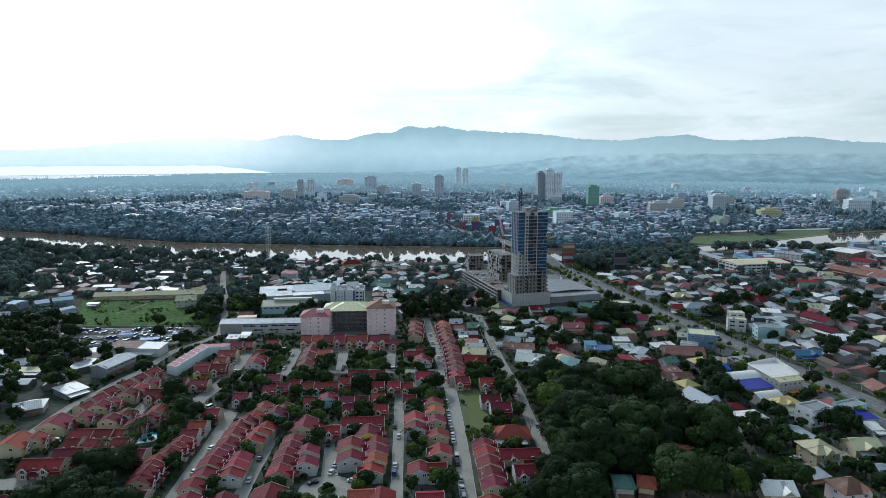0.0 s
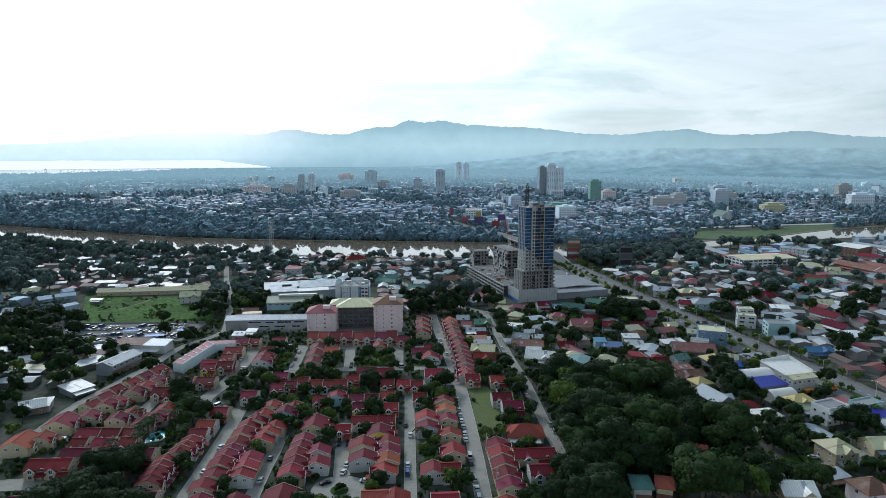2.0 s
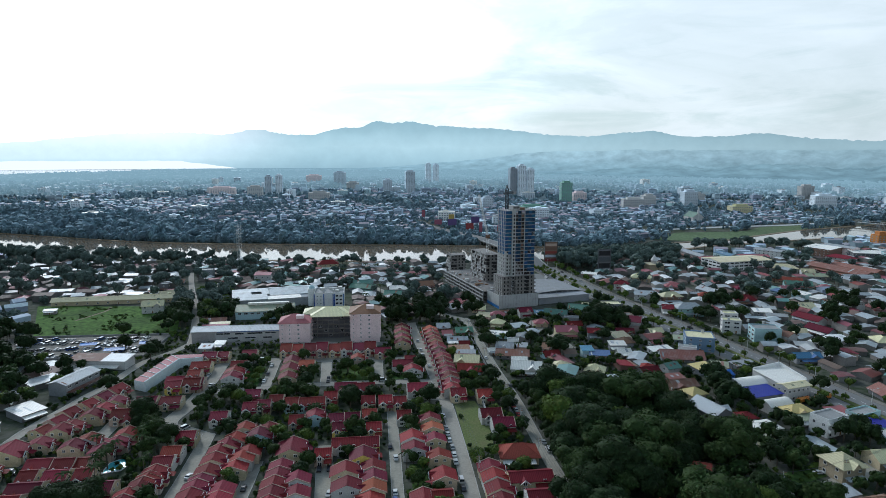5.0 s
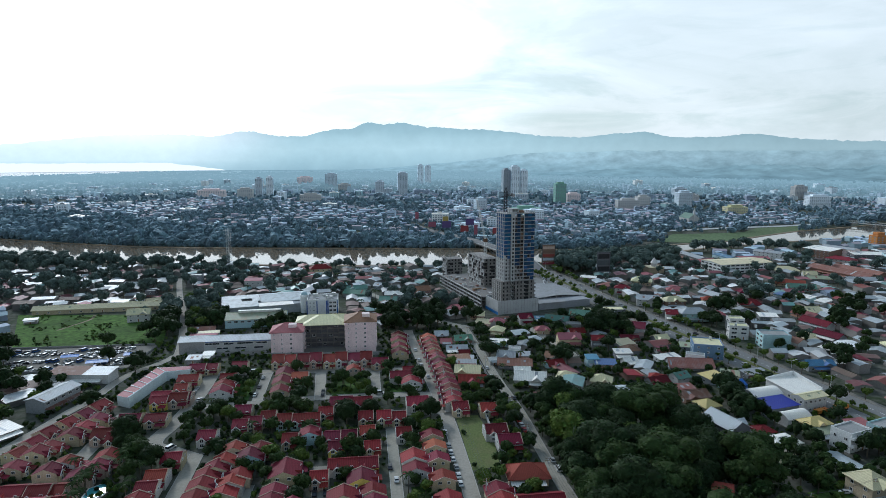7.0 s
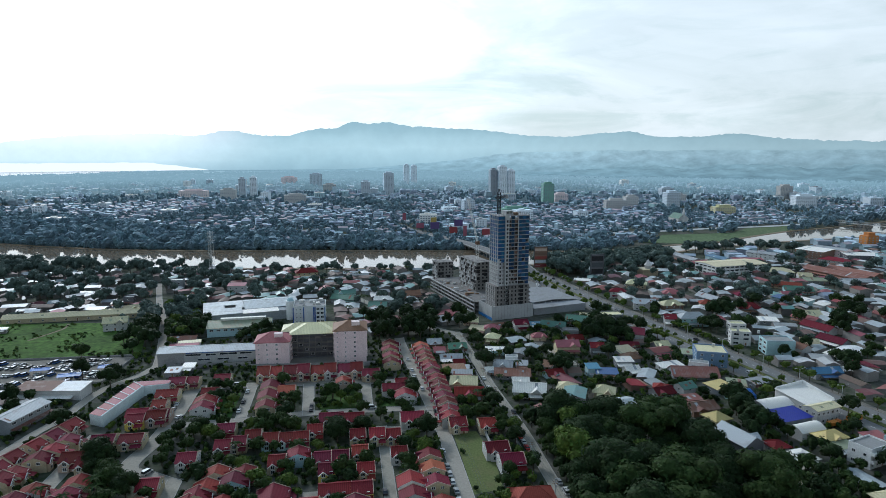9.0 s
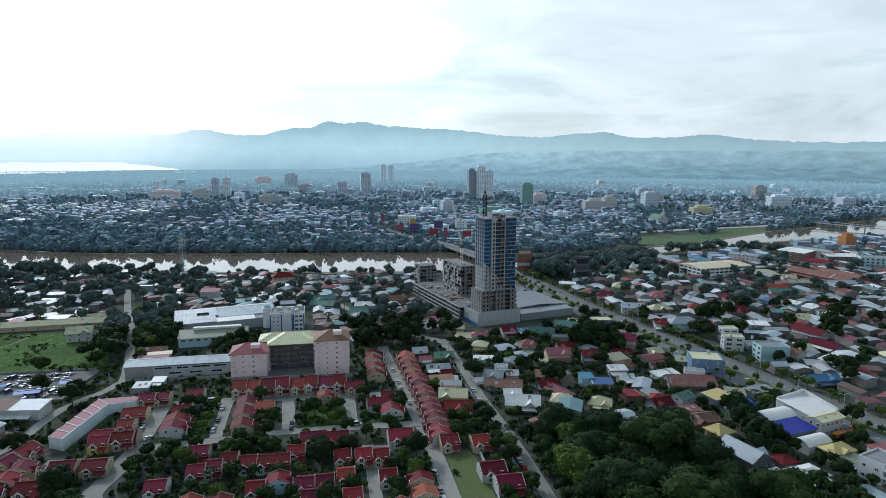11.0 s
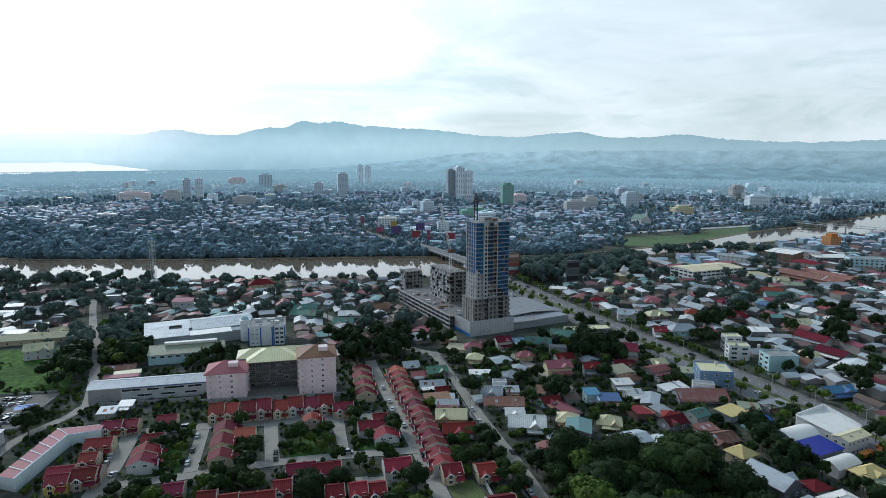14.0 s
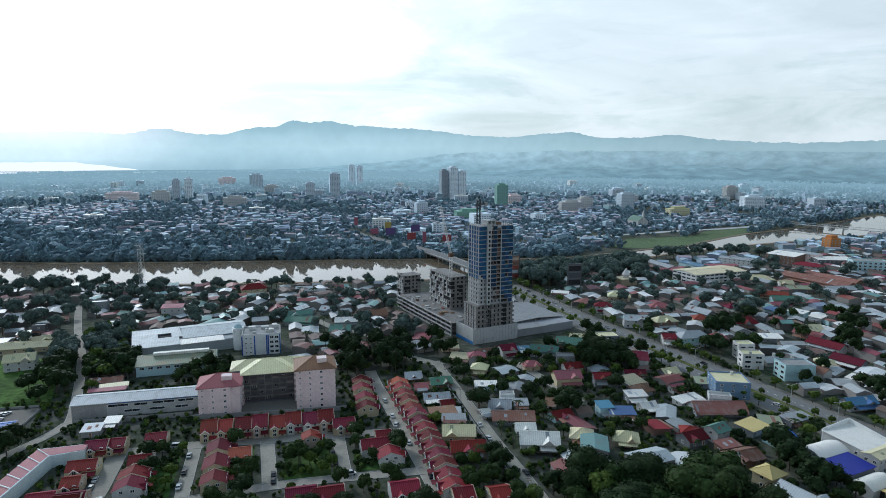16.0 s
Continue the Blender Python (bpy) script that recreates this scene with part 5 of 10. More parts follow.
pink_tower(-57.4, 433.5, 19.0, 16.0, 14.4, "tile_pink", "pale pink five-storey apartment tower with faded red hipped roof")
pink_tower(-12.2, 433.0, 18.8, 18.0, 20.0, "tile_brown", "pale pink seven-storey apartment tower with brown hipped roof")
w = thing("unfinished_wing", -35, 448.5, 0, 0, "dark unfinished five-storey wing under a cream metal roof", "apartment block")
s = Shape()
s.box(-12.4, -8.2, 0, 12.4, 10, 14.8)
s.box(-18, -4, 0, 18, 10, 14.8)
part("wall", s, "concrete_dark", w)
for k in range(6):
    s = Shape()
    s.box(-12.6, -10.4, 2.95 * k, 12.6, -8.2, 2.95 * k + 0.28)
    part("floor_slab", s, "concrete_site" if k else "concrete_dark", w)
for k in range(8):
    s = Shape()
    s.box(-12.6 + k * 3.54, -10.3, 0, -12.25 + k * 3.54, -9.95, 14.8)
    part("column", s, "concrete_site", w)
for k in range(5):
    for i in range(7):
        s = Shape()
        if (i * 7 + k * 3) % 5 < 2 and k > 1:
            s.box(-12.2 + i * 3.54, -10.2, 2.95 * k + 0.28, -9.3 + i * 3.54, -10.1, 2.95 * k + 1.2)
            part("balcony_wall", s, "concrete_site", w)
        elif (i + k) % 3 == 0:
            put("window", window_mesh(1.9, 1.6), w, -10.6 + i * 3.54, -8.2, 1.7 + 2.95 * k)
s = Shape()
hip_roof(s, 26, 21, 15.0, 4.2, 0.8)
part("roof", s, "sheet_cream", w)
s = Shape()
hip_roof(s, 37, 15, 14.9, 3.2, 0.6)
part("rear_roof", s, "sheet_cream", w).matrix_basis = pose(0, 4.5, 0)
take_box(-35, 449, 0, 38, 24)

# long grey hall beside it
h = thing("long_hall", -96, 442.5, 0, 0, "long grey two-storey hall with pale blue-grey metal roof", "hall")
s = Shape()
gable_walls(s, 56, 13, 7.6, 1.7)
part("wall", s, "concrete_raw", h)
s = Shape()
gable_roof(s, 57, 13, 7.6, 1.7, 0.7)
part("roof", s, "sheet_grey", h)
s = Shape()
s.box(-12, -6.62, 6.6, 27.8, -6.48, 7.2)
part("fascia", s, "trim_blue", h)
s = Shape()
s.box(-13, -6.58, 0.2, 27.8, -6.5, 6.2)
part("pale_front", s, "concrete_pale", h)
for i, (u, ww, z) in enumerate(((-8, 9, 5.6), (2, 6, 5.4), (12, 10, 5.6), (22, 7, 5.6), (-2, 7, 2.6), (9, 7, 2.6), (20, 6, 2.6))):
    put("window", window_mesh(ww, 1.3), h, u, -6.58, z)
take_box(-96, 442.5, 0, 58, 15)

# factory hall with white roof and roof light
h = thing("factory_hall", -86, 548, 0, 12, "wide factory hall with white metal roof and light well", "factory")
s = Shape()
s.box(-34, -21, 0, 34, 21, 6.8)
part("wall", s, "plaster_grey", h)
for a in ((-35, -22, -8, -6.5, 7.4, 8.2), (-35, -6.5, -20, 4, 7.9, 8.2), (-12, -6.5, -6, 4, 7.9, 8.2), (-35, 4, -6, 22, 7.9, 6.9)):
    s = Shape()
    s.slab([(a[0], a[1], a[4]), (a[2], a[1], a[4]), (a[2], a[3], a[5]), (a[0], a[3], a[5])], 0.25)
    part("roof", s, "hall_roof", h)
# floor of the well is near-black in place of its shade
s = Shape()
s.box(-20, -6.5, 6.8, -12, 4, 7.0)
part("light_well", s, "void_dark", h)
s = Shape()
gable_roof(s, 40, 30, 7.6, 2.6, 0.5)
part("raised_roof", s, "hall_roof", h).matrix_basis = pose(14, 4, 0)
s = Shape()
s.slab([(-8, -22, 6.9), (18, -22, 6.9), (18, -12, 7.3), (-8, -12, 7.3)], 0.2)
part("canopy", s, "sheet_white", h)
take_box(-86, 548, 12, 70, 46)

h = thing("green_hall", -87, 501, 0, 3, "low hall with mossy green and rust-streaked metal roof", "hall")
s = Shape()
gable_walls(s, 42, 20, 6.4, 2.8)
part("wall", s, "plaster_aqua", h)
s = Shape()
gable_roof(s, 43, 20, 6.4, 2.8, 0.8)
part("roof", s, "sheet_moss", h)
s = Shape()
s.box(-13, -1.6, 9.0, 17, 1.6, 10.4)
part("ridge_vent", s, "sheet_white", h)
for i in range(9):
    put("window", window_mesh(2.6, 1.4), h, -18 + i * 4.5, -10, 4.6)
take_box(-87, 501, 3, 44, 23)

# white and blue institute with a round stair tower and dome
h = thing("institute", -41, 525, 0, 0, "white four-storey building with blue pilasters and a flat cluttered roof", "office building")
s = Shape()
s.box(-11.5, -10, 0, 11.5, 10, 12.4)
part("wall", s, "trim_white", h)
for u in (-11.4, -4, 3.2, 4.2, 11.2):
    s = Shape()
    s.box(u - 0.35, -10.35, 0, u + 0.35, -10, 12.4)
    part("pilaster", s, "trim_blue", h)
for k in range(4):
    for u in (-9, -6.3, 6.2, 9.2):
        put("window", window_mesh(2.2 if u > 0 else 1.2, 1.6 if u > 0 else 0.8), h, u, -10, 1.8 + 3.0 * k)
    for v in (-7, -2, 3, 7):
        put("window", window_mesh(1.8, 1.4), h, -11.5, v, 1.8 + 3.0 * k, -90)
s = Shape()
for a in ((-11.5, -10, 11.5, -9.7), (-11.5, 9.7, 11.5, 10), (-11.5, -9.7, -11.2, 9.7), (11.2, -9.7, 11.5, 9.7)):
    s.box(a[0], a[1], 12.4, a[2], a[3], 13.4)
part("parapet", s, "trim_white", h)
s = Shape()
s.box(-11.2, -9.7, 12.4, 11.2, 9.7, 12.5)
part("roof", s, "roof_slab", h)
for k, (u, v, a, b, c) in enumerate(((-6, 4, 4, 3, 2.2), (2, 5, 5, 3, 1.6), (6, -3, 3, 3, 1.8), (-4, -5, 2, 2, 1.2), (8, 6, 3, 4, 2.4))):
    s = Shape()
    s.box(u - a / 2, v - b / 2, 12.5, u + a / 2, v + b / 2, 12.5 + c)
    part("roof_plant", s, "concrete_pale" if k % 2 else "steel_pale", h)
take_box(-41, 525, 0, 25, 23)
h = thing("dome_tower", -55.5, 530, 0, 0, "small round white tower with a ribbed dome", "tower")
s = Shape()
s.prism([(3.2 * math.cos(a * math.pi / 10), 3.2 * math.sin(a * math.pi / 10)) for a in range(20)], 0, 14)
part("drum", s, "trim_white", h)
s = Shape()
for k in range(3):
    s.prism([(3.7 * math.cos(a * math.pi / 10), 3.7 * math.sin(a * math.pi / 10)) for a in range(20)], 12.2 + k * 0.9, 12.4 + k * 0.9)
part("gallery", s, "trim_white", h)
s = Shape()
for k in range(5):
    r0, r1 = 2.6 * math.cos(k * math.pi / 10), 2.6 * math.cos((k + 1) * math.pi / 10)
    z0, z1 = 14 + 2.6 * math.sin(k * math.pi / 10), 14 + 2.6 * math.sin((k + 1) * math.pi / 10)
    ring = lambda r, z: [(max(r, 0.02) * math.cos(a * math.pi / 10), max(r, 0.02) * math.sin(a * math.pi / 10), z) for a in range(20)]
    s.solid(ring(r0, z0), ring(r1, z1))
part("dome", s, "plaster_aqua", h)
take(-55.5, 530, 5)

# the residential tower under construction
TW = pose(92.6, 502.9, 0, 0, 0, 13)
tower = new("tower_under_construction")
tower.matrix_basis = TW
tagged(tower, "tall concrete tower under construction wrapped in blue netting", "tower")
s = Shape()
for a in ((0, 0, 35, 0.5), (0, 22.5, 35, 23), (0, 0.5, 0.5, 22.5), (34.5, 0.5, 35, 22.5)):
    s.box(a[0], a[1], 0, a[2], a[3], 10.6)
s.box(0.5, 0.5, 8.6, 34.5, 22.5, 9.0)
part("podium_wall", s, "concrete_pale", tower)
for k in range(14):
    s = Shape()
    s.box(0.6 + k * 2.45, -0.06, 0.5, 0.68 + k * 2.45, 0, 10.4)
    part("wall_joint", s, "concrete_site", tower)
s = Shape()
s.box(-0.18, -0.1, 0, -0.1, 23, 2.2)
part("site_hoarding", s, "tarp_blue", tower)
# lower block, five storeys
BX0, BX1, BY0, BY1 = 3.5, 33.5, 2.6, 20
for k in range(6):
    s = Shape()
    s.box(BX0, BY0, 9.0 + k * 3.1, BX1, BY1, 9.35 + k * 3.1)
    part("floor_slab", s, "concrete_site", tower)
# near-black block stands in for the shaded rooms behind the panels
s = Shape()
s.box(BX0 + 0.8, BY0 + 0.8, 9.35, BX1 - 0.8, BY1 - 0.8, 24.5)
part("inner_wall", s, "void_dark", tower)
for k in range(5):
    z = 9.35 + k * 3.1
    for i in range(10):
        if i in (3, 7):
            continue
        u = BX0 + 0.1 + i * 3.0
        s = Shape()
        s.box(u, BY0 + 0.12, z, u + 1.75, BY0 + 0.38, z + 2.75)
        s.box(u + 1.75, BY0 + 0.12, z, u + 3.0, BY0 + 0.38, z + 0.9)
        part("wall_panel", s, "concrete_site", tower)
    for i in range(5):
        v = BY0 + 0.4 + i * 3.4
        s = Shape()
        s.box(BX0 + 0.12, v, z, BX0 + 0.38, v + 2.1, z + 2.75)
        part("wall_panel", s, "concrete_raw", tower)
# shaft
TX0, TX1, TY0, TY1, TZ, FH, NF = 6.5, 32.8, 4.6, 18.5, 24.8, 2.92, 18
for k in range(NF + 1):
    s = Shape()
    s.box(TX0, TY0 - 0.1, TZ + k * FH - 0.26, TX1, TY1, TZ + k * FH + 0.2)
    part("floor_slab", s, "concrete_raw", tower)
for u, front, m in ((17.9, 1.0, "concrete_site"), (20.6, 1.0, "concrete_site"), (23.2, -0.15, "concrete_pale"), (29.0, 0.1, "concrete_site")):
    s = Shape()
    s.box(u, TY0 + front, TZ + 0.2, u + 0.55, TY0 + front + 0.5, TZ + NF * FH + (0.6 if front > 0 else 2.4))
    part("column", s, m, tower)
for i in range(5):
    v = TY0 + 0.8 + i * 3.2
    for u in (TX0 + 0.06, TX1 - 0.56):
        s = Shape()
        s.box(u, v, TZ + 0.2, u + 0.5, v + 0.5, TZ + NF * FH + 1.5)
        part("column", s, "concrete_pale", tower)
# shade inside the shaft, as a near-black block
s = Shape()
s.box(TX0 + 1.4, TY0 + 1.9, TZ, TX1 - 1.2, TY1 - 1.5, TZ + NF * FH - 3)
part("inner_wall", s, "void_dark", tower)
s = Shape()
s.box(12.2, 3.4, 9.4, 15.1, 10.6, TZ + NF * FH + 1.0)
s.box(11.8, 3.2, TZ + NF * FH + 1.0, 18.2, 10.8, TZ + NF * FH + 1.5)
s.box(11.8, 3.2, TZ + NF * FH + 3.4, 18.2, 10.8, TZ + NF * FH + 3.9)
for u in (12.0, 14.6, 17.4):
    s.box(u, 3.4, TZ + NF * FH + 1.5, u + 0.6, 10.6, TZ + NF * FH + 3.4)
part("stair_core", s, "concrete_pale", tower)
# near-black sheets for the shade in the core windows
for k in range(22):
    s = Shape()
    s.box(13.0, 3.34, 11.2 + k * FH, 14.3, 3.42, 13.0 + k * FH)
    part("core_opening", s, "void_dark", tower)
mat("net_dark", (0.016, 0.050, 0.105), 0.85, var=0.35, bump=0.5, rnd=0.2, hue=0.02, stain=(0.02, 0.03, 0.05), stained=0.6)
rng = random.Random(4)
for k in range(NF):
    z = TZ + k * FH + 0.2
    # west side and the bay beside the core: netting above, plastered panels with windows below
    for i in range(4):
        v = TY0 + 0.3 + i * 3.4
        s = Shape()
        if k > 5:
            s.box(TX0 + 0.3, v, z, TX0 + 0.38, v + 3.3, z + FH - 0.26)
            part("safety_net", s, "net_blue", tower)
        else:
            s.box(TX0 + 0.1, v, z, TX0 + 0.36, v + 1.9, z + FH - 0.36)
            s.box(TX0 + 0.1, v + 1.9, z, TX0 + 0.36, v + 3.3, z + 0.9)
            part("wall_panel", s, "concrete_pale", tower)
    for i in range(2):
        u = TX0 + 0.4 + i * 2.65
        s = Shape()
        if k > 6 - i:
            s.box(u, TY0 + 0.2, z, u + 2.6, TY0 + 0.28, z + FH - 0.26)
            part("safety_net", s, "net_blue", tower)
        else:
            s.box(u, TY0 + 0.1, z, u + 1.2, TY0 + 0.36, z + FH - 0.36)
            s.box(u + 1.2, TY0 + 0.1, z, u + 2.6, TY0 + 0.36, z + 1.0)
            part("wall_panel", s, "concrete_pale", tower)
    # set-back middle bays: dark nets, bare brown blockwork, open floors
    for i in range(3):
        u = 15.3 + i * 2.65
        s = Shape()
        roll = rng.random()
        if k < 4 - i and roll < 0.8:
            s.box(u, TY0 + 0.3, z, u + 1.2, TY0 + 0.5, z + FH - 0.36)
            s.box(u + 1.2, TY0 + 0.3, z, u + 2.4, TY0 + 0.5, z + 1.0)
            part("wall_panel", s, "concrete_raw", tower)
        elif i < 2 and roll < 0.72:
            s.box(u, TY0 + 0.75, z, u + 2.6, TY0 + 0.82, z + FH - 0.26 - (rng.random() * 0.9 if roll < 0.25 else 0))
            part("safety_net", s, "net_dark", tower)
        elif i == 2 and roll < 0.55:
            s.box(u, TY0 + 1.1, z, u + 2.5, TY0 + 1.25, z + FH - (0.4 if roll < 0.3 else 1.5))
            part("block_wall", s, "brickwork", tower)
        else:
            s.box(u, TY0 + 0.2, z + 0.9, u + 2.5, TY0 + 0.26, z + 1.0)
            s.box(u, TY0 + 0.2, z + 0.45, u + 2.5, TY0 + 0.26, z + 0.52)
            part("guard_rail", s, "wood", tower)
    # end bay under nets, storey by storey
    for i in range(3):
        u = 23.9 + i * 2.95
        s = Shape()
        if k > 1 - i and rng.random() < 0.94:
            s.box(u, TY0 + 0.06, z, u + 2.9, TY0 + 0.14, z + FH - 0.3 - rng.random() * 0.35)
            part("safety_net", s, "net_dark" if (i + k) % 3 else "net_blue", tower)
        else:
            s.box(u, TY0 + 0.2, z + 0.9, u + 2.5, TY0 + 0.26, z + 1.0)
            part("guard_rail", s, "wood", tower)
    if k % 2 == 0:
        s = Shape()
        s.box(TX1 + 0.04, TY0 + 0.4, z - 0.2, TX1 + 0.1, TY1 - 0.4, z + 2 * FH - 0.4)
        part("safety_net", s, "net_dark", tower)
s = Shape()
for i in range(16):
    u = TX0 + 1 + i * 1.6
    for v in (TY0 + 0.4, TY1 - 0.5):
        s.rod((u, v, TZ + NF * FH), (u, v, TZ + NF * FH + 1.4 + (i % 3) * 0.6), 0.07, 4)
part("starter_bars", s, "steel_dark", tower)
s = Shape()
s.box(19.5, 8, TZ + NF * FH + 0.2, 25, 13, TZ + NF * FH + 2.0)
part("formwork", s, "wood", tower)
s = Shape()
lattice(s, (14.8, 20.2, 9), (14.8, 20.2, 94), 1.0, 34, 0.24)
crane = thing("tower_crane", 92.6, 502.9, 0, 13, "slim dark tower crane rising beside the tower", "crane")
part("mast", s, "crane_grey", crane)
s = Shape()
lattice(s, (9.5, 15, 90.2), (27.5, 32, 90.2), 0.6, 14, 0.2)
jib = part("jib", s, "crane_grey", crane)
s = Shape()
lattice(s, (14.8, 20.2, 94), (14.8, 20.2, 96.5), 0.5, 3, 0.16)
s.rod((14.8, 20.2, 96.4), (25, 29.6, 91), 0.1, 4)
s.rod((14.8, 20.2, 96.4), (10, 15.5, 91), 0.1, 4)
part("tie", s, "steel_dark", crane)
s = Shape()
s.box(25.6, 29.6, 88.4, 27.8, 32.2, 90.6)
part("counterweight", s, "concrete_raw", jib)

# car park podium and the two lower blocks behind
park = new("car_park_podium")
park.matrix_basis = TW
tagged(park, "long open-sided concrete car park podium", "car park")
for k in range(4):
    s = Shape()
    s.box(-4, 23.2, k * 3.0, 30, 118, k * 3.0 + 0.35)
    part("deck", s, "concrete_site", park)
    if k < 3:
        s = Shape()
        s.box(-4.1, 23.2, k * 3.0 + 0.35, -3.8, 118, k * 3.0 + 1.4)
        s.box(-3.8, 117.7, k * 3.0 + 0.35, 30, 118, k * 3.0 + 1.4)
        part("parapet", s, "concrete_pale", park)
s = Shape()
s.box(-4.1, 23.2, 9.35, -3.8, 118, 10.3)
part("parapet", s, "concrete_pale", park)
for i in range(13):
    s = Shape()
    s.box(-3.6, 24 + i * 7.6, 0.3, -3.0, 24.6 + i * 7.6, 9)
    part("column", s, "concrete_raw", park)
s = Shape()
s.box(3, 23.3, 0, 29.6, 117, 8.9)
part("inner_wall", s, "concrete_dark", park)
rng = random.Random(9)
for i in range(26):
    s = Shape()
    u, v = rng.uniform(-2, 9), rng.uniform(26, 112)
    s.box(u, v, 9.36, u + rng.uniform(1, 4), v + rng.uniform(1, 3), 9.5 + rng.uniform(0.2, 1.6))
    part("building_material", s, rng.choice(["wood", "concrete_raw", "sheet_rust", "steel_pale"]), park)


def raw_block(x0, y0, x1, y1, z0, floors, label, fh=3.0):
    b = new("unfinished_block")
    b.matrix_basis = TW
    tagged(b, label, "building")
    # unlit floors as one near-black block
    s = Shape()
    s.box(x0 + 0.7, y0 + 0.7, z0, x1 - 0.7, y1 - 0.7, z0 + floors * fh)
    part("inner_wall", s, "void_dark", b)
    gaps = random.Random(int(x0 * 10))
    for k in range(floors + 1):
        s = Shape()
        s.box(x0, y0, z0 + k * fh, x1, y1, z0 + k * fh + 0.35)
        part("floor_slab", s, "concrete_site", b)
    for k in range(floors):
        z = z0 + k * fh + 0.35
        for side in ("S", "W"):
            n = max(2, int(((x1 - x0) if side == "S" else (y1 - y0)) / 2.9))
            for i in range(n):
                span = ((x1 - x0) if side == "S" else (y1 - y0)) / n
                s = Shape()
                if gaps.random() < 0.2:
                    continue
                if side == "S":
                    u = x0 + i * span
                    s.box(u, y0 + 0.1, z, u + span * 0.55, y0 + 0.4, z + fh - 0.35)
                    s.box(u + span * 0.55, y0 + 0.1, z, u + span, y0 + 0.4, z + 0.9)
                else:
                    v = y0 + i * span
                    s.box(x0 + 0.1, v, z, x0 + 0.4, v + span * 0.55, z + fh - 0.35)
                    s.box(x0 + 0.1, v + span * 0.55, z, x0 + 0.4, v + span, z + 0.9)
                part("wall_panel", s, "concrete_pale" if side == "W" and (i * 7 + k * 3) % 5 else "concrete_site", b)
    s = Shape()
    for i in range(14):
        s.rod((x0 + 0.5 + i * (x1 - x0 - 1) / 13, y0 + 0.5, z0 + floors * fh), (x0 + 0.5 + i * (x1 - x0 - 1) / 13, y0 + 0.5, z0 + floors * fh + 2.2), 0.08, 4)
        s.rod((x0 + 0.5, y0 + 0.5 + i * (y1 - y0 - 1) / 13, z0 + floors * fh), (x0 + 0.5, y0 + 0.5 + i * (y1 - y0 - 1) / 13, z0 + floors * fh + 2.2), 0.08, 4)
    part("starter_bars", s, "steel_dark", b)
    return b


raw_block(13, 56, 27, 92, 9.4, 8, "grey unfinished eight-storey concrete block with open windows")
raw_block(8, 132, 25, 146, 0, 7, "small unfinished concrete block beside the river road")
crane = thing("luffing_crane", 92.6, 502.9, 0, 13, "pale lattice crane with a steep jib", "crane")
s = Shape()
lattice(s, (20.5, 70, 33.4), (20.5, 70, 48), 0.9, 6, 0.12)
part("mast", s, "crane_paint", crane)
s = Shape()
lattice(s, (20.5, 70, 48), (10.5, 68, 86), 0.6, 16, 0.12)
part("jib", s, "crane_paint", crane)
s = Shape()
s.box(19, 68.5, 46.6, 22, 71.5, 49.4)
part("cab", s, "sheet_rust", crane)
for u in range(-4, 36, 8):
    for v in range(0, 150, 8):
        p = TW @ Vector((u, v, 0))
        take(p.x, p.y, 6)

mat("market_roof", (0.23, 0.235, 0.24), 0.6, spec=0.2, ribs=0.35, rnd=0.12, stain=(0.14, 0.13, 0.12), stained=0.6)
# market hall with wide grey roofs
h = thing("market_hall", 92.6, 502.9, 0, 13, "broad low market hall with grey metal roofs", "hall")
s = Shape()
s.box(37, 2, 0, 84, 60, 5.6)
part("wall", s, "plaster_grey", h)
for x0, x1, y0, y1, z0, z1 in ((36, 62, 14, 62, 6.4, 7.8), (62, 86, 14, 62, 7.8, 6.2), (36, 60, 0, 13.6, 5.8, 5.8), (60, 74, 4, 13.6, 5.4, 5.4)):
    s = Shape()
    s.slab([(x0, y0, z0), (x1, y0, z1), (x1, y1, z1), (x0, y1, z0)], 0.25)
    part("roof", s, "market_roof", h)
s = Shape()
for i in range(9):
    s.box(37.5 + i * 5.5, 13.7, 5.7, 37.9 + i * 5.5, 13.9, 6.6)
part("clerestory", s, "trim_white", h)
for u in range(38, 86, 6):
    for v in range(2, 62, 6):
        p = TW @ Vector((u, v, 0))
        take(p.x, p.y, 5)

# factory with red-striped white roof beside the estate
h = thing("striped_hall", 0, 0, 0, 0, "long white-walled shed with red and white striped roof", "hall")
s = Shape()
s.prism([(-131.5, 357), (-124.4, 352.8), (-117.5, 389), (-106, 391), (-106, 397), (-124.5, 396.5)], 0, 5.2)
part("wall", s, "hall_wall", h)
for k in range(6):
    for c in (0, 1):
        t0, t1 = (k + (0.92 if c else 0)) / 6, (k + (1 if c else 0.92)) / 6
        a, b = Vector((-131.5, 357, 5.25)), Vector((-124.5, 396.5, 5.25))
        p, q = Vector((-125, 353.2, 5.25)), Vector((-118, 389, 5.25))
        s = Shape()
        pts = [p.lerp(q, t0), p.lerp(q, t1), a.lerp(b, t1), a.lerp(b, t0)]
        if c:
            pts = [v + Vector((0, 0, 0.3)) for v in pts]
        s.slab(pts, 0.4 if c else 0.15)
        part("roof_strip", s, "trim_white" if c else "tile_pink", h)
s = Shape()
s.slab([(-118, 389.5, 5.3), (-106, 391.4, 5.3), (-106, 396.6, 5.3), (-124, 396.1, 5.3)], 0.1)
part("roof", s, "tile_pink", h)
s = Shape()
s.slab([(-125, 352.4, 5.8), (-124.4, 352.4, 5.8), (-117.5, 388.4, 5.8), (-118, 388.6, 5.8)], 0.6)
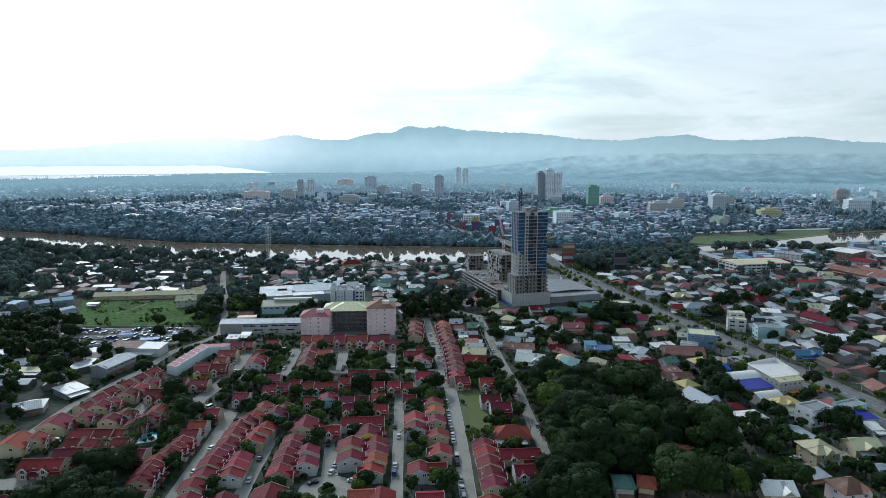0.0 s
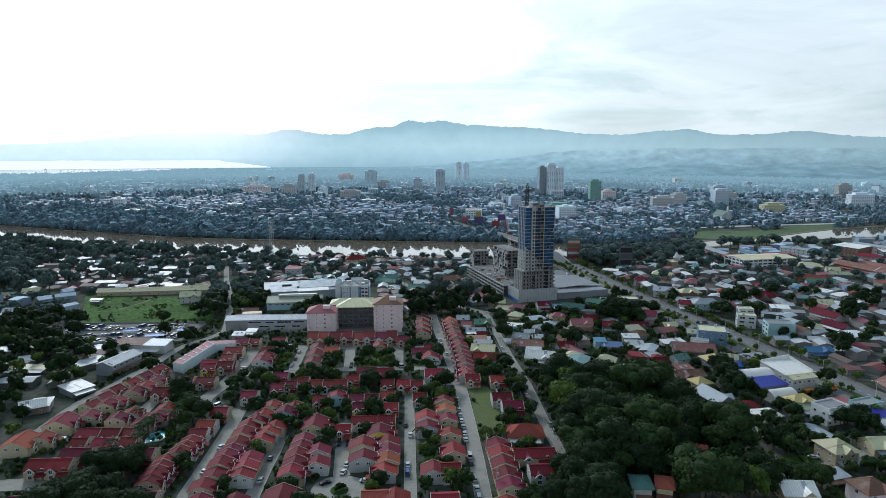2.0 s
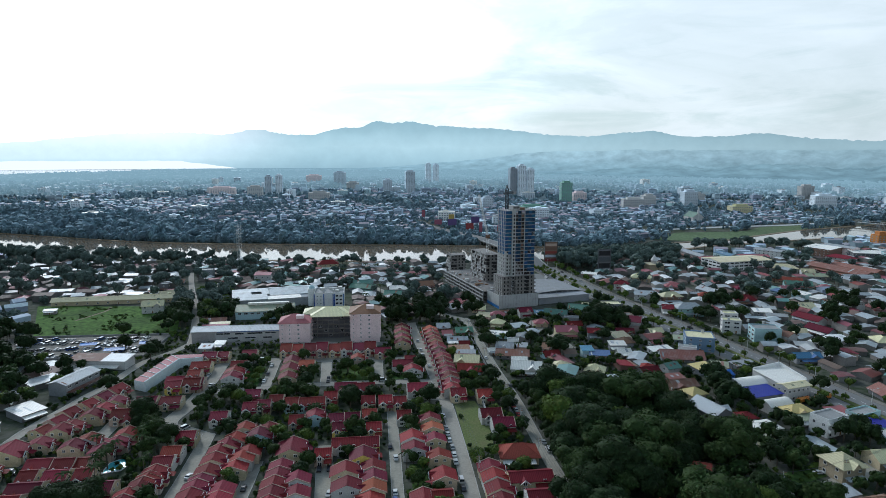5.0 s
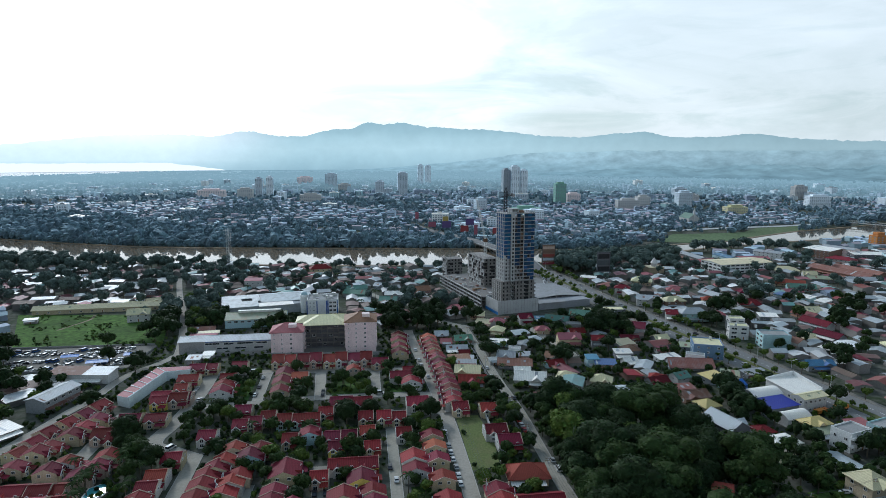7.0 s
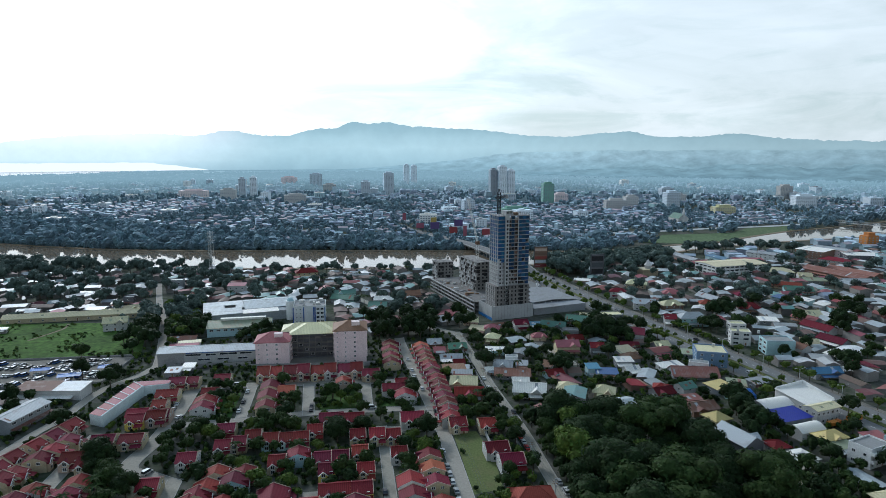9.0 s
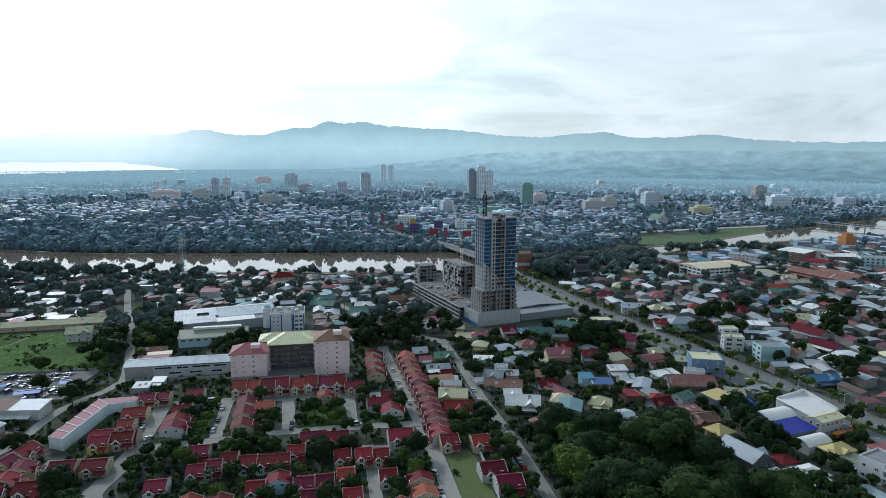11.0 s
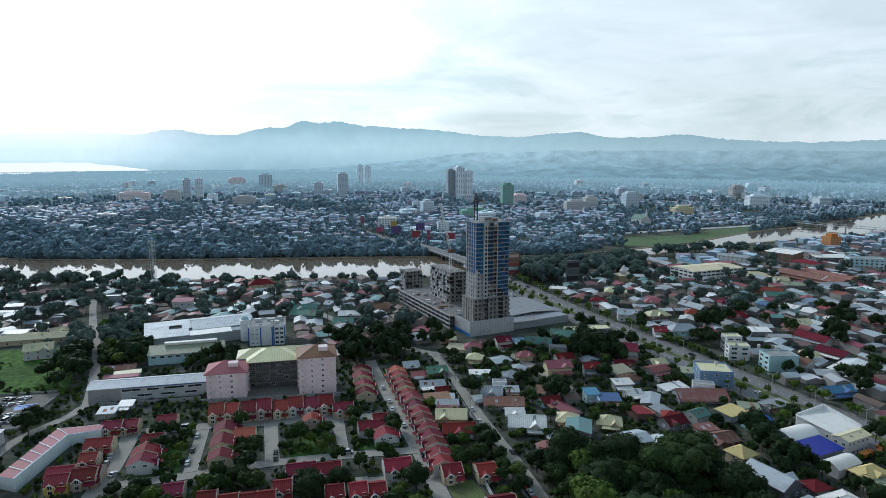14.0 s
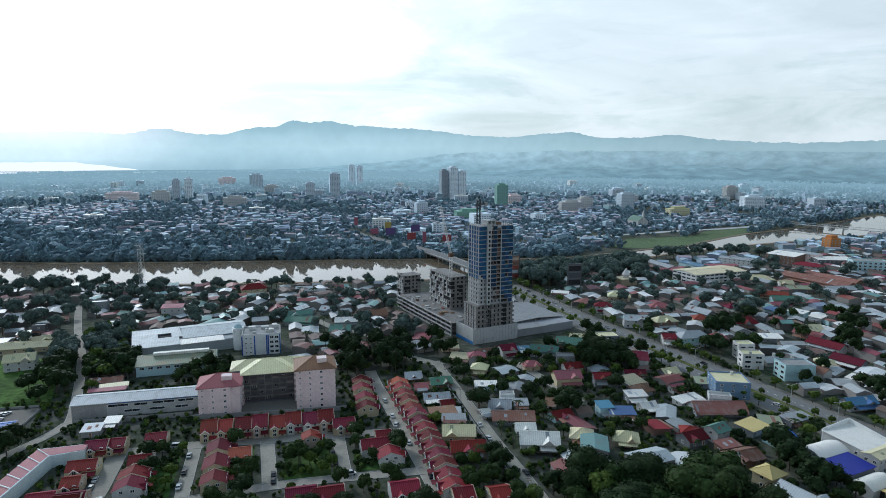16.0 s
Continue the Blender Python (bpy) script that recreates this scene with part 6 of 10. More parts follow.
part("parapet", s, "hall_wall", h)
take_line([(-128, 355), (-121, 392), (-107, 394)], 6)

# blue corner block on the avenue
house(199, 392, -22, 17, 16, 8.6, "flat", "sheet_cream", "plaster_blue", "blue three-storey corner block with cream roof", "office_block", category="office building")

# small white mosque with pointed dome
h = thing("chapel", 292, 652, 0, 0, "small cream chapel with a conical white spire roof", "chapel")
s = Shape()
s.box(-8, -7, 0, 8, 7, 6)
part("wall", s, "plaster_cream", h)
s = Shape()
s.box(-8.5, -7.5, 6, 8.5, 7.5, 6.4)
part("roof", s, "sheet_cream", h)
s = Shape()
s.prism([(3 * math.cos(a * math.pi / 8), 3 * math.sin(a * math.pi / 8)) for a in range(16)], 6.4, 10)
part("drum", s, "plaster_white", h)
s = Shape()
prof = [(3.9, 9.8), (2.6, 11.8), (1.2, 14.2), (0.03, 16.2)]
for (r0, z0), (r1, z1) in zip(prof, prof[1:]):
    ring = lambda r, z: [(r * math.cos(a * math.pi / 8), r * math.sin(a * math.pi / 8), z) for a in range(16)]
    s.solid(ring(r0, z0), ring(r1, z1))
part("dome", s, "plaster_white", h)
take(292, 652, 11)

# the corner by the avenue: sheds, workshops and villas
def vault_hall(x, y, rot, w, d, e, rise, label):
    """A shed under a barrel roof whose axis runs along x."""
    h = thing("vaulted_shed", x, y, 0, rot, label, "shed")
    s = Shape()
    s.box(-w / 2 + 0.3, -d / 2 + 0.3, 0, w / 2 - 0.3, d / 2 - 0.3, e - 0.1)
    n = 10
    arc = [(-d / 2 + d * i / n, e + rise * math.sin(math.pi * i / n)) for i in range(n + 1)]
    for sx in (-w / 2 + 0.3, w / 2 - 0.5):
        s.solid([(sx, v, z - 0.12) for v, z in arc], [(sx + 0.2, v, z - 0.12) for v, z in arc])
    part("wall", s, "plaster_white", h)
    s = Shape()
    for (v0, z0), (v1, z1) in zip(arc, arc[1:]):
        s.slab([(-w / 2, v0, z0), (w / 2, v0, z0), (w / 2, v1, z1), (-w / 2, v1, z1)], 0.1)
    weld(part("roof", s, "sheet_white", h))
    s = Shape()
    s.box(-w * 0.18, -d / 2 + 0.22, 0, w * 0.18, -d / 2 + 0.32, e * 0.7)
    part("gate", s, "steel_dark", h)
    take_box(x, y, rot, w + 1, d + 1)
    return h


hall = house(204.8, 321.5, 11, 17.6, 17, 7.6, "shed", "sheet_white", "plaster_white", "large white shed with single-pitch roof and high end wall", "warehouse", r=2.6)
s = Shape()
s.solid([(-8.6, 8.65, 0), (9.2, 8.65, 0), (9.2, 9.0, 0), (-8.6, 9.0, 0)], [(-8.6, 8.65, 9.8), (9.2, 8.65, 11.2), (9.2, 9.0, 11.2), (-8.6, 9.0, 9.8)])
s.solid([(8.9, -8.6, 0), (9.2, -8.6, 0), (9.2, 8.6, 0), (8.9, 8.6, 0)], [(8.9, -8.6, 8.4), (9.2, -8.6, 8.4), (9.2, 8.6, 11.2), (8.9, 8.6, 11.2)])
part("parapet", s, "trim_white", hall)
vault_hall(185.3, 318.6, 10, 17.4, 10.5, 6.2, 2.0, "white shed under a low barrel roof")
house(185.4, 307.2, 11, 17.2, 10.2, 6.0, "shed", "sheet_deep_blue", "plaster_grey", "grey workshop with deep blue sheet-metal roof", "warehouse", r=1.6)
house(204.6, 309.6, 13, 15, 6.4, 7.5, "gable", "sheet_cream", "plaster_white", "white two-storey block with low cream roof", r=0.9, grid=2.6)
vault_hall(186.1, 296.6, 12, 14.6, 8.6, 3.8, 1.9, "white open shed under a barrel roof")
house(190.1, 287.6, 8, 11.2, 6.6, 5.2, "hip", "sheet_ochre", "plaster_cream", "cream house with steep ochre hipped roof", r=2.6)
house(189.2, 280.8, 11, 11.7, 5.6, 3.2, "shed", "sheet_moss", "concrete_raw", "long lean-to with mossy green roof", r=1.2)
villa = house(194.2, 271.6, 16, 13, 9, 8, "flat", "roof_slab", "trim_white", "white two-storey villa with balconies and flat roof", grid=2.8)
for z in (3.4, 6.6):
    s = Shape()
    s.box(-7.6, -6.4, z, 2.0, -4.5, z + 0.25)
    s.box(-7.6, -6.4, z + 0.25, 2.0, -6.25, z + 1.1)
    s.box(-7.6, -6.25, z + 0.25, -7.45, -4.5, z + 1.1)
    part("balcony", s, "trim_white", villa)
house(149.6, 291.6, 104, 17, 10.5, 6, "gable", "sheet_grey", "concrete_dark", "dark-walled house with broad pale grey gabled roof", r=3.0)
house(162.8, 284.9, 5, 7.2, 6.6, 4.6, "hip", "tile_red", "plaster_grey", "small house with red hipped roof", r=1.6)
house(164.7, 274.8, 9, 12.6, 8.4, 4.2, "hip", "sheet_white", "plaster_white", "low house with wide white hipped roof", r=1.5)
house(150.9, 275.0, 13, 9.4, 6.0, 3.2, "shed", "sheet_white", "concrete_raw", "low lean-to with worn white roof", r=1.0)
house(151.1, 309.7, 14, 8.4, 8.0, 6.5, "hip", "sheet_ochre", "plaster_cream", "cream two-storey house with ochre hipped roof", r=2.6)
house(182.5, 338.6, 9, 12, 7.0, 4.4, "gable", "tarp_blue", "plaster_aqua", "workshop under a bright blue roof", r=1.6)
house(178.5, 350.4, 18, 12.6, 8.6, 4.4, "shed", "sheet_ochre", "plaster_grey", "grey shed with ochre single-pitch roof", r=1.2)
house(157.6, 347.6, 16, 8.4, 7.0, 6.4, "gable", "sheet_green", "plaster_white", "white two-storey house with green gabled roof")
house(145.0, 347.5, 10, 10.5, 8.0, 4.6, "gable", "tile_maroon", "plaster_grey", "grey house with maroon gabled roof")
house(154.0, 327.4, 6, 14, 9.8, 4.4, "gable", "sheet_rust", "brickwork", "brick house with broad rusty sheet-metal roof", r=2.0)
house(154.9, 337.2, 4, 9.2, 5.6, 4.2, "shed", "sheet_rust", "brickwork", "brick lean-to house with rusty roof", r=1.4)
house(204.3, 352.0, 8, 14, 6.4, 4.6, "shed", "sheet_grey", "plaster_grey", "grey roadside shed with pale grey roof", r=1.2)
# the depot beside the car yard
depot = house(-163.0, 395.6, -8, 33, 10.5, 6, "shed", "sheet_grey", "plaster_white", "white depot with a half rusty, half grey roof", "warehouse", r=1.4, windows=False)
s = Shape()
s.slab([(-17.2, -6.0, 5.36), (2.5, -6.0, 5.36), (2.5, 6.0, 6.22), (-17.2, 6.0, 6.22)], 0.06)
part("roof_sheet", s, "sheet_rust", depot, "rust-red half of the roof")
house(-163.0, 362.5, 72, 23, 10.5, 7.4, "gable", "sheet_grey", "plaster_grey", "grey two-storey building with pale grey gabled roof", "workshop", r=1.5, slot_w=2.4)
for x, y, r in ((167.6, 317.0, 5), (165.0, 303.0, 5), (171.4, 298.9, 4), (167.5, 310.0, 5), (160.5, 297.0, 4), (172.0, 325.0, 3), (202.8, 339.2, 4), (222.7, 313.6, 4)):
    take(x, y, r)

# ---------------- houses and halls outside the estate ----------------
house(84.2, 468.0, -14, 9.3, 7.2, 6, "hip", "tile_pink", "plaster_white", "white two-storey house with hipped faded pink-red roof")
house(76.1, 474.7, -28, 11.7, 8, 4, "shed", "sheet_cream", "plaster_cream", "cream single-storey house with single-pitch cream sheet-metal roof")
house(75.0, 496.5, -8, 10.3, 8, 4, "gable", "sheet_cream", "plaster_cream", "cream single-storey house with pitched cream sheet-metal roof")
house(80.7, 451.4, -28, 8.3, 8, 5, "hip", "sheet_cream", "plaster_cream", "cream single-storey house with hipped cream sheet-metal roof")
house(107.0, 477.6, 4, 9.5, 8, 6, "gable", "tile_maroon", "plaster_white", "white two-storey house with pitched maroon roof")
house(119.5, 480.8, -6, 7.4, 6.4, 3.5, "shed", "sheet_blue", "plaster_grey", "grey single-storey house with single-pitch blue sheet-metal roof")
house(129.9, 472.8, -28, 16.6, 9.6, 5, "gable", "sheet_green", "plaster_grey", "grey single-storey house with pitched green sheet-metal roof")
house(151.8, 483.8, -28, 15.5, 11.2, 5, "gable", "sheet_green", "plaster_grey", "grey single-storey house with pitched green sheet-metal roof")
house(163.6, 496.3, -28, 9.0, 7.2, 4, "gable", "sheet_cream", "plaster_white", "white single-storey house with pitched cream sheet-metal roof")
house(137.2, 458.5, -18, 10.5, 6.4, 5, "flat", "roof_slab", "concrete_raw", "raw concrete single-storey house with flat grey concrete roof")
house(112.4, 451.7, -3, 8.8, 7.2, 4, "hip", "tile_pink", "plaster_cream", "cream single-storey house with hipped faded pink-red roof")
house(122.1, 424.8, -5, 14.1, 9.6, 6, "gable", "tile_pink", "plaster_cream", "cream two-storey house with pitched faded pink-red roof")
house(133.3, 441.3, 0, 10.1, 7.2, 5, "gable", "tile_maroon", "plaster_white", "white single-storey house with pitched maroon roof")
house(140.2, 419.0, -14, 8.9, 7.2, 6, "gable", "tile_red", "plaster_grey", "grey two-storey house with pitched red roof")
house(173.5, 477.2, -6, 16.6, 11.2, 9, "flat", "sheet_cream", "plaster_grey", "grey multi-storey house with flat cream sheet-metal roof")
house(178.2, 442.5, -28, 8.6, 12.8, 6, "shed", "tile_maroon", "plaster_white", "white two-storey house with single-pitch maroon roof")
house(163.5, 424.3, -13, 11.4, 7.2, 4, "gable", "tile_maroon", "plaster_white", "white single-storey house with pitched maroon roof")
house(121.8, 382.6, -5, 6.7, 6.4, 6, "shed", "sheet_blue", "plaster_aqua", "pale blue two-storey house with single-pitch blue sheet-metal roof")
house(127.7, 376.7, -14, 11.6, 7.2, 5, "shed", "sheet_blue", "plaster_white", "white single-storey house with single-pitch blue sheet-metal roof")
house(145.8, 394.4, -6, 9.9, 6.4, 5, "shed", "sheet_white", "plaster_grey", "grey single-storey house with single-pitch white sheet-metal roof")
house(145.0, 382.4, 3, 8.1, 6.4, 4, "gable", "sheet_white", "plaster_white", "white single-storey house with pitched white sheet-metal roof")
house(130.0, 371.0, 20, 6.2, 4.8, 3, "shed", "sheet_rust", "plaster_grey", "grey single-storey house with single-pitch rusty sheet-metal roof")
house(99.1, 361.2, -28, 8.8, 9.6, 4, "hip", "sheet_cream", "plaster_cream", "cream single-storey house with hipped cream sheet-metal roof")
house(116.5, 353.9, -27, 9.8, 8.8, 4, "hip", "sheet_cream", "plaster_cream", "cream single-storey house with hipped cream sheet-metal roof")
house(78.6, 360.2, -18, 16.2, 11.2, 5, "gable", "sheet_white", "plaster_white", "white single-storey house with pitched white sheet-metal roof")
house(77.7, 374.1, -11, 8.5, 6.4, 4, "gable", "sheet_white", "plaster_white", "white single-storey house with pitched white sheet-metal roof")
house(76.5, 386.4, -14, 19.3, 8.8, 4, "gable", "sheet_rust", "plaster_grey", "grey single-storey house with pitched rusty sheet-metal roof")
house(75.3, 401.3, -20, 10.4, 8.8, 4, "gable", "sheet_grey", "plaster_white", "white single-storey house with pitched grey sheet-metal roof")
house(65.6, 394.2, 3, 5.0, 4.8, 3.5, "shed", "sheet_white", "plaster_white", "white single-storey house with single-pitch white sheet-metal roof")
house(85.8, 399.8, -14, 6.5, 6.4, 4, "shed", "sheet_grey", "plaster_white", "white single-storey house with single-pitch grey sheet-metal roof")
house(76.7, 427.7, -13, 11.5, 5.6, 4, "shed", "sheet_white", "plaster_aqua", "pale blue single-storey house with single-pitch white sheet-metal roof")
house(82.6, 411.0, -14, 7.3, 4.8, 4.5, "flat", "roof_slab", "trim_white", "bright white single-storey house with flat grey concrete roof")
house(101.7, 399.0, -28, 5.0, 6.4, 4, "gable", "sheet_rust", "plaster_white", "white single-storey house with pitched rusty sheet-metal roof")
house(47.0, 375.6, -14, 13.8, 9.6, 5, "gable", "sheet_cream", "plaster_cream", "cream single-storey house with pitched cream sheet-metal roof")
house(50.1, 399.5, -13, 8.5, 5.6, 3.5, "shed", "sheet_grey", "plaster_grey", "grey single-storey house with single-pitch grey sheet-metal roof")
house(49.1, 391.6, -11, 10.7, 5.6, 3.5, "shed", "sheet_grey", "concrete_raw", "raw concrete single-storey house with single-pitch grey sheet-metal roof")
house(50.3, 408.3, -3, 6.1, 6.4, 4, "gable", "tile_maroon", "plaster_white", "white single-storey house with pitched maroon roof")
house(46.7, 360.5, -8, 14.1, 8.8, 5, "gable", "tile_red", "plaster_cream", "cream single-storey house with pitched red roof")
house(173.8, 400.1, -3, 6.9, 5.6, 4, "gable", "tile_pink", "plaster_white", "white single-storey house with pitched faded pink-red roof")
house(170.5, 386.0, 11, 14.8, 6.4, 3.5, "shed", "sheet_white", "plaster_white", "white single-storey house with single-pitch white sheet-metal roof")
house(177.2, 372.4, -14, 24.6, 11.2, 4, "gable", "sheet_rust", "plaster_grey", "grey single-storey house with pitched rusty sheet-metal roof")
house(193.8, 403.6, -22, 10.0, 7.2, 4, "shed", "sheet_moss", "plaster_grey", "grey single-storey house with single-pitch mossy sheet-metal roof")
house(186.9, 383.3, -28, 10.6, 5.6, 5, "flat", "roof_slab", "trim_white", "bright white single-storey house with flat grey concrete roof")
house(190.2, 352.8, -28, 9.1, 7.2, 4, "shed", "sheet_moss", "plaster_grey", "grey single-storey house with single-pitch mossy sheet-metal roof")
house(146.3, 351.2, -28, 6.5, 7.2, 5, "hip", "tile_red", "plaster_grey", "grey single-storey house with hipped red roof")
house(171.7, 235.9, 6, 10.3, 11.2, 7, "hip", "sheet_cream", "plaster_cream", "cream two-storey house with hipped cream sheet-metal roof")
house(195.2, 242.1, 0, 11.8, 9.6, 5, "gable", "sheet_cream", "plaster_cream", "cream single-storey house with pitched cream sheet-metal roof")
house(162.9, 206.4, 7, 10.8, 9.6, 7, "hip", "sheet_rust", "plaster_pink", "pink two-storey house with hipped rusty sheet-metal roof")
house(159.1, 220.3, 12, 10.6, 5.6, 4, "shed", "sheet_grey", "plaster_grey", "grey single-storey house with single-pitch grey sheet-metal roof")
house(138.2, 210.8, -7, 11.5, 9.6, 5, "gable", "sheet_white", "plaster_cream", "cream single-storey house with pitched white sheet-metal roof")
house(155.9, 259.9, -4, 7.4, 7.2, 3.5, "gable", "sheet_cream", "plaster_grey", "grey single-storey house with pitched cream sheet-metal roof")
house(208.4, 283.1, 4, 9.5, 7.2, 5, "shed", "tile_pink", "plaster_white", "white single-storey house with single-pitch faded pink-red roof")
house(217.5, 279.3, 16, 13.9, 7.2, 6, "flat", "roof_slab", "plaster_aqua", "pale blue two-storey house with flat grey concrete roof")
house(215.8, 269.5, 2, 10.5, 7.2, 5, "shed", "sheet_deep_blue", "plaster_aqua", "pale blue single-storey house with single-pitch deep blue sheet-metal roof")
house(213.9, 259.4, -3, 5.5, 6.4, 4, "shed", "sheet_white", "plaster_aqua", "pale blue single-storey house with single-pitch white sheet-metal roof")
house(91.7, 214.9, -20, 5.2, 8, 6, "hip", "tile_orange", "plaster_cream", "cream two-storey house with hipped orange roof")
house(83.3, 215.8, -10, 6.1, 8.8, 6, "hip", "sheet_green", "plaster_white", "white two-storey house with hipped green sheet-metal roof")
house(115.8, 239.3, -28, 6.4, 7.2, 6, "gable", "tile_orange", "plaster_cream", "cream two-storey house with pitched orange roof")
house(50.2, 262.5, -3, 14.7, 10.4, 4.5, "hip", "tile_orange", "plaster_cream", "cream single-storey house with hipped orange roof")
house(116.2, 224.3, -3, 8.7, 6.4, 4, "gable", "sheet_grey", "plaster_grey", "grey single-storey house with pitched grey sheet-metal roof")
house(346.1, 524.4, -74, 11.0, 8, 5, "shed", "sheet_blue", "plaster_aqua", "pale blue single-storey house with single-pitch blue sheet-metal roof")
house(360.1, 513.9, -74, 12.4, 8, 5, "shed", "sheet_white", "plaster_aqua", "pale blue single-storey house with single-pitch white sheet-metal roof")
house(362.9, 497.9, -74, 8.9, 8, 5, "shed", "sheet_white", "plaster_white", "white single-storey house with single-pitch white sheet-metal roof")
house(298.8, 498.7, -18, 16.6, 11.2, 5, "hip", "tile_maroon", "plaster_grey", "grey single-storey house with hipped maroon roof")
house(270.2, 511.0, -21, 9.3, 8, 6, "hip", "tile_orange", "plaster_cream", "cream two-storey house with hipped orange roof")
house(234.2, 470.5, -7, 20.0, 10.4, 7, "hip", "sheet_grey", "plaster_aqua", "pale blue two-storey house with hipped grey sheet-metal roof")
house(219.4, 475.0, -21, 7.9, 9.6, 6, "gable", "tile_maroon", "plaster_white", "white two-storey house with pitched maroon roof")
house(249.0, 440.7, -12, 10, 8, 9, "flat", "sheet_cream", "plaster_white", "white three-storey block with flat cream roof", slot_w=3.4, slot_h=1.2)
house(240.7, 424.6, -22, 12, 9, 8.6, "flat", "sheet_cream", "plaster_white", "white three-storey shop block with dark glazed front and cream roof", slot_w=3.4, slot_h=1.5)
house(251.8, 403.4, -14, 17.0, 12, 8.8, "flat", "roof_slab", "plaster_aqua", "pale blue three-storey block with flat grey concrete roof", sides="W", slot_w=3.2, slot_h=1.6)
house(264.5, 397.8, -74, 7.6, 8.8, 6, "gable", "sheet_rust", "plaster_white", "white two-storey house with pitched rusty sheet-metal roof")
house(320.0, 462.0, -74, 18.0, 8.8, 5, "gable", "tile_pink", "plaster_grey", "grey single-storey house with pitched faded red roof")
house(312.2, 440.5, -74, 20.9, 9.6, 5, "gable", "tile_maroon", "plaster_white", "white single-storey house with pitched dark red roof")
house(298.9, 411.6, -74, 17.2, 8.8, 5, "gable", "tile_maroon", "plaster_grey", "grey single-storey house with pitched dark red roof")
house(291.2, 465.2, -18, 12.9, 8, 4, "shed", "sheet_white", "plaster_grey", "grey single-storey house with single-pitch white sheet-metal roof")
house(375.3, 473.8, -74, 12.5, 9.6, 6, "gable", "sheet_white", "plaster_white", "white two-storey house with pitched white sheet-metal roof")
house(278.7, 387.5, -74, 8.8, 7.2, 4, "shed", "sheet_white", "plaster_grey", "grey single-storey house with single-pitch white sheet-metal roof")
house(249.6, 360.5, -3, 15.8, 7.2, 5, "gable", "sheet_blue", "plaster_grey", "grey single-storey house with pitched blue sheet-metal roof")
house(-189.5, 558.1, -2, 15.0, 7.2, 5, "gable", "sheet_cream", "plaster_cream", "cream single-storey house with pitched cream sheet-metal roof")
house(-178.6, 569.5, 28, 13.8, 7.2, 5, "gable", "sheet_cream", "plaster_cream", "cream single-storey house with pitched cream sheet-metal roof")
house(-175.1, 521.5, 9, 15.3, 10.4, 7, "gable", "sheet_cream", "plaster_white", "white two-storey house with pitched cream sheet-metal roof")
house(-189.7, 596.6, -6, 8.5, 6.4, 7, "flat", "roof_slab", "concrete_dark", "dark concrete two-storey house with flat grey concrete roof")
house(-197.7, 589.7, 4, 7.2, 5.6, 4, "shed", "sheet_white", "plaster_grey", "grey single-storey house with single-pitch white sheet-metal roof")
house(-184.1, 625.0, 10, 6.2, 6.4, 4, "shed", "sheet_rust", "plaster_grey", "grey single-storey house with single-pitch rusty sheet-metal roof")
house(-216.3, 628.6, -13, 12.3, 9.6, 6, "gable", "sheet_grey", "plaster_grey", "grey two-storey house with pitched grey sheet-metal roof")
house(-167.7, 653.2, 0, 13.3, 8, 8, "flat", "sheet_white", "plaster_grey", "grey two-storey house with flat white sheet-metal roof")
house(-141.4, 625.0, -28, 10.9, 7.2, 5, "gable", "sheet_green", "plaster_white", "white single-storey house with pitched green sheet-metal roof")
house(-138.8, 603.6, -1, 18.9, 4.8, 4, "shed", "sheet_white", "plaster_grey", "grey single-storey house with single-pitch white sheet-metal roof")
house(-109.2, 623.2, -2, 14.8, 8, 8, "shed", "tile_pink", "plaster_white", "white two-storey house with single-pitch faded pink-red roof")
house(-150.2, 649.1, -3, 8.8, 7.2, 5, "shed", "tile_pink", "plaster_grey", "grey single-storey house with single-pitch faded pink-red roof")
house(-119.7, 480.4, 3, 15.3, 6.4, 3, "gable", "sheet_rust", "plaster_grey", "grey single-storey house with pitched rusty sheet-metal roof")
house(-114.3, 471.7, 8, 13.1, 4, 3, "shed", "sheet_cream", "plaster_grey", "grey single-storey house with single-pitch cream sheet-metal roof")
house(-116.5, 466.8, 2, 16.9, 3.2, 2.8, "shed", "tile_pink", "plaster_grey", "grey single-storey house with single-pitch faded pink-red roof")
house(-169.8, 328.6, 54, 11, 13.5, 4.4, "shed", "sheet_white", "plaster_grey", "low workshop with a wide bright white roof", r=1.0)
house(-177.6, 304.5, 28, 10.4, 8, 5, "gable", "sheet_white", "plaster_grey", "grey single-storey house with pitched white sheet-metal roof")
house(-209.8, 359.8, -4, 23.0, 5.6, 4, "shed", "sheet_cream", "plaster_grey", "grey single-storey house with single-pitch cream sheet-metal roof")
house(-215.7, 552.9, 4, 91.6, 8, 5, "gable", "sheet_cream", "plaster_cream", "cream single-storey long shed with pitched cream sheet-metal roof", "long_shed")
house(6.3, 605.6, -28, 10.9, 8, 5, "gable", "sheet_grey", "plaster_grey", "grey single-storey house with pitched grey sheet-metal roof")
house(-14.7, 577.8, -23, 22.7, 9.6, 5, "gable", "sheet_green", "plaster_grey", "grey single-storey house with pitched green sheet-metal roof")
house(-15.5, 597.5, 6, 17.6, 8, 5, "gable", "sheet_green", "plaster_aqua", "pale blue single-storey house with pitched green sheet-metal roof")
house(10.7, 548.8, -13, 14.0, 9.6, 5, "gable", "sheet_green", "plaster_grey", "grey single-storey house with pitched green sheet-metal roof")
house(17.7, 569.4, -9, 17.7, 8, 5, "gable", "sheet_white", "plaster_grey", "grey single-storey house with pitched white sheet-metal roof")
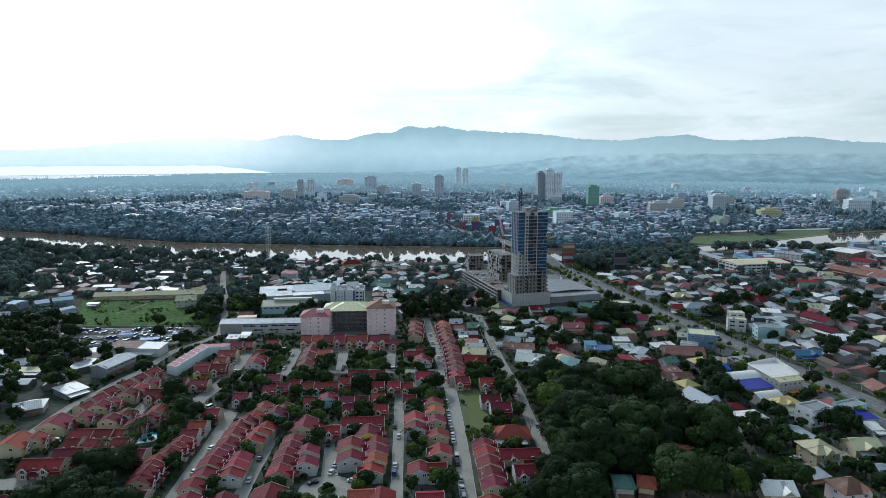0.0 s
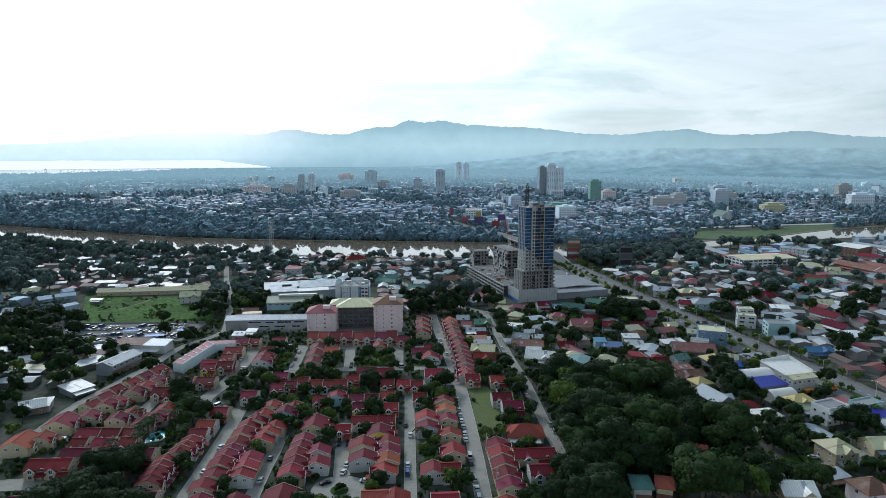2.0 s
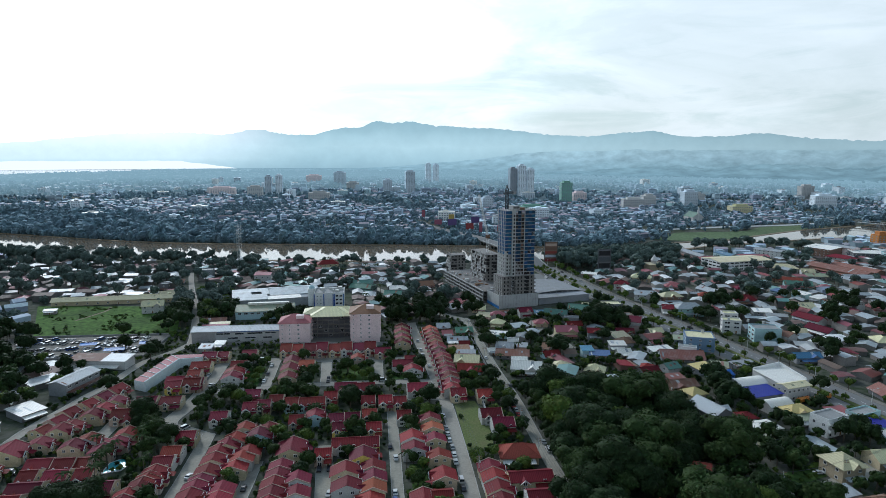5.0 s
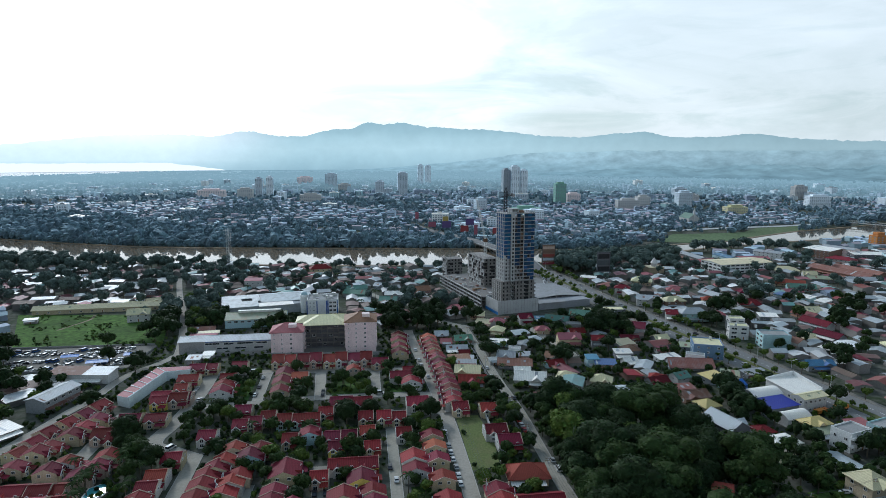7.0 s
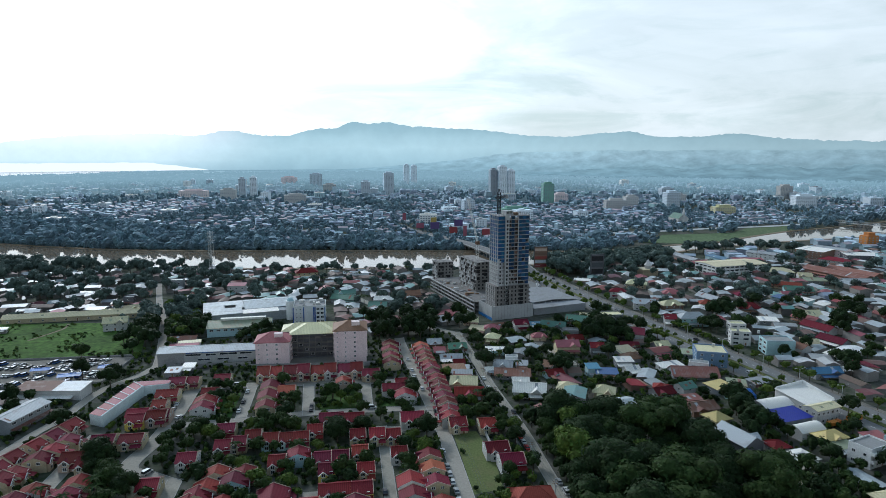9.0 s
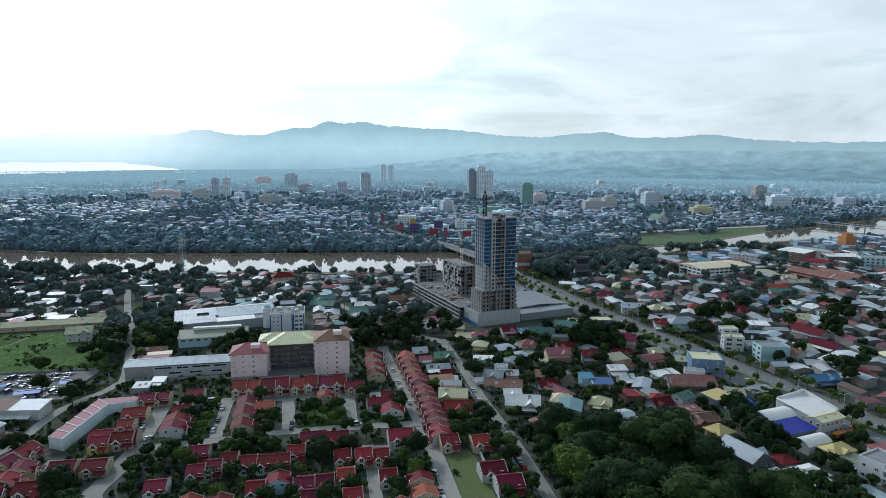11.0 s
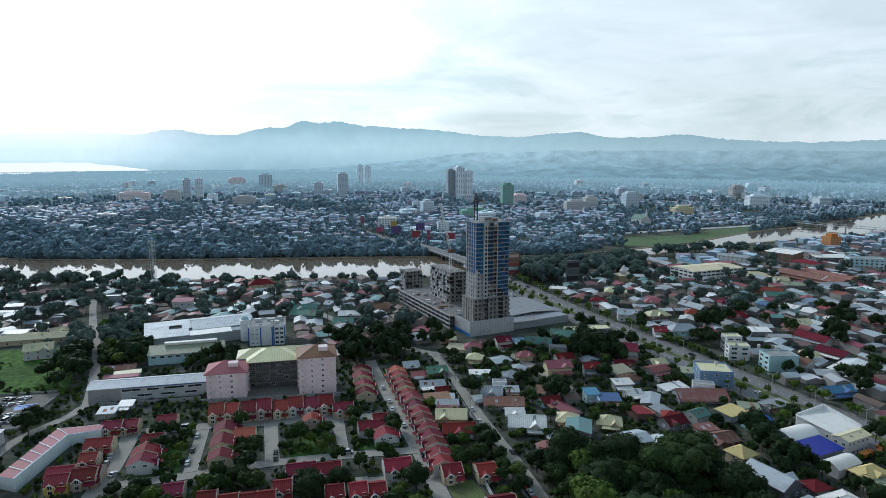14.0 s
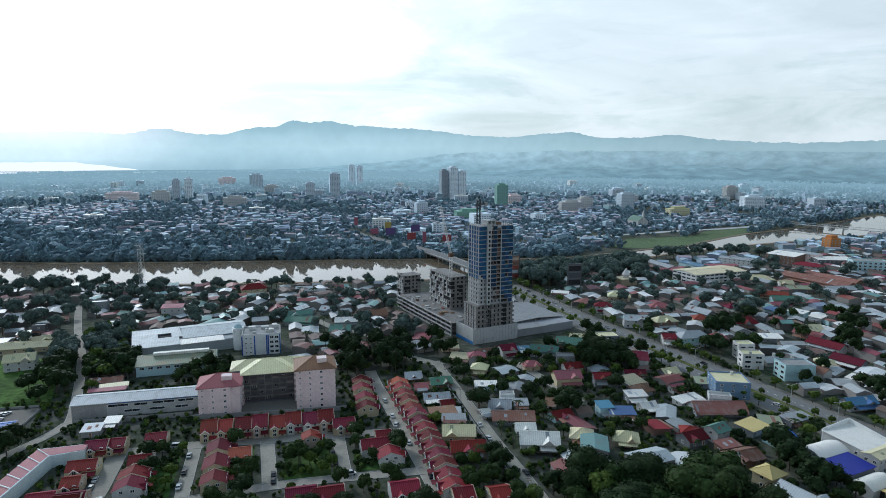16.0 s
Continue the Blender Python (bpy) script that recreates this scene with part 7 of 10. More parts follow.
house(33.9, 518.4, -14, 10.8, 8, 5, "gable", "tile_maroon", "plaster_grey", "grey single-storey house with pitched maroon roof")
house(36.1, 582.5, 12, 23.7, 11.2, 5, "gable", "tile_brown", "plaster_white", "white single-storey house with pitched brown roof")
house(-53.0, 686.9, 10, 20.9, 11.2, 7, "hip", "tile_red", "plaster_cream", "cream two-storey house with hipped red roof")
house(371.7, 732.0, -89, 80, 13, 6.6, "gable", "sheet_grey", "concrete_raw", "long raw concrete hall with a low grey sheet-metal roof", "warehouse", r=1.8)
house(369.0, 688.4, 10, 38, 16, 5.8, "gable", "tile_pink", "plaster_grey", "low grey hall with a faded red-brown roof", "warehouse", r=1.4)
house(406.5, 705.5, -86, 38, 9, 6.2, "shed", "sheet_blue", "plaster_aqua", "pale blue shed with a single-pitch blue metal roof", "warehouse")
house(433.2, 696.9, -10, 34, 14, 5.8, "gable", "tile_pink", "brickwork", "brick workshop with a wide faded brown roof", "warehouse", r=1.4)
house(468.2, 711.0, -56, 39, 13, 8.6, "gable", "sheet_grey", "trim_white", "white two-storey school wing with a low grey roof", "school_building", r=1.6)
house(540.0, 720.5, -70, 33, 24, 9.5, "shed", "sheet_white", "brickwork", "brick warehouse with a broad white single-pitch roof", "warehouse", r=3.0)
house(562.9, 719.8, -72, 39, 14, 11, "gable", "sheet_grey", "plaster_pink", "pink three-storey school building with a low grey roof", "school_building", r=1.6)
house(576.2, 690.4, -18, 39, 18, 7.8, "shed", "sheet_white", "concrete_dark", "dark open-sided hall under a broad white roof", "warehouse", r=2.0)
house(473.3, 608.8, -80, 67, 18, 5.6, "gable", "sheet_rust", "brickwork", "long brick market hall with a dark red pitched roof", "market_hall", r=3.2)
house(493.9, 611.0, -80, 52, 12, 6.4, "gable", "sheet_rust", "brickwork", "brick market hall with a dark red pitched roof", "market_hall", r=2.4)
house(424.9, 631.2, -20, 26.3, 17, 5.2, "hip", "sheet_cream", "plaster_white", "white church hall with a hipped cream metal roof", "hall", r=3.4)
house(436.5, 608.6, -22, 12, 10, 4.6, "gable", "sheet_cream", "plaster_white", "white outbuilding with a cream metal roof", "house")
house(526.8, 673.5, -63, 28, 14, 6.4, "hip", "tile_red", "plaster_white", "white two-storey house with a red hipped roof", "house", r=3.0)
house(435.1, 586.9, -20, 29.7, 12, 4.6, "gable", "sheet_moss", "plaster_grey", "grey hall with a mossy metal roof", "hall", r=2.0)
house(465.1, 575.4, -12, 27, 11, 5.0, "gable", "sheet_grey", "plaster_grey", "grey hall with a weathered metal roof", "hall", r=2.2)
house(387.0, 572.1, -30, 26.7, 8, 5.0, "gable", "tile_orange", "plaster_cream", "cream row house with an orange-red roof", "house")
house(384.0, 551.6, -23, 23, 10, 5.0, "gable", "sheet_green", "plaster_aqua", "pale blue house with a green metal roof", "house")
house(385.6, 652.8, 8, 64.4, 31, 10, "gable", "sheet_cream", "trim_white", "white three-storey school building with a low cream roof", "school_building", r=1.4, slot_w=4.6, slot_h=1.7, grid=5.3)
house(577.3, 647.8, -30, 33, 18, 13, "flat", "roof_slab", "plaster_aqua", "pale blue four-storey school building with a flat concrete roof", "school_building", slot_w=2.4, slot_h=1.9)
house(287.2, 534.2, -78, 22, 9, 5.0, "gable", "sheet_grey", "plaster_grey", "grey row house with a weathered metal roof", "house")
house(265.3, 554.6, -19, 15.6, 9, 4.6, "hip", "tile_pink", "plaster_white", "white house with a faded pink hipped roof", "house")
house(252.3, 595.4, -28, 17.5, 11.2, 5, "hip", "sheet_cream", "plaster_cream", "cream single-storey house with hipped cream sheet-metal roof")
house(218.1, 560.5, -28, 12.6, 8, 6.5, "hip", "tile_maroon", "plaster_white", "white two-storey house with hipped maroon roof")
house(220.8, 518.0, -23, 16.4, 9.6, 7, "gable", "sheet_grey", "plaster_white", "white two-storey house with pitched grey sheet-metal roof")
house(239.6, 510.6, -2, 16.4, 9.6, 6.5, "hip", "sheet_cream", "brickwork", "brick two-storey house with hipped cream sheet-metal roof")
house(209.7, 621.7, -28, 14.8, 6.4, 4, "shed", "sheet_white", "concrete_raw", "raw concrete single-storey house with single-pitch white sheet-metal roof")
house(-103.7, 424.8, -4, 6.0, 5.6, 3, "shed", "sheet_white", "concrete_raw", "raw concrete single-storey house with single-pitch white sheet-metal roof")
house(-110.3, 417.9, -3, 7.4, 6.4, 3, "shed", "sheet_grey", "concrete_raw", "raw concrete single-storey house with single-pitch grey sheet-metal roof")
house(47.3, 418.2, -4, 12.7, 8, 3.5, "gable", "sheet_grey", "concrete_raw", "raw concrete single-storey house with pitched grey sheet-metal roof")
house(45.8, 399.3, -0, 12.4, 8, 3.5, "shed", "sheet_rust", "brickwork", "brick single-storey house with single-pitch rusty sheet-metal roof")
house(54.6, 439.4, 2, 11.3, 8, 3.5, "gable", "sheet_green", "brickwork", "brick single-storey house with pitched green sheet-metal roof")
house(42.5, 434.2, 0, 6.7, 7.2, 3.5, "gable", "tile_pink", "plaster_grey", "grey single-storey house with pitched faded pink-red roof")
house(41.8, 451.4, -1, 8.7, 7.2, 3.5, "gable", "sheet_grey", "brickwork", "brick single-storey house with pitched grey sheet-metal roof")
house(-260.6, 474.9, 7, 15.5, 9.6, 3.5, "gable", "sheet_grey", "concrete_raw", "raw concrete single-storey house with pitched grey sheet-metal roof")
house(-297.1, 490.0, 12, 10.6, 9.6, 3.5, "gable", "sheet_grey", "brickwork", "brick single-storey house with pitched grey sheet-metal roof")
house(-257.0, 443.9, 7, 12.6, 7.2, 3, "gable", "sheet_rust", "brickwork", "brick single-storey house with pitched rusty sheet-metal roof")
house(-244.4, 425.3, 11, 8.5, 6.4, 3, "gable", "tile_red", "concrete_raw", "raw concrete single-storey house with pitched red roof")
house(-254.6, 423.3, 13, 7.4, 6.4, 3, "shed", "sheet_rust", "concrete_raw", "raw concrete single-storey house with single-pitch rusty sheet-metal roof")
house(-224.6, 375.1, 17, 15.1, 7.2, 3.5, "shed", "sheet_white", "concrete_raw", "raw concrete single-storey house with single-pitch white sheet-metal roof")
house(-175.4, 307.4, 13, 8.1, 8, 3.2, "shed", "sheet_white", "concrete_raw", "raw concrete single-storey house with single-pitch white sheet-metal roof")
house(-321.1, 558.8, 14, 13.1, 9.6, 4, "gable", "sheet_cream", "brickwork", "brick single-storey house with pitched cream sheet-metal roof")
house(-250.4, 522.2, 8, 8.5, 4, 3, "shed", "sheet_white", "concrete_raw", "raw concrete single-storey house with single-pitch white sheet-metal roof")
house(-331.0, 544.2, 17, 10.1, 9.6, 3.5, "gable", "sheet_moss", "brickwork", "brick single-storey house with pitched mossy sheet-metal roof")

# ---------------- the town between, house by house ----------------
ROOFS = ["sheet_rust", "sheet_rust", "sheet_rust", "sheet_grey", "sheet_grey", "sheet_white", "sheet_white", "sheet_moss", "tile_maroon", "tile_maroon", "tile_maroon", "tile_red", "sheet_green", "sheet_cream", "tile_pink", "sheet_blue", "roof_slab", "sheet_cream"]
WALLS = ["plaster_white", "trim_cream", "trim_cream", "plaster_grey", "plaster_grey", "plaster_aqua", "brickwork", "brickwork", "concrete_raw", "concrete_dark"]
ROOF_WORDS = {"sheet_rust": "rusty metal", "sheet_grey": "grey metal", "sheet_white": "white metal", "tile_maroon": "maroon", "tile_red": "red", "sheet_green": "green metal", "sheet_cream": "cream metal", "tile_pink": "faded red", "sheet_blue": "blue metal", "sheet_moss": "mossy metal", "roof_slab": "flat concrete"}
WALL_WORDS = {"plaster_white": "white", "plaster_cream": "cream", "plaster_grey": "grey", "plaster_aqua": "pale blue", "brickwork": "brick", "concrete_raw": "bare concrete", "trim_cream": "tan", "concrete_dark": "dark grey"}


def town(zone, count, seed, tilt, small=6.5, large=13.0, tries=30, sides="S"):
    """Scatters plain houses over free ground of a zone."""
    rng = random.Random(seed)
    xs, ys = [p[0] for p in zone], [p[1] for p in zone]
    made = 0
    for _ in range(count * tries):
        if made >= count:
            break
        x, y = rng.uniform(min(xs), max(xs)), rng.uniform(min(ys), max(ys))
        w, d = rng.uniform(small, large), rng.uniform(small, large * 0.85)
        if not inside(x, y, zone) or not free(x, y, min(w, d) * 0.5) or not free(x + w * 0.3, y, min(w, d) * 0.42) or not free(x - w * 0.3, y, min(w, d) * 0.42):
            continue
        roof, wall = rng.choice(ROOFS), rng.choice(WALLS)
        kind = "flat" if roof == "roof_slab" else rng.choice(["gable", "gable", "shed", "hip"])
        e = rng.choice([2.5, 2.6, 2.8, 2.9, 3.0, 3.2, 5.2]) + (1.8 if kind == "flat" else 0)
        house(x, y, tilt + rng.choice([0, 90]) + rng.uniform(-7, 7), w, d, e, kind, roof, wall, f"{WALL_WORDS[wall]} town house with {ROOF_WORDS[roof]} roof", sides=sides, grid=6.5)
        made += 1


town([(66, 355), (185, 330), (190, 400), (178, 470), (110, 490), (66, 470)], 7, 1, 5)
town([(240, 200), (330, 230), (420, 330), (470, 430), (330, 560), (215, 560), (222, 420)], 22, 3, -8)
# ---------------- the town across the river ----------------
def river_y(x):
    return float(np.interp(x, [p[0] for p in RIVER], [p[1] for p in RIVER]))


def sector(rng, r0, r1, a0, a1):
    a, r = radians(rng.uniform(a0, a1)), math.sqrt(rng.uniform(r0 * r0, r1 * r1))
    return r * math.sin(a), r * math.cos(a)


def on_land(x, y):
    k = [i for i in range(len(shore) - 1) if shore[i][0] <= x <= shore[i + 1][0]]
    return not k or y < float(np.interp(x, [p[0] for p in shore], [p[1] for p in shore])) - 20


def small_house(s, x, y, w, d, e, r, rot, roof_slot):
    c, q = math.cos(rot), math.sin(rot)
    T = lambda u, v, z: (x + c * u - q * v, y + q * u + c * v, z)
    W, D = w / 2, d / 2
    p = [T(-W, -D, 0), T(W, -D, 0), T(W, D, 0), T(-W, D, 0), T(-W, -D, e), T(W, -D, e), T(W, D, e), T(-W, D, e), T(-W, 0, e + r), T(W, 0, e + r)]
    k = len(s.v)
    s.v += p
    for f, m in (((0, 1, 5, 4), 0), ((1, 2, 6, 9, 5), 0), ((2, 3, 7, 6), 0), ((3, 0, 4, 8, 7), 0)):
        s.f.append(tuple(k + i for i in f))
        s.m.append(m)
    k = len(s.v)
    s.v += [T(-W - 0.4, -D - 0.4, e - 0.1), T(W + 0.4, -D - 0.4, e - 0.1), T(W + 0.4, 0, e + r + 0.05), T(-W - 0.4, 0, e + r + 0.05), T(W + 0.4, D + 0.4, e - 0.1), T(-W - 0.4, D + 0.4, e - 0.1)]
    s.f += [(k, k + 1, k + 2, k + 3), (k + 3, k + 2, k + 4, k + 5)]
    s.m += [roof_slot, roof_slot]


# quarters between the river and the estate, past counting
mat("mass_wall", (0.19, 0.18, 0.165), 0.85, rnd=0.5, hue=0.03, island=True)
NEAR_ROOFS = ["mass_wall", "mass_rust", "mass_grey", "mass_white", "mass_red", "mass_green"]
for k, c, rough in (("mass_rust", (0.125, 0.078, 0.062), 0.7), ("mass_grey", (0.30, 0.33, 0.34), 0.5), ("mass_white", (0.58, 0.585, 0.57), 0.5), ("mass_red", (0.19, 0.042, 0.045), 0.6), ("mass_green", (0.14, 0.27, 0.25), 0.5)):
    mat(k, c, rough, rnd=0.35, hue=0.02, island=True, stain=(0.14, 0.1, 0.08), stained=0.5)
rng = random.Random(77)
s = Shape()
for zone, count, tilt in (
    ([(-215, 640), (-128, 620), (-128, 740), (-215, 765)], 26, 8),
    ([(240, 200), (330, 230), (420, 330), (470, 430), (330, 560), (215, 560), (222, 420)], 46, -8),
    ([(66, 330), (185, 330), (190, 400), (178, 470), (110, 490), (66, 470)], 5, 5),
    ([(150, 215), (222, 215), (212, 330), (160, 330)], 1, -5),
    ([(470, 430), (620, 560), (700, 760), (560, 740), (480, 640), (400, 500)], 60, -8),
    ([(205, 560), (330, 560), (440, 460), (560, 600), (520, 700), (230, 690)], 35, -5),
    ([(-20, 480), (60, 490), (75, 560), (70, 690), (-10, 710), (-20, 560)], 50, 8),
    ([(-130, 590), (-10, 580), (-10, 700), (-130, 725)], 55, 8),
    ([(-330, 560), (-160, 560), (-200, 720), (-420, 760)], 34, 5),
    ([(-330, 330), (-165, 320), (-165, 405), (-235, 410), (-260, 450), (-400, 480)], 14, 10),
    ([(-260, 215), (-165, 215), (-165, 320), (-300, 330)], 6, 5),
):
    xs, ys = [p[0] for p in zone], [p[1] for p in zone]
    made = 0
    for _ in range(count * 40):
        if made >= count * 3.6:
            break
        x, y, w, d = rng.uniform(min(xs), max(xs)), rng.uniform(min(ys), max(ys)), rng.uniform(7, 18), rng.uniform(6.5, 13)
        if inside(x, y, zone) and free(x, y, d * 0.5) and free(x - w * 0.3, y, d * 0.4) and free(x + w * 0.3, y, d * 0.4):
            small_house(s, x, y, w, d, rng.choice([2.4, 2.6, 2.8, 3.2, 4.6, 5.4]), rng.uniform(0.5, 1.7), radians(tilt + rng.choice([0, 90, 90, 45]) + rng.uniform(-14, 14)), rng.choice([1, 1, 1, 2, 2, 2, 2, 3, 3, 4, 4, 5]))
            take_box(x, y, tilt, w * 0.9, d * 0.9)
            made += 1
single("riverside_houses", s, NEAR_ROOFS, "crowded small houses with rusty, grey and red roofs", "houses", "stuff")

rng = random.Random(21)
# paler glass and blue sheen on distant blocks stand in for haze
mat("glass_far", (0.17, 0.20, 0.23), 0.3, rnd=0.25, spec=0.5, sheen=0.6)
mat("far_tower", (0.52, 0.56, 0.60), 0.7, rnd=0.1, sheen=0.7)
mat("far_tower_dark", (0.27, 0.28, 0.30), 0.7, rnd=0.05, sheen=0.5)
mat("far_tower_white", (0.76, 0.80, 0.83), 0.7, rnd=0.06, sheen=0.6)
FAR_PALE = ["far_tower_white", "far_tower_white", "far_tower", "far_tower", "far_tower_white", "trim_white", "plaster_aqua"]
far_blocks = 0
while far_blocks < 60:
    x, y = sector(rng, 950, 2600, -26, 44)
    if y < river_y(x) + 90 or not on_land(x, y) or not free(x, y, 14):
        continue
    w, d, e = rng.uniform(14, 34), rng.uniform(12, 24), rng.choice([7, 9, 10, 12, 14, 18, 22])
    h = thing("town_block", x, y, 0, rng.uniform(-15, 15), "pale flat-roofed block of the far town", "building", "blocks of the far town")
    s = Shape()
    s.box(-w / 2, -d / 2, 0, w / 2, d / 2, e)
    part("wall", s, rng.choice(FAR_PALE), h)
    s = Shape()
    for k in range(int(e / 3.2)):
        for i in range(int(w / 4.5)):
            u = -w / 2 + 1.6 + i * 4.5
            s.box(u, -d / 2 - 0.05, 1.0 + k * 3.2, u + 2.6, -d / 2 + 0.02, 2.5 + k * 3.2)
    part("glazing", s, "glass_far", h, kind="stuff")
    s = Shape()
    s.box(-w / 2 - 0.3, -d / 2 - 0.3, e, w / 2 + 0.3, d / 2 + 0.3, e + 0.5)
    s.box(-w * 0.2, -d * 0.2, e + 0.5, w * 0.1, d * 0.15, e + 2.8)
    part("roof", s, rng.choice(["far_tower_white", "far_tower", "sheet_white", "sheet_grey"]), h)
    take(x, y, max(w, d) * 0.5)
    far_blocks += 1


def high_rise(x, y, rot, w, d, e, wall, label, tops=1, floors=None):
    h = thing("high_rise", x, y, 0, rot, label, "tower block")
    floors = floors or int(e / 3.2)
    s = Shape()
    s.box(-w / 2, -d / 2, 0, w / 2, d / 2, e)
    part("wall", s, wall, h)
    n = max(2, int(w / 4.5))
    for i in range(n):
        s = Shape()
        for k in range(1, floors):
            u = -w / 2 + (i + 0.5) * w / n
            s.box(u - 1.1, -d / 2 - 0.06, k * e / floors + 0.8, u + 1.1, -d / 2 + 0.02, k * e / floors + 2.2)
        part("window_column", s, "glass_far", h, kind="stuff")
    m = max(2, int(d / 5))
    for i in range(m):
        s = Shape()
        for k in range(1, floors):
            v = -d / 2 + (i + 0.5) * d / m
            s.box(-w / 2 - 0.06, v - 1.1, k * e / floors + 0.8, -w / 2 + 0.02, v + 1.1, k * e / floors + 2.2)
        part("window_column", s, "glass_far", h, kind="stuff")
    s = Shape()
    s.box(-w / 2, -d / 2, e, w / 2, d / 2, e + 1.0)
    s.box(-w * 0.3, -d * 0.3, e + 1, w * 0.3, d * 0.3, e + 5 * tops)
    part("roof_head", s, wall, h)
    take(x, y, max(w, d) * 0.6)
    return h


for x, y, rot, w, d, e, wall, label in (
        (388, 1735, 5, 18, 20, 76, "far_tower_dark", "dark grey high-rise of a far tower cluster"), (411, 1728, 5, 22, 22, 84, "far_tower_white", "white high-rise of a far tower cluster"),
        (436, 1730, 5, 20, 20, 74, "far_tower_white", "white high-rise of a far tower cluster"), (465, 1495, -4, 26, 24, 49, "plaster_green", "green-netted high-rise in the far town"),
        (-292, 1850, 0, 18, 18, 50, "far_tower", "grey slab of twin far high-rises"), (-262, 1848, 0, 18, 18, 53, "far_tower_white", "pale slab of twin far high-rises"),
        (112, 1878, 4, 28, 24, 63, "far_tower", "grey rounded far high-rise"), (225, 2495, 0, 22, 20, 73, "far_tower_white", "pale high-rise far in the haze"),
        (254, 2493, 0, 22, 20, 70, "far_tower_white", "pale high-rise far in the haze"), (46, 1885, 0, 26, 20, 38, "far_tower", "grey mid-rise in the far town"),
        (-228, 2585, 0, 60, 30, 24, "plaster_pink", "broad pink building in the far town"), (-115, 2364, 0, 44, 24, 44, "far_tower", "broad grey slab in the far town"),
        (325, 1286, 0, 56, 24, 11, "plaster_green", "low teal building in the far town"), (-134, 1631, 0, 52, 22, 18, "plaster_white", "white stepped building in the far town"),
        (-315, 1766, 0, 40, 20, 25, "plaster_white", "white mid-rise in the far town"), (-424, 1865, 0, 74, 26, 17, "plaster_pink", "long reddish building in the far town"),
        (247, 1371, 8, 24, 20, 22, "far_tower", "beige block beside the bridge road"), (577, 1361, -5, 48, 20, 19, "plaster_white", "white block with many windows"),
        (716, 1374, 0, 32, 22, 34, "far_tower", "grey mid-rise in the far town"), (755, 1236, 0, 44, 20, 13, "sheet_cream", "low cream building in the far town"),
        (1022, 1339, -6, 50, 22, 26, "far_tower_white", "pale hotel block in the far town"), (1175, 1603, 0, 36, 20, 33, "plaster_white", "white mid-rise in the far town"),
        (684, 796, 0, 17, 14, 13, "plaster_orange", "orange block beside the river"), (640, 1420, 0, 30, 20, 22, "plaster_white", "white mid-rise in the far town"),
        (520, 1560, 0, 34, 22, 20, "plaster_pink", "pinkish block in the far town"), (-60, 2050, 0, 40, 20, 22, "plaster_white", "white block in the far town"),
        (800, 1500, 0, 40, 22, 20, "plaster_white", "white block in the far town"), (880, 1700, 0, 36, 22, 24, "far_tower", "grey block in the far town")):
    high_rise(x, y, rot, w, d, e, wall, label)

# church with a steep white front, and hoardings at the bridge head
h = thing("church", 575, 1080, 0, 0, "white church with a steep gabled front", "church")
s = Shape()
gable_walls(s, 34, 20, 9, 8)
part("wall", s, "plaster_white", h).matrix_basis = pose(0, 12, 0, 0, 0, 90)
s = Shape()
gable_roof(s, 35, 20, 9, 8)
part("roof", s, "sheet_green", h).matrix_basis = pose(0, 12, 0, 0, 0, 90)
s = Shape()
s.solid([(-2, -6, 0), (2, -6, 0), (2, -2, 0), (-2, -2, 0)], [(-1.4, -5.4, 20), (1.4, -5.4, 20), (1.4, -2.6, 20), (-1.4, -2.6, 20)])
s.solid([(-1.6, -5.6, 20), (1.6, -5.6, 20), (1.6, -2.4, 20), (-1.6, -2.4, 20)], [(-0.1, -4.1, 28), (0.1, -4.1, 28), (0.1, -3.9, 28), (-0.1, -3.9, 28)])
part("steeple", s, "plaster_white", h)
mat("board_pink", (0.30, 0.09, 0.13), 0.6)
mat("board_red", (0.25, 0.04, 0.04), 0.6)
mat("board_yellow", (0.34, 0.24, 0.06), 0.6)
mat("board_violet", (0.10, 0.06, 0.18), 0.6)
for x, y, w, hh, z, m, col in ((150, 905, 5, 14, 9, "board_pink", "pink"), (138, 930, 12, 9, 10, "board_red", "red"), (196, 830, 14, 8, 9, "board_yellow", "yellow"), (180, 905, 12, 8, 10, "board_red", "red"), (120, 990, 14, 10, 9, "board_violet", "violet"), (100, 1010, 12, 8, 8, "board_pink", "pink"), (160, 1010, 14, 10, 10, "board_violet", "violet"), (86, 1120, 6, 12, 9, "board_pink", "pink"), (128, 1060, 10, 10, 9, "board_yellow", "yellow")):
    h = thing("billboard", x, y, 0, 10, f"large {col} roadside billboard on steel posts", "billboard")
    s = Shape()
    s.box(-w / 2, -0.3, z, w / 2, 0.3, z + hh)
    part("panel", s, m, h)
    for u in (-w * 0.3, w * 0.3):
        s = Shape()
        s.rod((u, 0.2, 0), (u, 0.2, z + 1), 0.35, 8)
        part("post", s, "steel_dark", h)
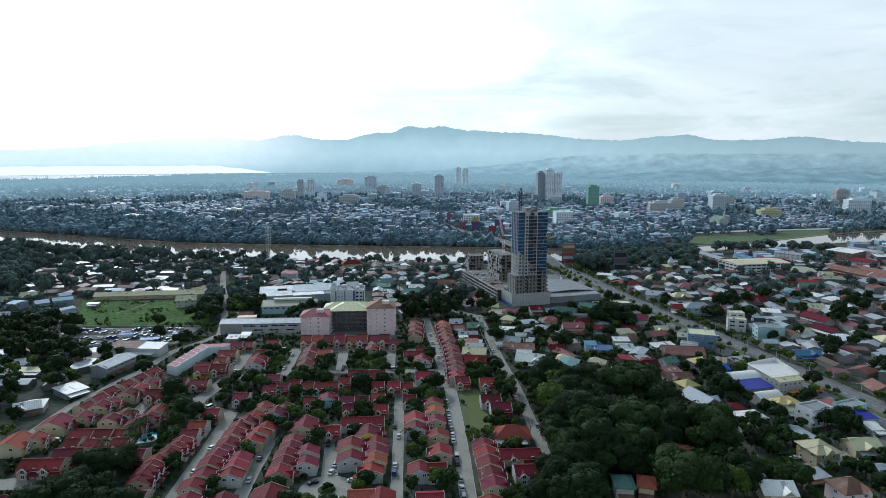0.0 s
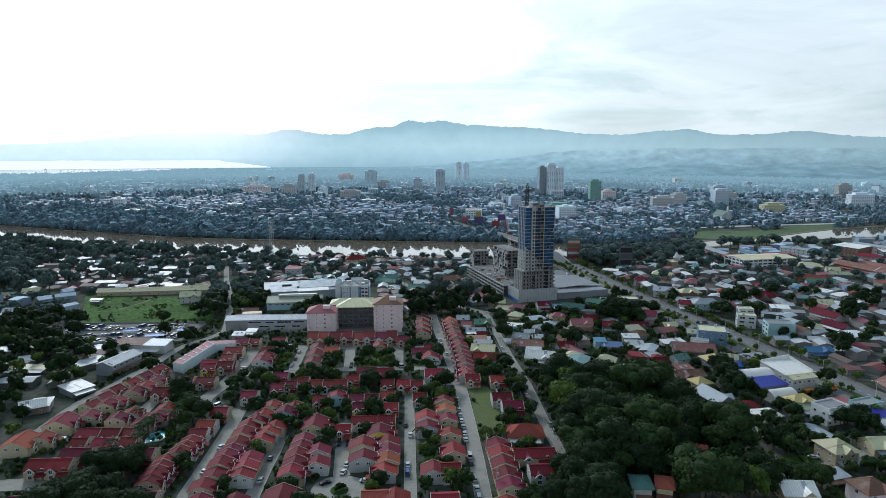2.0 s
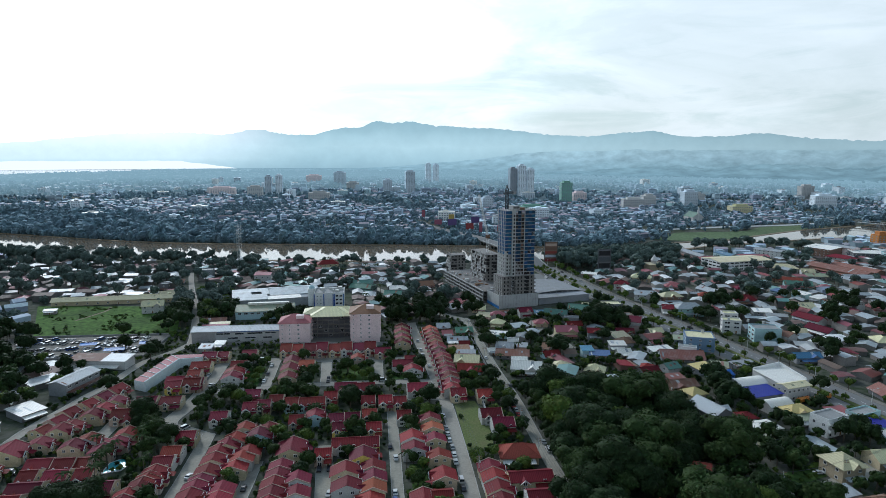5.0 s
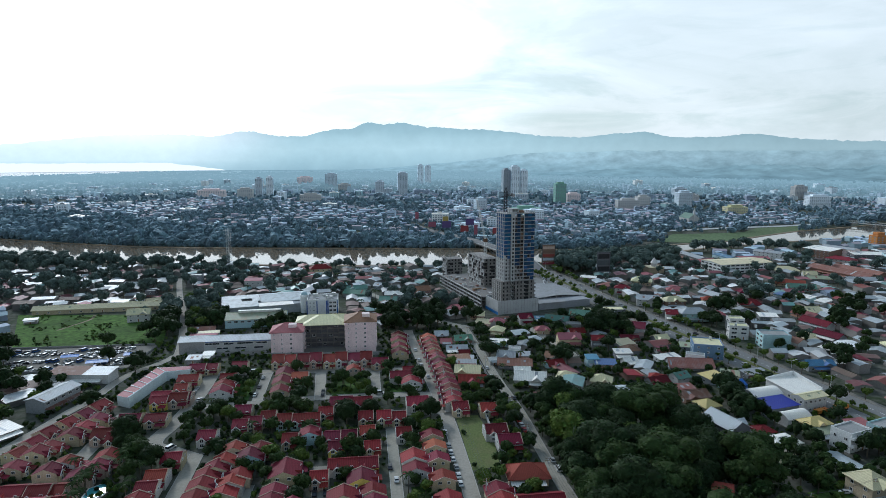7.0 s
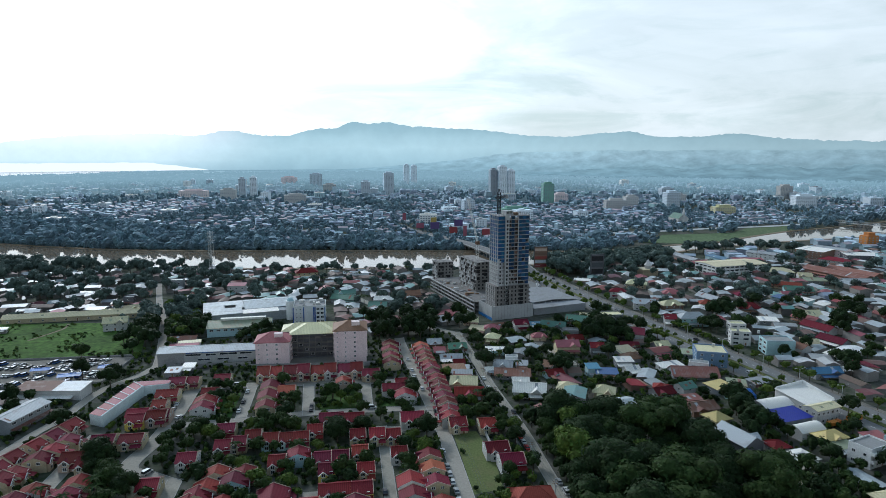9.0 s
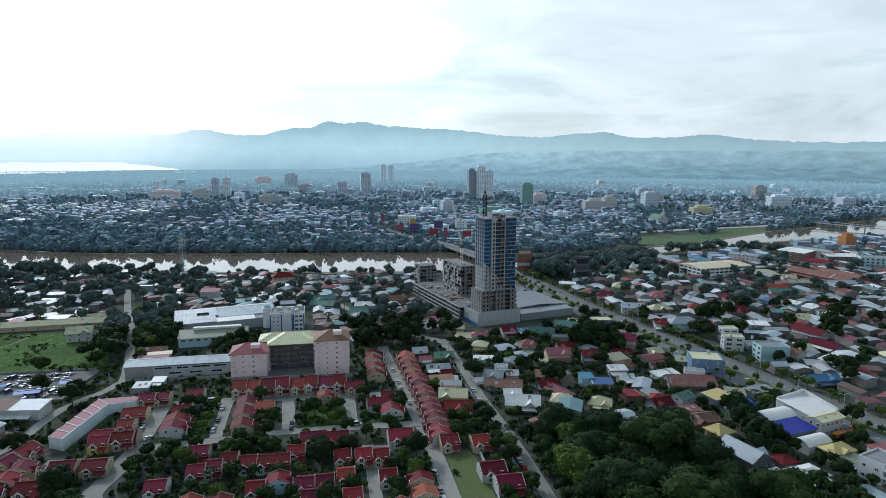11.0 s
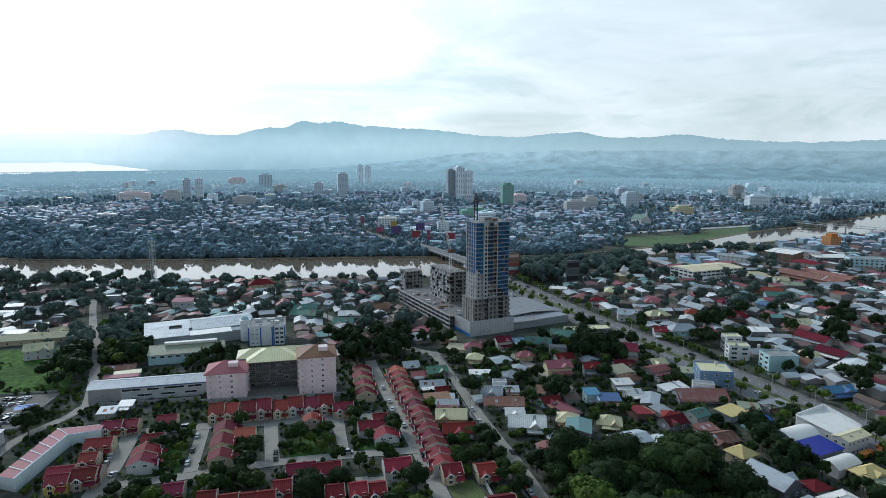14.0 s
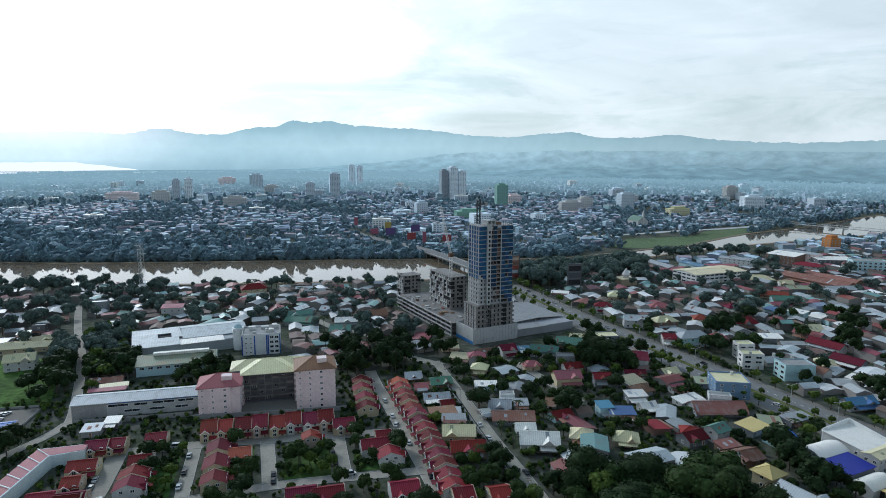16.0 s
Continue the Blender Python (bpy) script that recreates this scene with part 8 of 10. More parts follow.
# dark framed hoardings and a sign tower near the avenue
for x, y, w, hh, z, m in ((232, 640, 13, 20, 4, "void_dark"), (190, 690, 14, 22, 3, "board_red")):
    h = thing("sign_tower", x, y, 0, 0, "tall dark hoarding frame beside the avenue" if m == "void_dark" else "red-brown sign tower beside the avenue", "billboard")
    s = Shape()
    s.box(-w / 2, -0.4, z, w / 2, 0.4, z + hh)
    panel = part("panel", s, "concrete_dark" if m == "void_dark" else "brickwork", h)
    for k, c in enumerate(("void_dark", "steel_dark", "void_dark") if m == "void_dark" else ("board_red", "far_tower", "board_red", "brickwork", "trim_cream")):
        s = Shape()
        s.box(-w / 2 + 0.6, -0.55, z + 1 + k * hh * (0.32 if m == "void_dark" else 0.19), w / 2 - 0.6, -0.4, z + (k + 0.9) * hh * (0.32 if m == "void_dark" else 0.19))
        part("sign_board", s, c, panel)
    s = Shape()
    s.box(-w / 2 - 0.4, -0.7, 0, -w / 2, 0.7, z + hh + 1)
    s.box(w / 2, -0.7, 0, w / 2 + 0.4, 0.7, z + hh + 1)
    s.box(-w / 2, -0.6, z + hh, w / 2, 0.6, z + hh + 0.6)
    part("frame", s, "steel_dark", h)
    take(x, y, 8)

# ---------------- trees ----------------
def crown_mesh(name, seed, r, h, z0, leaves, leaf, mats, lobes=7, flat=1.0, side=7):
    """A crown of rounded lobes: a lumpy inner mass, and leaf clumps that lie over it like scales."""
    rng = random.Random(seed)
    s = Shape()
    balls = [(Vector((0, 0, z0 + h * 0.58)), r * 0.64)]
    for i in range(lobes):
        a, q = i * 2.4 + rng.uniform(-0.5, 0.5), r * rng.uniform(0.32, 0.66)
        balls.append((Vector((q * math.cos(a), q * math.sin(a), z0 + h * rng.uniform(0.32, 0.74))), r * rng.uniform(0.34, 0.5)))
    for c, q in balls:
        k0 = len(s.v)
        for j, (el, k) in enumerate(((-0.8, 0.5), (-0.15, 0.95), (0.45, 0.84), (0.86, 0.42))):
            for a in range(side):
                d = Vector((math.cos((a + j * 0.5) * 6.2832 / side) * k, math.sin((a + j * 0.5) * 6.2832 / side) * k, el * flat * 0.95))
                s.v.append(tuple(c + d * q * rng.uniform(0.8, 0.98)))
        for j in range(3):
            for a in range(side):
                b = (a + 1) % side
                s.f.append((k0 + j * side + a, k0 + j * side + b, k0 + (j + 1) * side + b, k0 + (j + 1) * side + a))
                s.m.append(0)
        s.f.append(tuple(k0 + 3 * side + a for a in range(side)))
        s.m.append(0)
    inner = len(s.f)
    weights = [q * q for c, q in balls]
    for i in range(leaves):
        c, q = rng.choices(balls, weights)[0]
        d = Vector((rng.gauss(0, 1), rng.gauss(0, 1), rng.gauss(0.4, 0.9))).normalized()
        p = c + Vector((d.x, d.y, d.z * flat)) * q * rng.uniform(0.9, 1.08)
        n = (d + Vector((rng.gauss(0, 0.26), rng.gauss(0, 0.26), rng.gauss(0.25, 0.26)))).normalized()
        u = n.orthogonal().normalized()
        u.rotate(Matrix.Rotation(rng.uniform(0, 6.28), 3, n))
        w = n.cross(u)
        a, b = leaf * rng.uniform(0.7, 1.3), leaf * rng.uniform(0.5, 1.0)
        bend = n * (-0.28 * a)
        s.face([p - u * a + bend, p - w * b * 0.9, p + u * a + bend, p + w * b])
    me = s.mesh(name, mats)
    me.polygons.foreach_set("use_smooth", [i < inner for i in range(len(me.polygons))])
    return me


def trunk_mesh(seed, h, r, spread):
    rng = random.Random(seed)
    s = Shape()
    s.rod((0, 0, 0), (0.1, 0.05, h * 0.55), r, 7, r * 0.7)
    for i in range(5):
        a = i * 1.256 + rng.uniform(-0.3, 0.3)
        q = spread * rng.uniform(0.4, 0.7)
        mid = Vector((math.cos(a) * q * 0.5, math.sin(a) * q * 0.5, h * 0.7))
        s.rod((0.1, 0.05, h * 0.5), mid, r * 0.5, 5, r * 0.35)
        s.rod(mid, (math.cos(a + 0.2) * q, math.sin(a + 0.2) * q, h * rng.uniform(0.82, 0.95)), r * 0.35, 5, r * 0.12)
    return s.mesh("tree", ["bark"])


TREES, LIGHT_CROWNS, NEAR_CROWNS = [], [], []
for k, (r, h, z0, leaves, mats, flat, label) in enumerate((
        (6.2, 8.0, 3.6, 620, "leaf_dark", 0.9, "broad dark green tree with a dense rounded crown"),
        (7.4, 7.0, 4.6, 760, "leaf_dark", 0.7, "spreading dark green rain tree"),
        (4.8, 7.5, 2.8, 460, "leaf_mid", 1.0, "green leafy tree with an uneven crown"),
        (3.6, 6.0, 2.0, 340, "leaf_mid", 1.1, "small green garden tree"),
        (5.4, 9.0, 3.2, 560, "leaf_dark", 1.15, "tall dark green tree with a narrow crown"),
        (2.6, 3.6, 1.4, 240, "leaf_light", 0.9, "small light green tree"),
        (4.2, 6.4, 2.4, 420, "leaf_light", 1.0, "yellow-green leafy tree with an open crown"),
        (8.0, 8.0, 4.4, 900, "leaf_mid", 0.8, "huge spreading green shade tree"))):
    TREES.append((crown_mesh("crown", 40 + k, r, h, z0, int(leaves * 1.9), 0.42, [mats], 12, flat), trunk_mesh(k, z0 + h * 0.6, 0.22 + r * 0.03, r), r, label))
    # dark and mid leaves swap to the haze-paled foliage here
    LIGHT_CROWNS.append(crown_mesh("crown", 40 + k, r, h, z0, int(leaves * 0.17), 0.9, [{"leaf_dark": "leaf_hazed", "leaf_mid": "leaf_hazed"}.get(mats, mats)], 5, flat, 6))
    NEAR_CROWNS.append(crown_mesh("crown", 140 + k, r, h, z0, int(leaves * 0.22), 0.8, [mats], 6, flat, 5))

s = Shape()
rng = random.Random(3)
for i in range(15):
    a, droop = i * 0.419 * 2.4, rng.uniform(0.2, 1.0)
    d, side = Vector((math.cos(a), math.sin(a), 0)), Vector((-math.sin(a), math.cos(a), 0))
    prev = Vector((0, 0, 8.0))
    for j in range(4):
        nxt = prev + d * 0.85 + Vector((0, 0, 0.55 - droop * 0.25 - j * 0.36))
        b0, b1 = 0.42 * (1 - j * 0.16), 0.42 * (1 - (j + 1) * 0.16)
        s.face([prev - side * b0 - Vector((0, 0, 0.2)), prev, nxt, nxt - side * b1 - Vector((0, 0, 0.2))])
        s.face([prev, prev + side * b0 - Vector((0, 0, 0.2)), nxt + side * b1 - Vector((0, 0, 0.2)), nxt])
        prev = nxt
PALM_CROWN = s.mesh("crown", ["leaf_mid"])
s = Shape()
for k in range(5):
    s.rod((0.05 * k, 0, k * 1.62), (0.05 * (k + 1), 0, (k + 1) * 1.62), 0.2 - k * 0.015, 6, 0.185 - k * 0.015)
PALM_TRUNK = s.mesh("palm_tree", ["bark"])
TREE_COUNT = 0


WOOD = []
s = Shape()
s.rod((0, 0, 0), (0.1, 0.05, 6.0), 0.32, 5, 0.2)
PLAIN_TRUNK = s.mesh("tree", ["bark"])


def tree(x, y, kind, size=1.0, turn=0.0, claim=0.55, mass=False):
    global TREE_COUNT
    crown, trunk, r, label = (PALM_CROWN, PALM_TRUNK, 2.6, "slender coconut palm with drooping fronds") if kind == "palm" else TREES[kind]
    take(x, y, r * size * claim)
    if TREE_COUNT >= 300 or mass:
        # trees beyond y 520 take the crowns with haze-paled leaves
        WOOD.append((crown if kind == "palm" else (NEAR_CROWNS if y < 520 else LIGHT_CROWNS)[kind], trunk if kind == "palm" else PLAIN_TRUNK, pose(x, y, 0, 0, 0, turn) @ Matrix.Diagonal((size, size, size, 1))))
        return
    t = new("palm_tree" if kind == "palm" else "tree", trunk)
    t.matrix_basis = pose(x, y, 0, 0, 0, turn) @ Matrix.Diagonal((size, size, size, 1))
    tagged(t, label, "tree")
    c = new("crown", crown)
    c.parent = t
    TREE_COUNT += 1


def wood(zone, count, seed, kinds, claim=0.55, lo=0.75, hi=1.2, fit=0.5, tries=14, mass=False):
    rng = random.Random(seed)
    xs, ys = [p[0] for p in zone], [p[1] for p in zone]
    made = 0
    for _ in range(count * tries):
        if made >= count:
            break
        x, y, kind, size = rng.uniform(min(xs), max(xs)), rng.uniform(min(ys), max(ys)), rng.choice(kinds), rng.uniform(lo, hi)
        r = 2.6 if kind == "palm" else TREES[kind][2]
        if inside(x, y, zone) and free(x, y, r * size * fit):
            tree(x, y, kind, size, rng.uniform(0, 360), claim, mass)
            made += 1


def join_woods(name, items, label):
    """Many trees as one mesh: crowns and trunks of the shared kinds, each set at its place."""
    verts, faces, slots, soft, mats, base = [], [], [], [], [], 0
    for crown, trunk, m in items:
        for me in (crown, trunk):
            key = me.materials[0].name
            if key not in mats:
                mats.append(key)
            co = np.empty(len(me.vertices) * 3)
            me.vertices.foreach_get("co", co)
            r, t = np.array(m.to_3x3()), np.array(m.translation)
            verts += (co.reshape(-1, 3) @ r.T + t).tolist()
            faces += [tuple(i + base for i in p.vertices) for p in me.polygons]
            slots += [mats.index(key)] * len(me.polygons)
            soft += [p.use_smooth for p in me.polygons]
            base += len(me.vertices)
    me = bpy.data.meshes.new(name)
    me.from_pydata(verts, [], faces)
    for k in mats:
        me.materials.append(MATS[k])
    me.polygons.foreach_set("material_index", slots)
    me.polygons.foreach_set("use_smooth", soft)
    return tagged(new(name, me), label, "trees", kind="stuff")


GROVE = [(67, 324), (90, 319), (128, 304), (129, 268), (141, 232), (156, 232), (150, 212), (66, 200), (66.5, 290)]
# trees kept off the camera's sight lines to the houses inside the grove
for x, y in ((83.3, 215.8), (91.7, 214.9), (115.8, 239.3)):
    for k in range(1, 6):
        take(x - k * 1.8, y - k * 4.0, 4.5)
# crowns that meet over the street
for x, y, kind, size in ((67.0, 252, 0, 1.3), (67.0, 239, 7, 1.15), (67.5, 226, 0, 1.4), (67.0, 213, 1, 1.25), (66.5, 203, 0, 1.4), (59.0, 205, 0, 1.2), (58.5, 217, 4, 1.2)):
    tree(x, y, kind, size, x * 61 + y * 37)
tree(73.4, 281.0, 6, 2.1, 40)
tree(108.7, 269.9, 6, 1.4, 130)
wood(GROVE, 9, 105, [6, 2, 7], 0.5, 1.3, 1.9, 0.6)
wood(GROVE, 30, 101, [1, 7, 0], 0.5, 1.25, 1.8, 0.62)
wood(GROVE, 44, 1, [0, 4, 2], 0.5, 0.9, 1.3)
wood(GROVE, 130, 102, [3, 2, 3, 0], 0.5, 0.6, 0.95, 0.3, 30, mass=True)
wood([(-128, 242), (-104, 249), (-84, 220), (-90, 205), (-122, 205)], 34, 7, [0, 1, 4], 0.4, fit=0.4)
wood([(-112, 305), (-104, 311), (-86, 272), (-96, 264)], 14, 10, ["palm", "palm", 0, 2], 0.5)
wood([(-130, 255), (-110, 255), (-110, 290), (-130, 290)], 10, 11, ["palm", "palm", "palm", 2], 0.5, 0.8, 1.1, 0.3)
wood([(-92, 205), (62, 205), (62, 395), (-92, 395)], 110, 12, [2, 3, 3, 5, 6, 0, "palm"], 0.5, 0.6, 1.0, 0.45)
wood([(-92, 205), (62, 205), (62, 395), (-92, 395)], 90, 112, [2, 3, 3, 5, 0], 0.5, 0.5, 0.9, 0.35, 20, True)
wood([(0, 474), (8, 530), (32, 569), (54, 533), (41, 464), (14, 456)], 48, 2, [0, 4, 4, 1], 0.45, 0.9, 1.35, 0.4, mass=True)
wood([(-174, 577), (-158, 560), (-139, 491), (-134, 465), (-156, 505)], 34, 3, [0, 4, 2], 0.45, fit=0.4, mass=True)
wood([(-160, 580), (-130, 587), (-110, 503), (-108, 478), (-123, 460), (-141, 511)], 70, 4, [0, 4, 2, 6], 0.45, fit=0.4, mass=True)
wood([(158, 478), (188, 486), (170, 437), (138, 439)], 26, 24, [0, 4], 0.45, fit=0.4, mass=True)
wood([(-295, 476), (-233, 472), (-181, 367), (-230, 370)], 50, 25, [0, 2, 4], 0.5, mass=True)
wood([(-84, 470), (-58, 470), (-58, 488), (-84, 488)], 10, 5, [0, 2, 4], mass=True)
wood([(150, 470), (175, 440), (195, 440), (180, 520), (172, 500)], 18, 6, [0, 4], 0.45, mass=True)
wood([(-330, 330), (-170, 330), (-170, 400), (-330, 450)], 100, 8, [0, 2, 6, 4], 0.5, mass=True)
wood([(-300, 215), (-162, 215), (-162, 330), (-330, 330)], 90, 18, [0, 2, 6, 4], 0.5, mass=True)
wood([(-520, 560), (-170, 560), (-215, 740), (-560, 860)], 340, 9, [0, 2, 7, 4, 0], 0.36, 1.0, 1.6, 0.34, 20, mass=True)
wood([(64, 350), (200, 330), (195, 500), (66, 480)], 120, 13, [2, 3, 3, 0, 6, 3, "palm", "palm"], 0.5, 0.55, 0.95, 0.5, 30, True)
wood([(150, 205), (235, 205), (225, 330), (150, 335)], 60, 19, [2, 3, 0, 4, 3], 0.5, 0.6, 1.0, 0.4, mass=True)
wood([(-20, 480), (75, 480), (70, 700), (-130, 720), (-130, 590), (-20, 580)], 95, 14, [0, 4, 2, 0, "palm"], 0.5, 0.75, 1.15, 0.4, mass=True)
wood([(215, 200), (340, 230), (480, 430), (540, 640), (330, 690), (205, 690)], 150, 15, [0, 2, 4, 3], 0.5, 0.75, 1.15, 0.36, mass=True)
wood([(185, 660), (330, 664), (345, 700), (352, 770), (190, 720)], 110, 16, [0, 1, 4, 7], 0.4, 1.0, 1.6, 0.36, 24, mass=True)
wood([(-215, 640), (-128, 620), (-128, 740), (-215, 765)], 50, 33, [0, 4, 2], 0.42, 0.8, 1.2, 0.35, mass=True)
wood([(-92, 205), (62, 205), (62, 395), (-92, 395)], 25, 113, [0, 2, 6], 0.5, 0.7, 1.0, 0.3, 20, True)
tree(-171.6, 452, 2, 1.1, 20)
tree(-111.3, 311.6, 0, 1.15, 70)
# clumps of large trees among the roofs
for x, y, kind, size in ((162.6, 451.6, 4, 1.09), (160.2, 450.2, 0, 1.22), (171.0, 453.5, 0, 1.01), (161.6, 451.6, 1, 1.28), (159.2, 460.2, 0, 1.22), (104.2, 389.6, 0, 0.93), (108.4, 393.2, 1, 0.97), (107.0, 387.4, 0, 0.9), (170.4, 325.4, 0, 1.24), (173.0, 321.9, 0, 1.07), (168.8, 320.6, 0, 0.93), (172.5, 328.9, 4, 1.18), (314.0, 521.9, 0, 1.07), (314.9, 521.2, 0, 0.97), (318.7, 520.5, 1, 1.26), (313.3, 512.1, 1, 1.01), (374.9, 472.6, 0, 1.03), (367.6, 465.4, 0, 1.04), (365.9, 474.5, 0, 1.19), (381.7, 457.4, 0, 1.03), (64.8, 402.9, 0, 1.02), (65.0, 401.7, 1, 1.0)):
    tree(x, y, kind, size, x * 37 % 360, mass=True)
for x, y, kind, size in ((167.6, 317.0, 0, 1.15), (165.0, 303.0, 0, 1.2), (171.4, 298.9, 4, 0.95), (167.5, 310.0, 4, 1.0), (160.5, 297.0, 0, 0.8), (172.0, 325.0, 2, 0.8), (202.8, 339.2, 0, 0.8), (222.7, 313.6, 0, 0.9),
                         (-143.1, 352.3, 0, 0.9), (-138.9, 404.0, 0, 1.0), (-158.6, 420.0, 4, 1.0), (-139.5, 414.0, 0, 0.9), (-226.7, 446.8, 0, 1.3), (-218.0, 424.0, 0, 1.1), (-189.4, 354.3, 0, 1.2), (-178.2, 345.4, 6, 1.0),
                         (-221.7, 401.7, 0, 1.3), (-183.6, 335.8, 6, 1.1), (-197.0, 385.0, 0, 1.1), (-205.0, 392.0, 4, 1.1), (-187.0, 376.0, 0, 1.0), (-200.0, 372.0, 2, 1.1), (-212.0, 384.0, 0, 1.2), (-171.0, 388.0, 2, 0.7),
                         (-156.2, 478.0, 0, 1.0), (-146.0, 462.0, 0, 0.9), (-157.4, 522.7, 0, 1.1), (-158.2, 542.8, 4, 1.1), (-142.5, 476.0, 0, 1.1), (-154.6, 492.6, 4, 1.0), (-146.5, 508.1, 0, 1.2), (-152.0, 533.0, 1, 1.0), (-150.0, 499.0, 0, 1.2), (-149.0, 484.0, 2, 1.2), (-152.0, 516.0, 0, 1.1)):
    tree(x, y, kind, size, x * 37 % 360, mass=True)
# tall stands of trees that part the quarters
rng = random.Random(61)
for cx, cy, r, n in ((329, 537, 16, 9), (382, 500, 17, 9), (293, 654, 30, 22), (279, 680, 26, 16), (257, 483, 10, 5), (461, 668, 14, 6), (234, 514, 8, 3), (326, 431, 14, 8), (336, 482, 9, 4), (16, 492, 15, 10), (31, 505, 12, 7), (48, 507, 10, 5), (-85, 589, 12, 7), (-135, 607, 11, 6), (20, 650, 14, 6), (36, 662, 14, 6), (61, 527, 8, 4), (-43, 646, 9, 4), (4, 504, 9, 5),
                     (360, 794, 13, 9), (398, 786, 15, 10), (435, 779, 15, 11), (478, 786, 15, 11), (516, 780, 14, 10), (540, 754, 11, 6), (502, 703, 8, 4), (540, 640, 9, 4), (319, 703, 18, 10), (288, 694, 20, 12), (312, 655, 10, 5), (357, 577, 9, 4), (427, 510, 10, 5), (305, 564, 8, 3), (336, 443, 12, 7), (240, 455, 9, 5), (-86, 612, 8, 4)):
    for k in range(n):
        a, q = rng.uniform(0, 6.28), r * math.sqrt(rng.random())
        x, y, size = cx + q * math.cos(a) * 1.3, cy + q * math.sin(a), rng.uniform(0.85, 1.4)
        if free(x, y, 1.6):
            tree(x, y, rng.choice([0, 0, 4, 1, 2]), size, rng.uniform(0, 360), 0.3, mass=True)
# avenue planting
rng = random.Random(6)
for side, kind in ((0, 5), (-14.2, 6), (14.2, 6)):
    for k in range(46):
        i = (k + rng.uniform(0.1, 0.9)) / 46 * (len(AVENUE) - 1.02)
        (x0, y0), (x1, y1) = AVENUE[int(i)], AVENUE[int(i) + 1]
        t = i % 1
        if y0 > 200:
            tree(x0 + (x1 - x0) * t + side, y0 + (y1 - y0) * t, kind, rng.uniform(0.6, 0.9), rng.uniform(0, 360), mass=True)
join_woods("town_trees", WOOD, "dark green trees between the houses of the town")

# hedges and shrubs in the gardens
rng = random.Random(8)
BUSH = [crown_mesh("shrub", 60 + k, 1.5, 1.7, 0.0, 26, 0.48, [m], 1, 0.9, 5) for k, m in enumerate(("leaf_mid", "leaf_dark", "leaf_light"))]
EMPTY_TRUNK = bpy.data.meshes.new("shrub_stem")
EMPTY_TRUNK.materials.append(MATS["bark"])
items = []
for i in range(14000):
    x, y = rng.uniform(-165, 230), rng.uniform(205, 480)
    if free(x, y, 1.0):
        k = rng.choice([0, 0, 1, 2, 2])
        size = rng.uniform(0.6, 1.5)
        items.append((BUSH[k], EMPTY_TRUNK, pose(x, y, 0, 0, 0, rng.uniform(0, 360)) @ Matrix.Diagonal((size, size, size, 1))))
        take(x, y, 0.8)
    if len(items) > 3000:
        break
for i in range(1500):
    x, y = rng.uniform(-270, -140), rng.uniform(458, 545)
    if inside(x, y, FIELD) and noise.noise(Vector((x * 0.07, y * 0.07, 4))) > rng.uniform(-0.05, 0.45):
        size = rng.uniform(0.35, 1.0)
        items.append((BUSH[rng.choice([0, 2, 2])], EMPTY_TRUNK, pose(x, y, 0, 0, 0, rng.uniform(0, 360)) @ Matrix.Diagonal((size, size, size * 0.7, 1))))
for x, y, size in ((-25.8, 225.6, 1.5), (-24.4, 226.6, 0.9), (-27, 224.6, 0.8)):
    items.append((BUSH[1], EMPTY_TRUNK, pose(x, y, 0.4) @ Matrix.Diagonal((size, size, size, 1))))
join_woods("garden_shrubs", items, "low hedges and shrubs filling the gardens")


# the distant woods and house mass, past counting
def far_tree(s, rng, x, y, r, h):
    ring = []
    for j, (z, k) in enumerate(((0.0, 0.55), (0.35, 1.0), (0.7, 0.8), (1.0, 0.25))):
        ring.append([(x + math.cos(a * 1.257 + j) * r * k * rng.uniform(0.7, 1.2), y + math.sin(a * 1.257 + j) * r * k * rng.uniform(0.7, 1.2), z * h * rng.uniform(0.85, 1.1)) for a in range(5)])
    k = len(s.v)
    for q in ring:
        s.v += q
    for j in range(3):
        for a in range(5):
            s.f.append((k + j * 5 + a, k + j * 5 + (a + 1) % 5, k + j * 5 + 5 + (a + 1) % 5, k + j * 5 + 5 + a))
            s.m.append(0)
    s.f.append(tuple(k + 15 + a for a in range(5)))
    s.m.append(0)


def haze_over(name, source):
    """Backdrop copy of a surface; painted-in haze glow takes over gradually past 1500 m."""
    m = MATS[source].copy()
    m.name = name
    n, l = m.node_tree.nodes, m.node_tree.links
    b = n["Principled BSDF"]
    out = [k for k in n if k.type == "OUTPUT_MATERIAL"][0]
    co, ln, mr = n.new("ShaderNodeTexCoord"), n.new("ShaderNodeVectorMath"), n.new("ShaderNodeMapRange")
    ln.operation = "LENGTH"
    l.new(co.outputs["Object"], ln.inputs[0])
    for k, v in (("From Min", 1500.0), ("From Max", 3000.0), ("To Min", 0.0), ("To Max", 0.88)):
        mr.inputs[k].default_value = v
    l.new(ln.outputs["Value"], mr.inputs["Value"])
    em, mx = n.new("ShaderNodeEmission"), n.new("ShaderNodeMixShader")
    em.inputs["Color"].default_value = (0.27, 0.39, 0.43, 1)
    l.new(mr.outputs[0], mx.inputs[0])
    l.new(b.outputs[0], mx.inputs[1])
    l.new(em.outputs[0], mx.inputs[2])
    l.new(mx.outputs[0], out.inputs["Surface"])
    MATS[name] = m


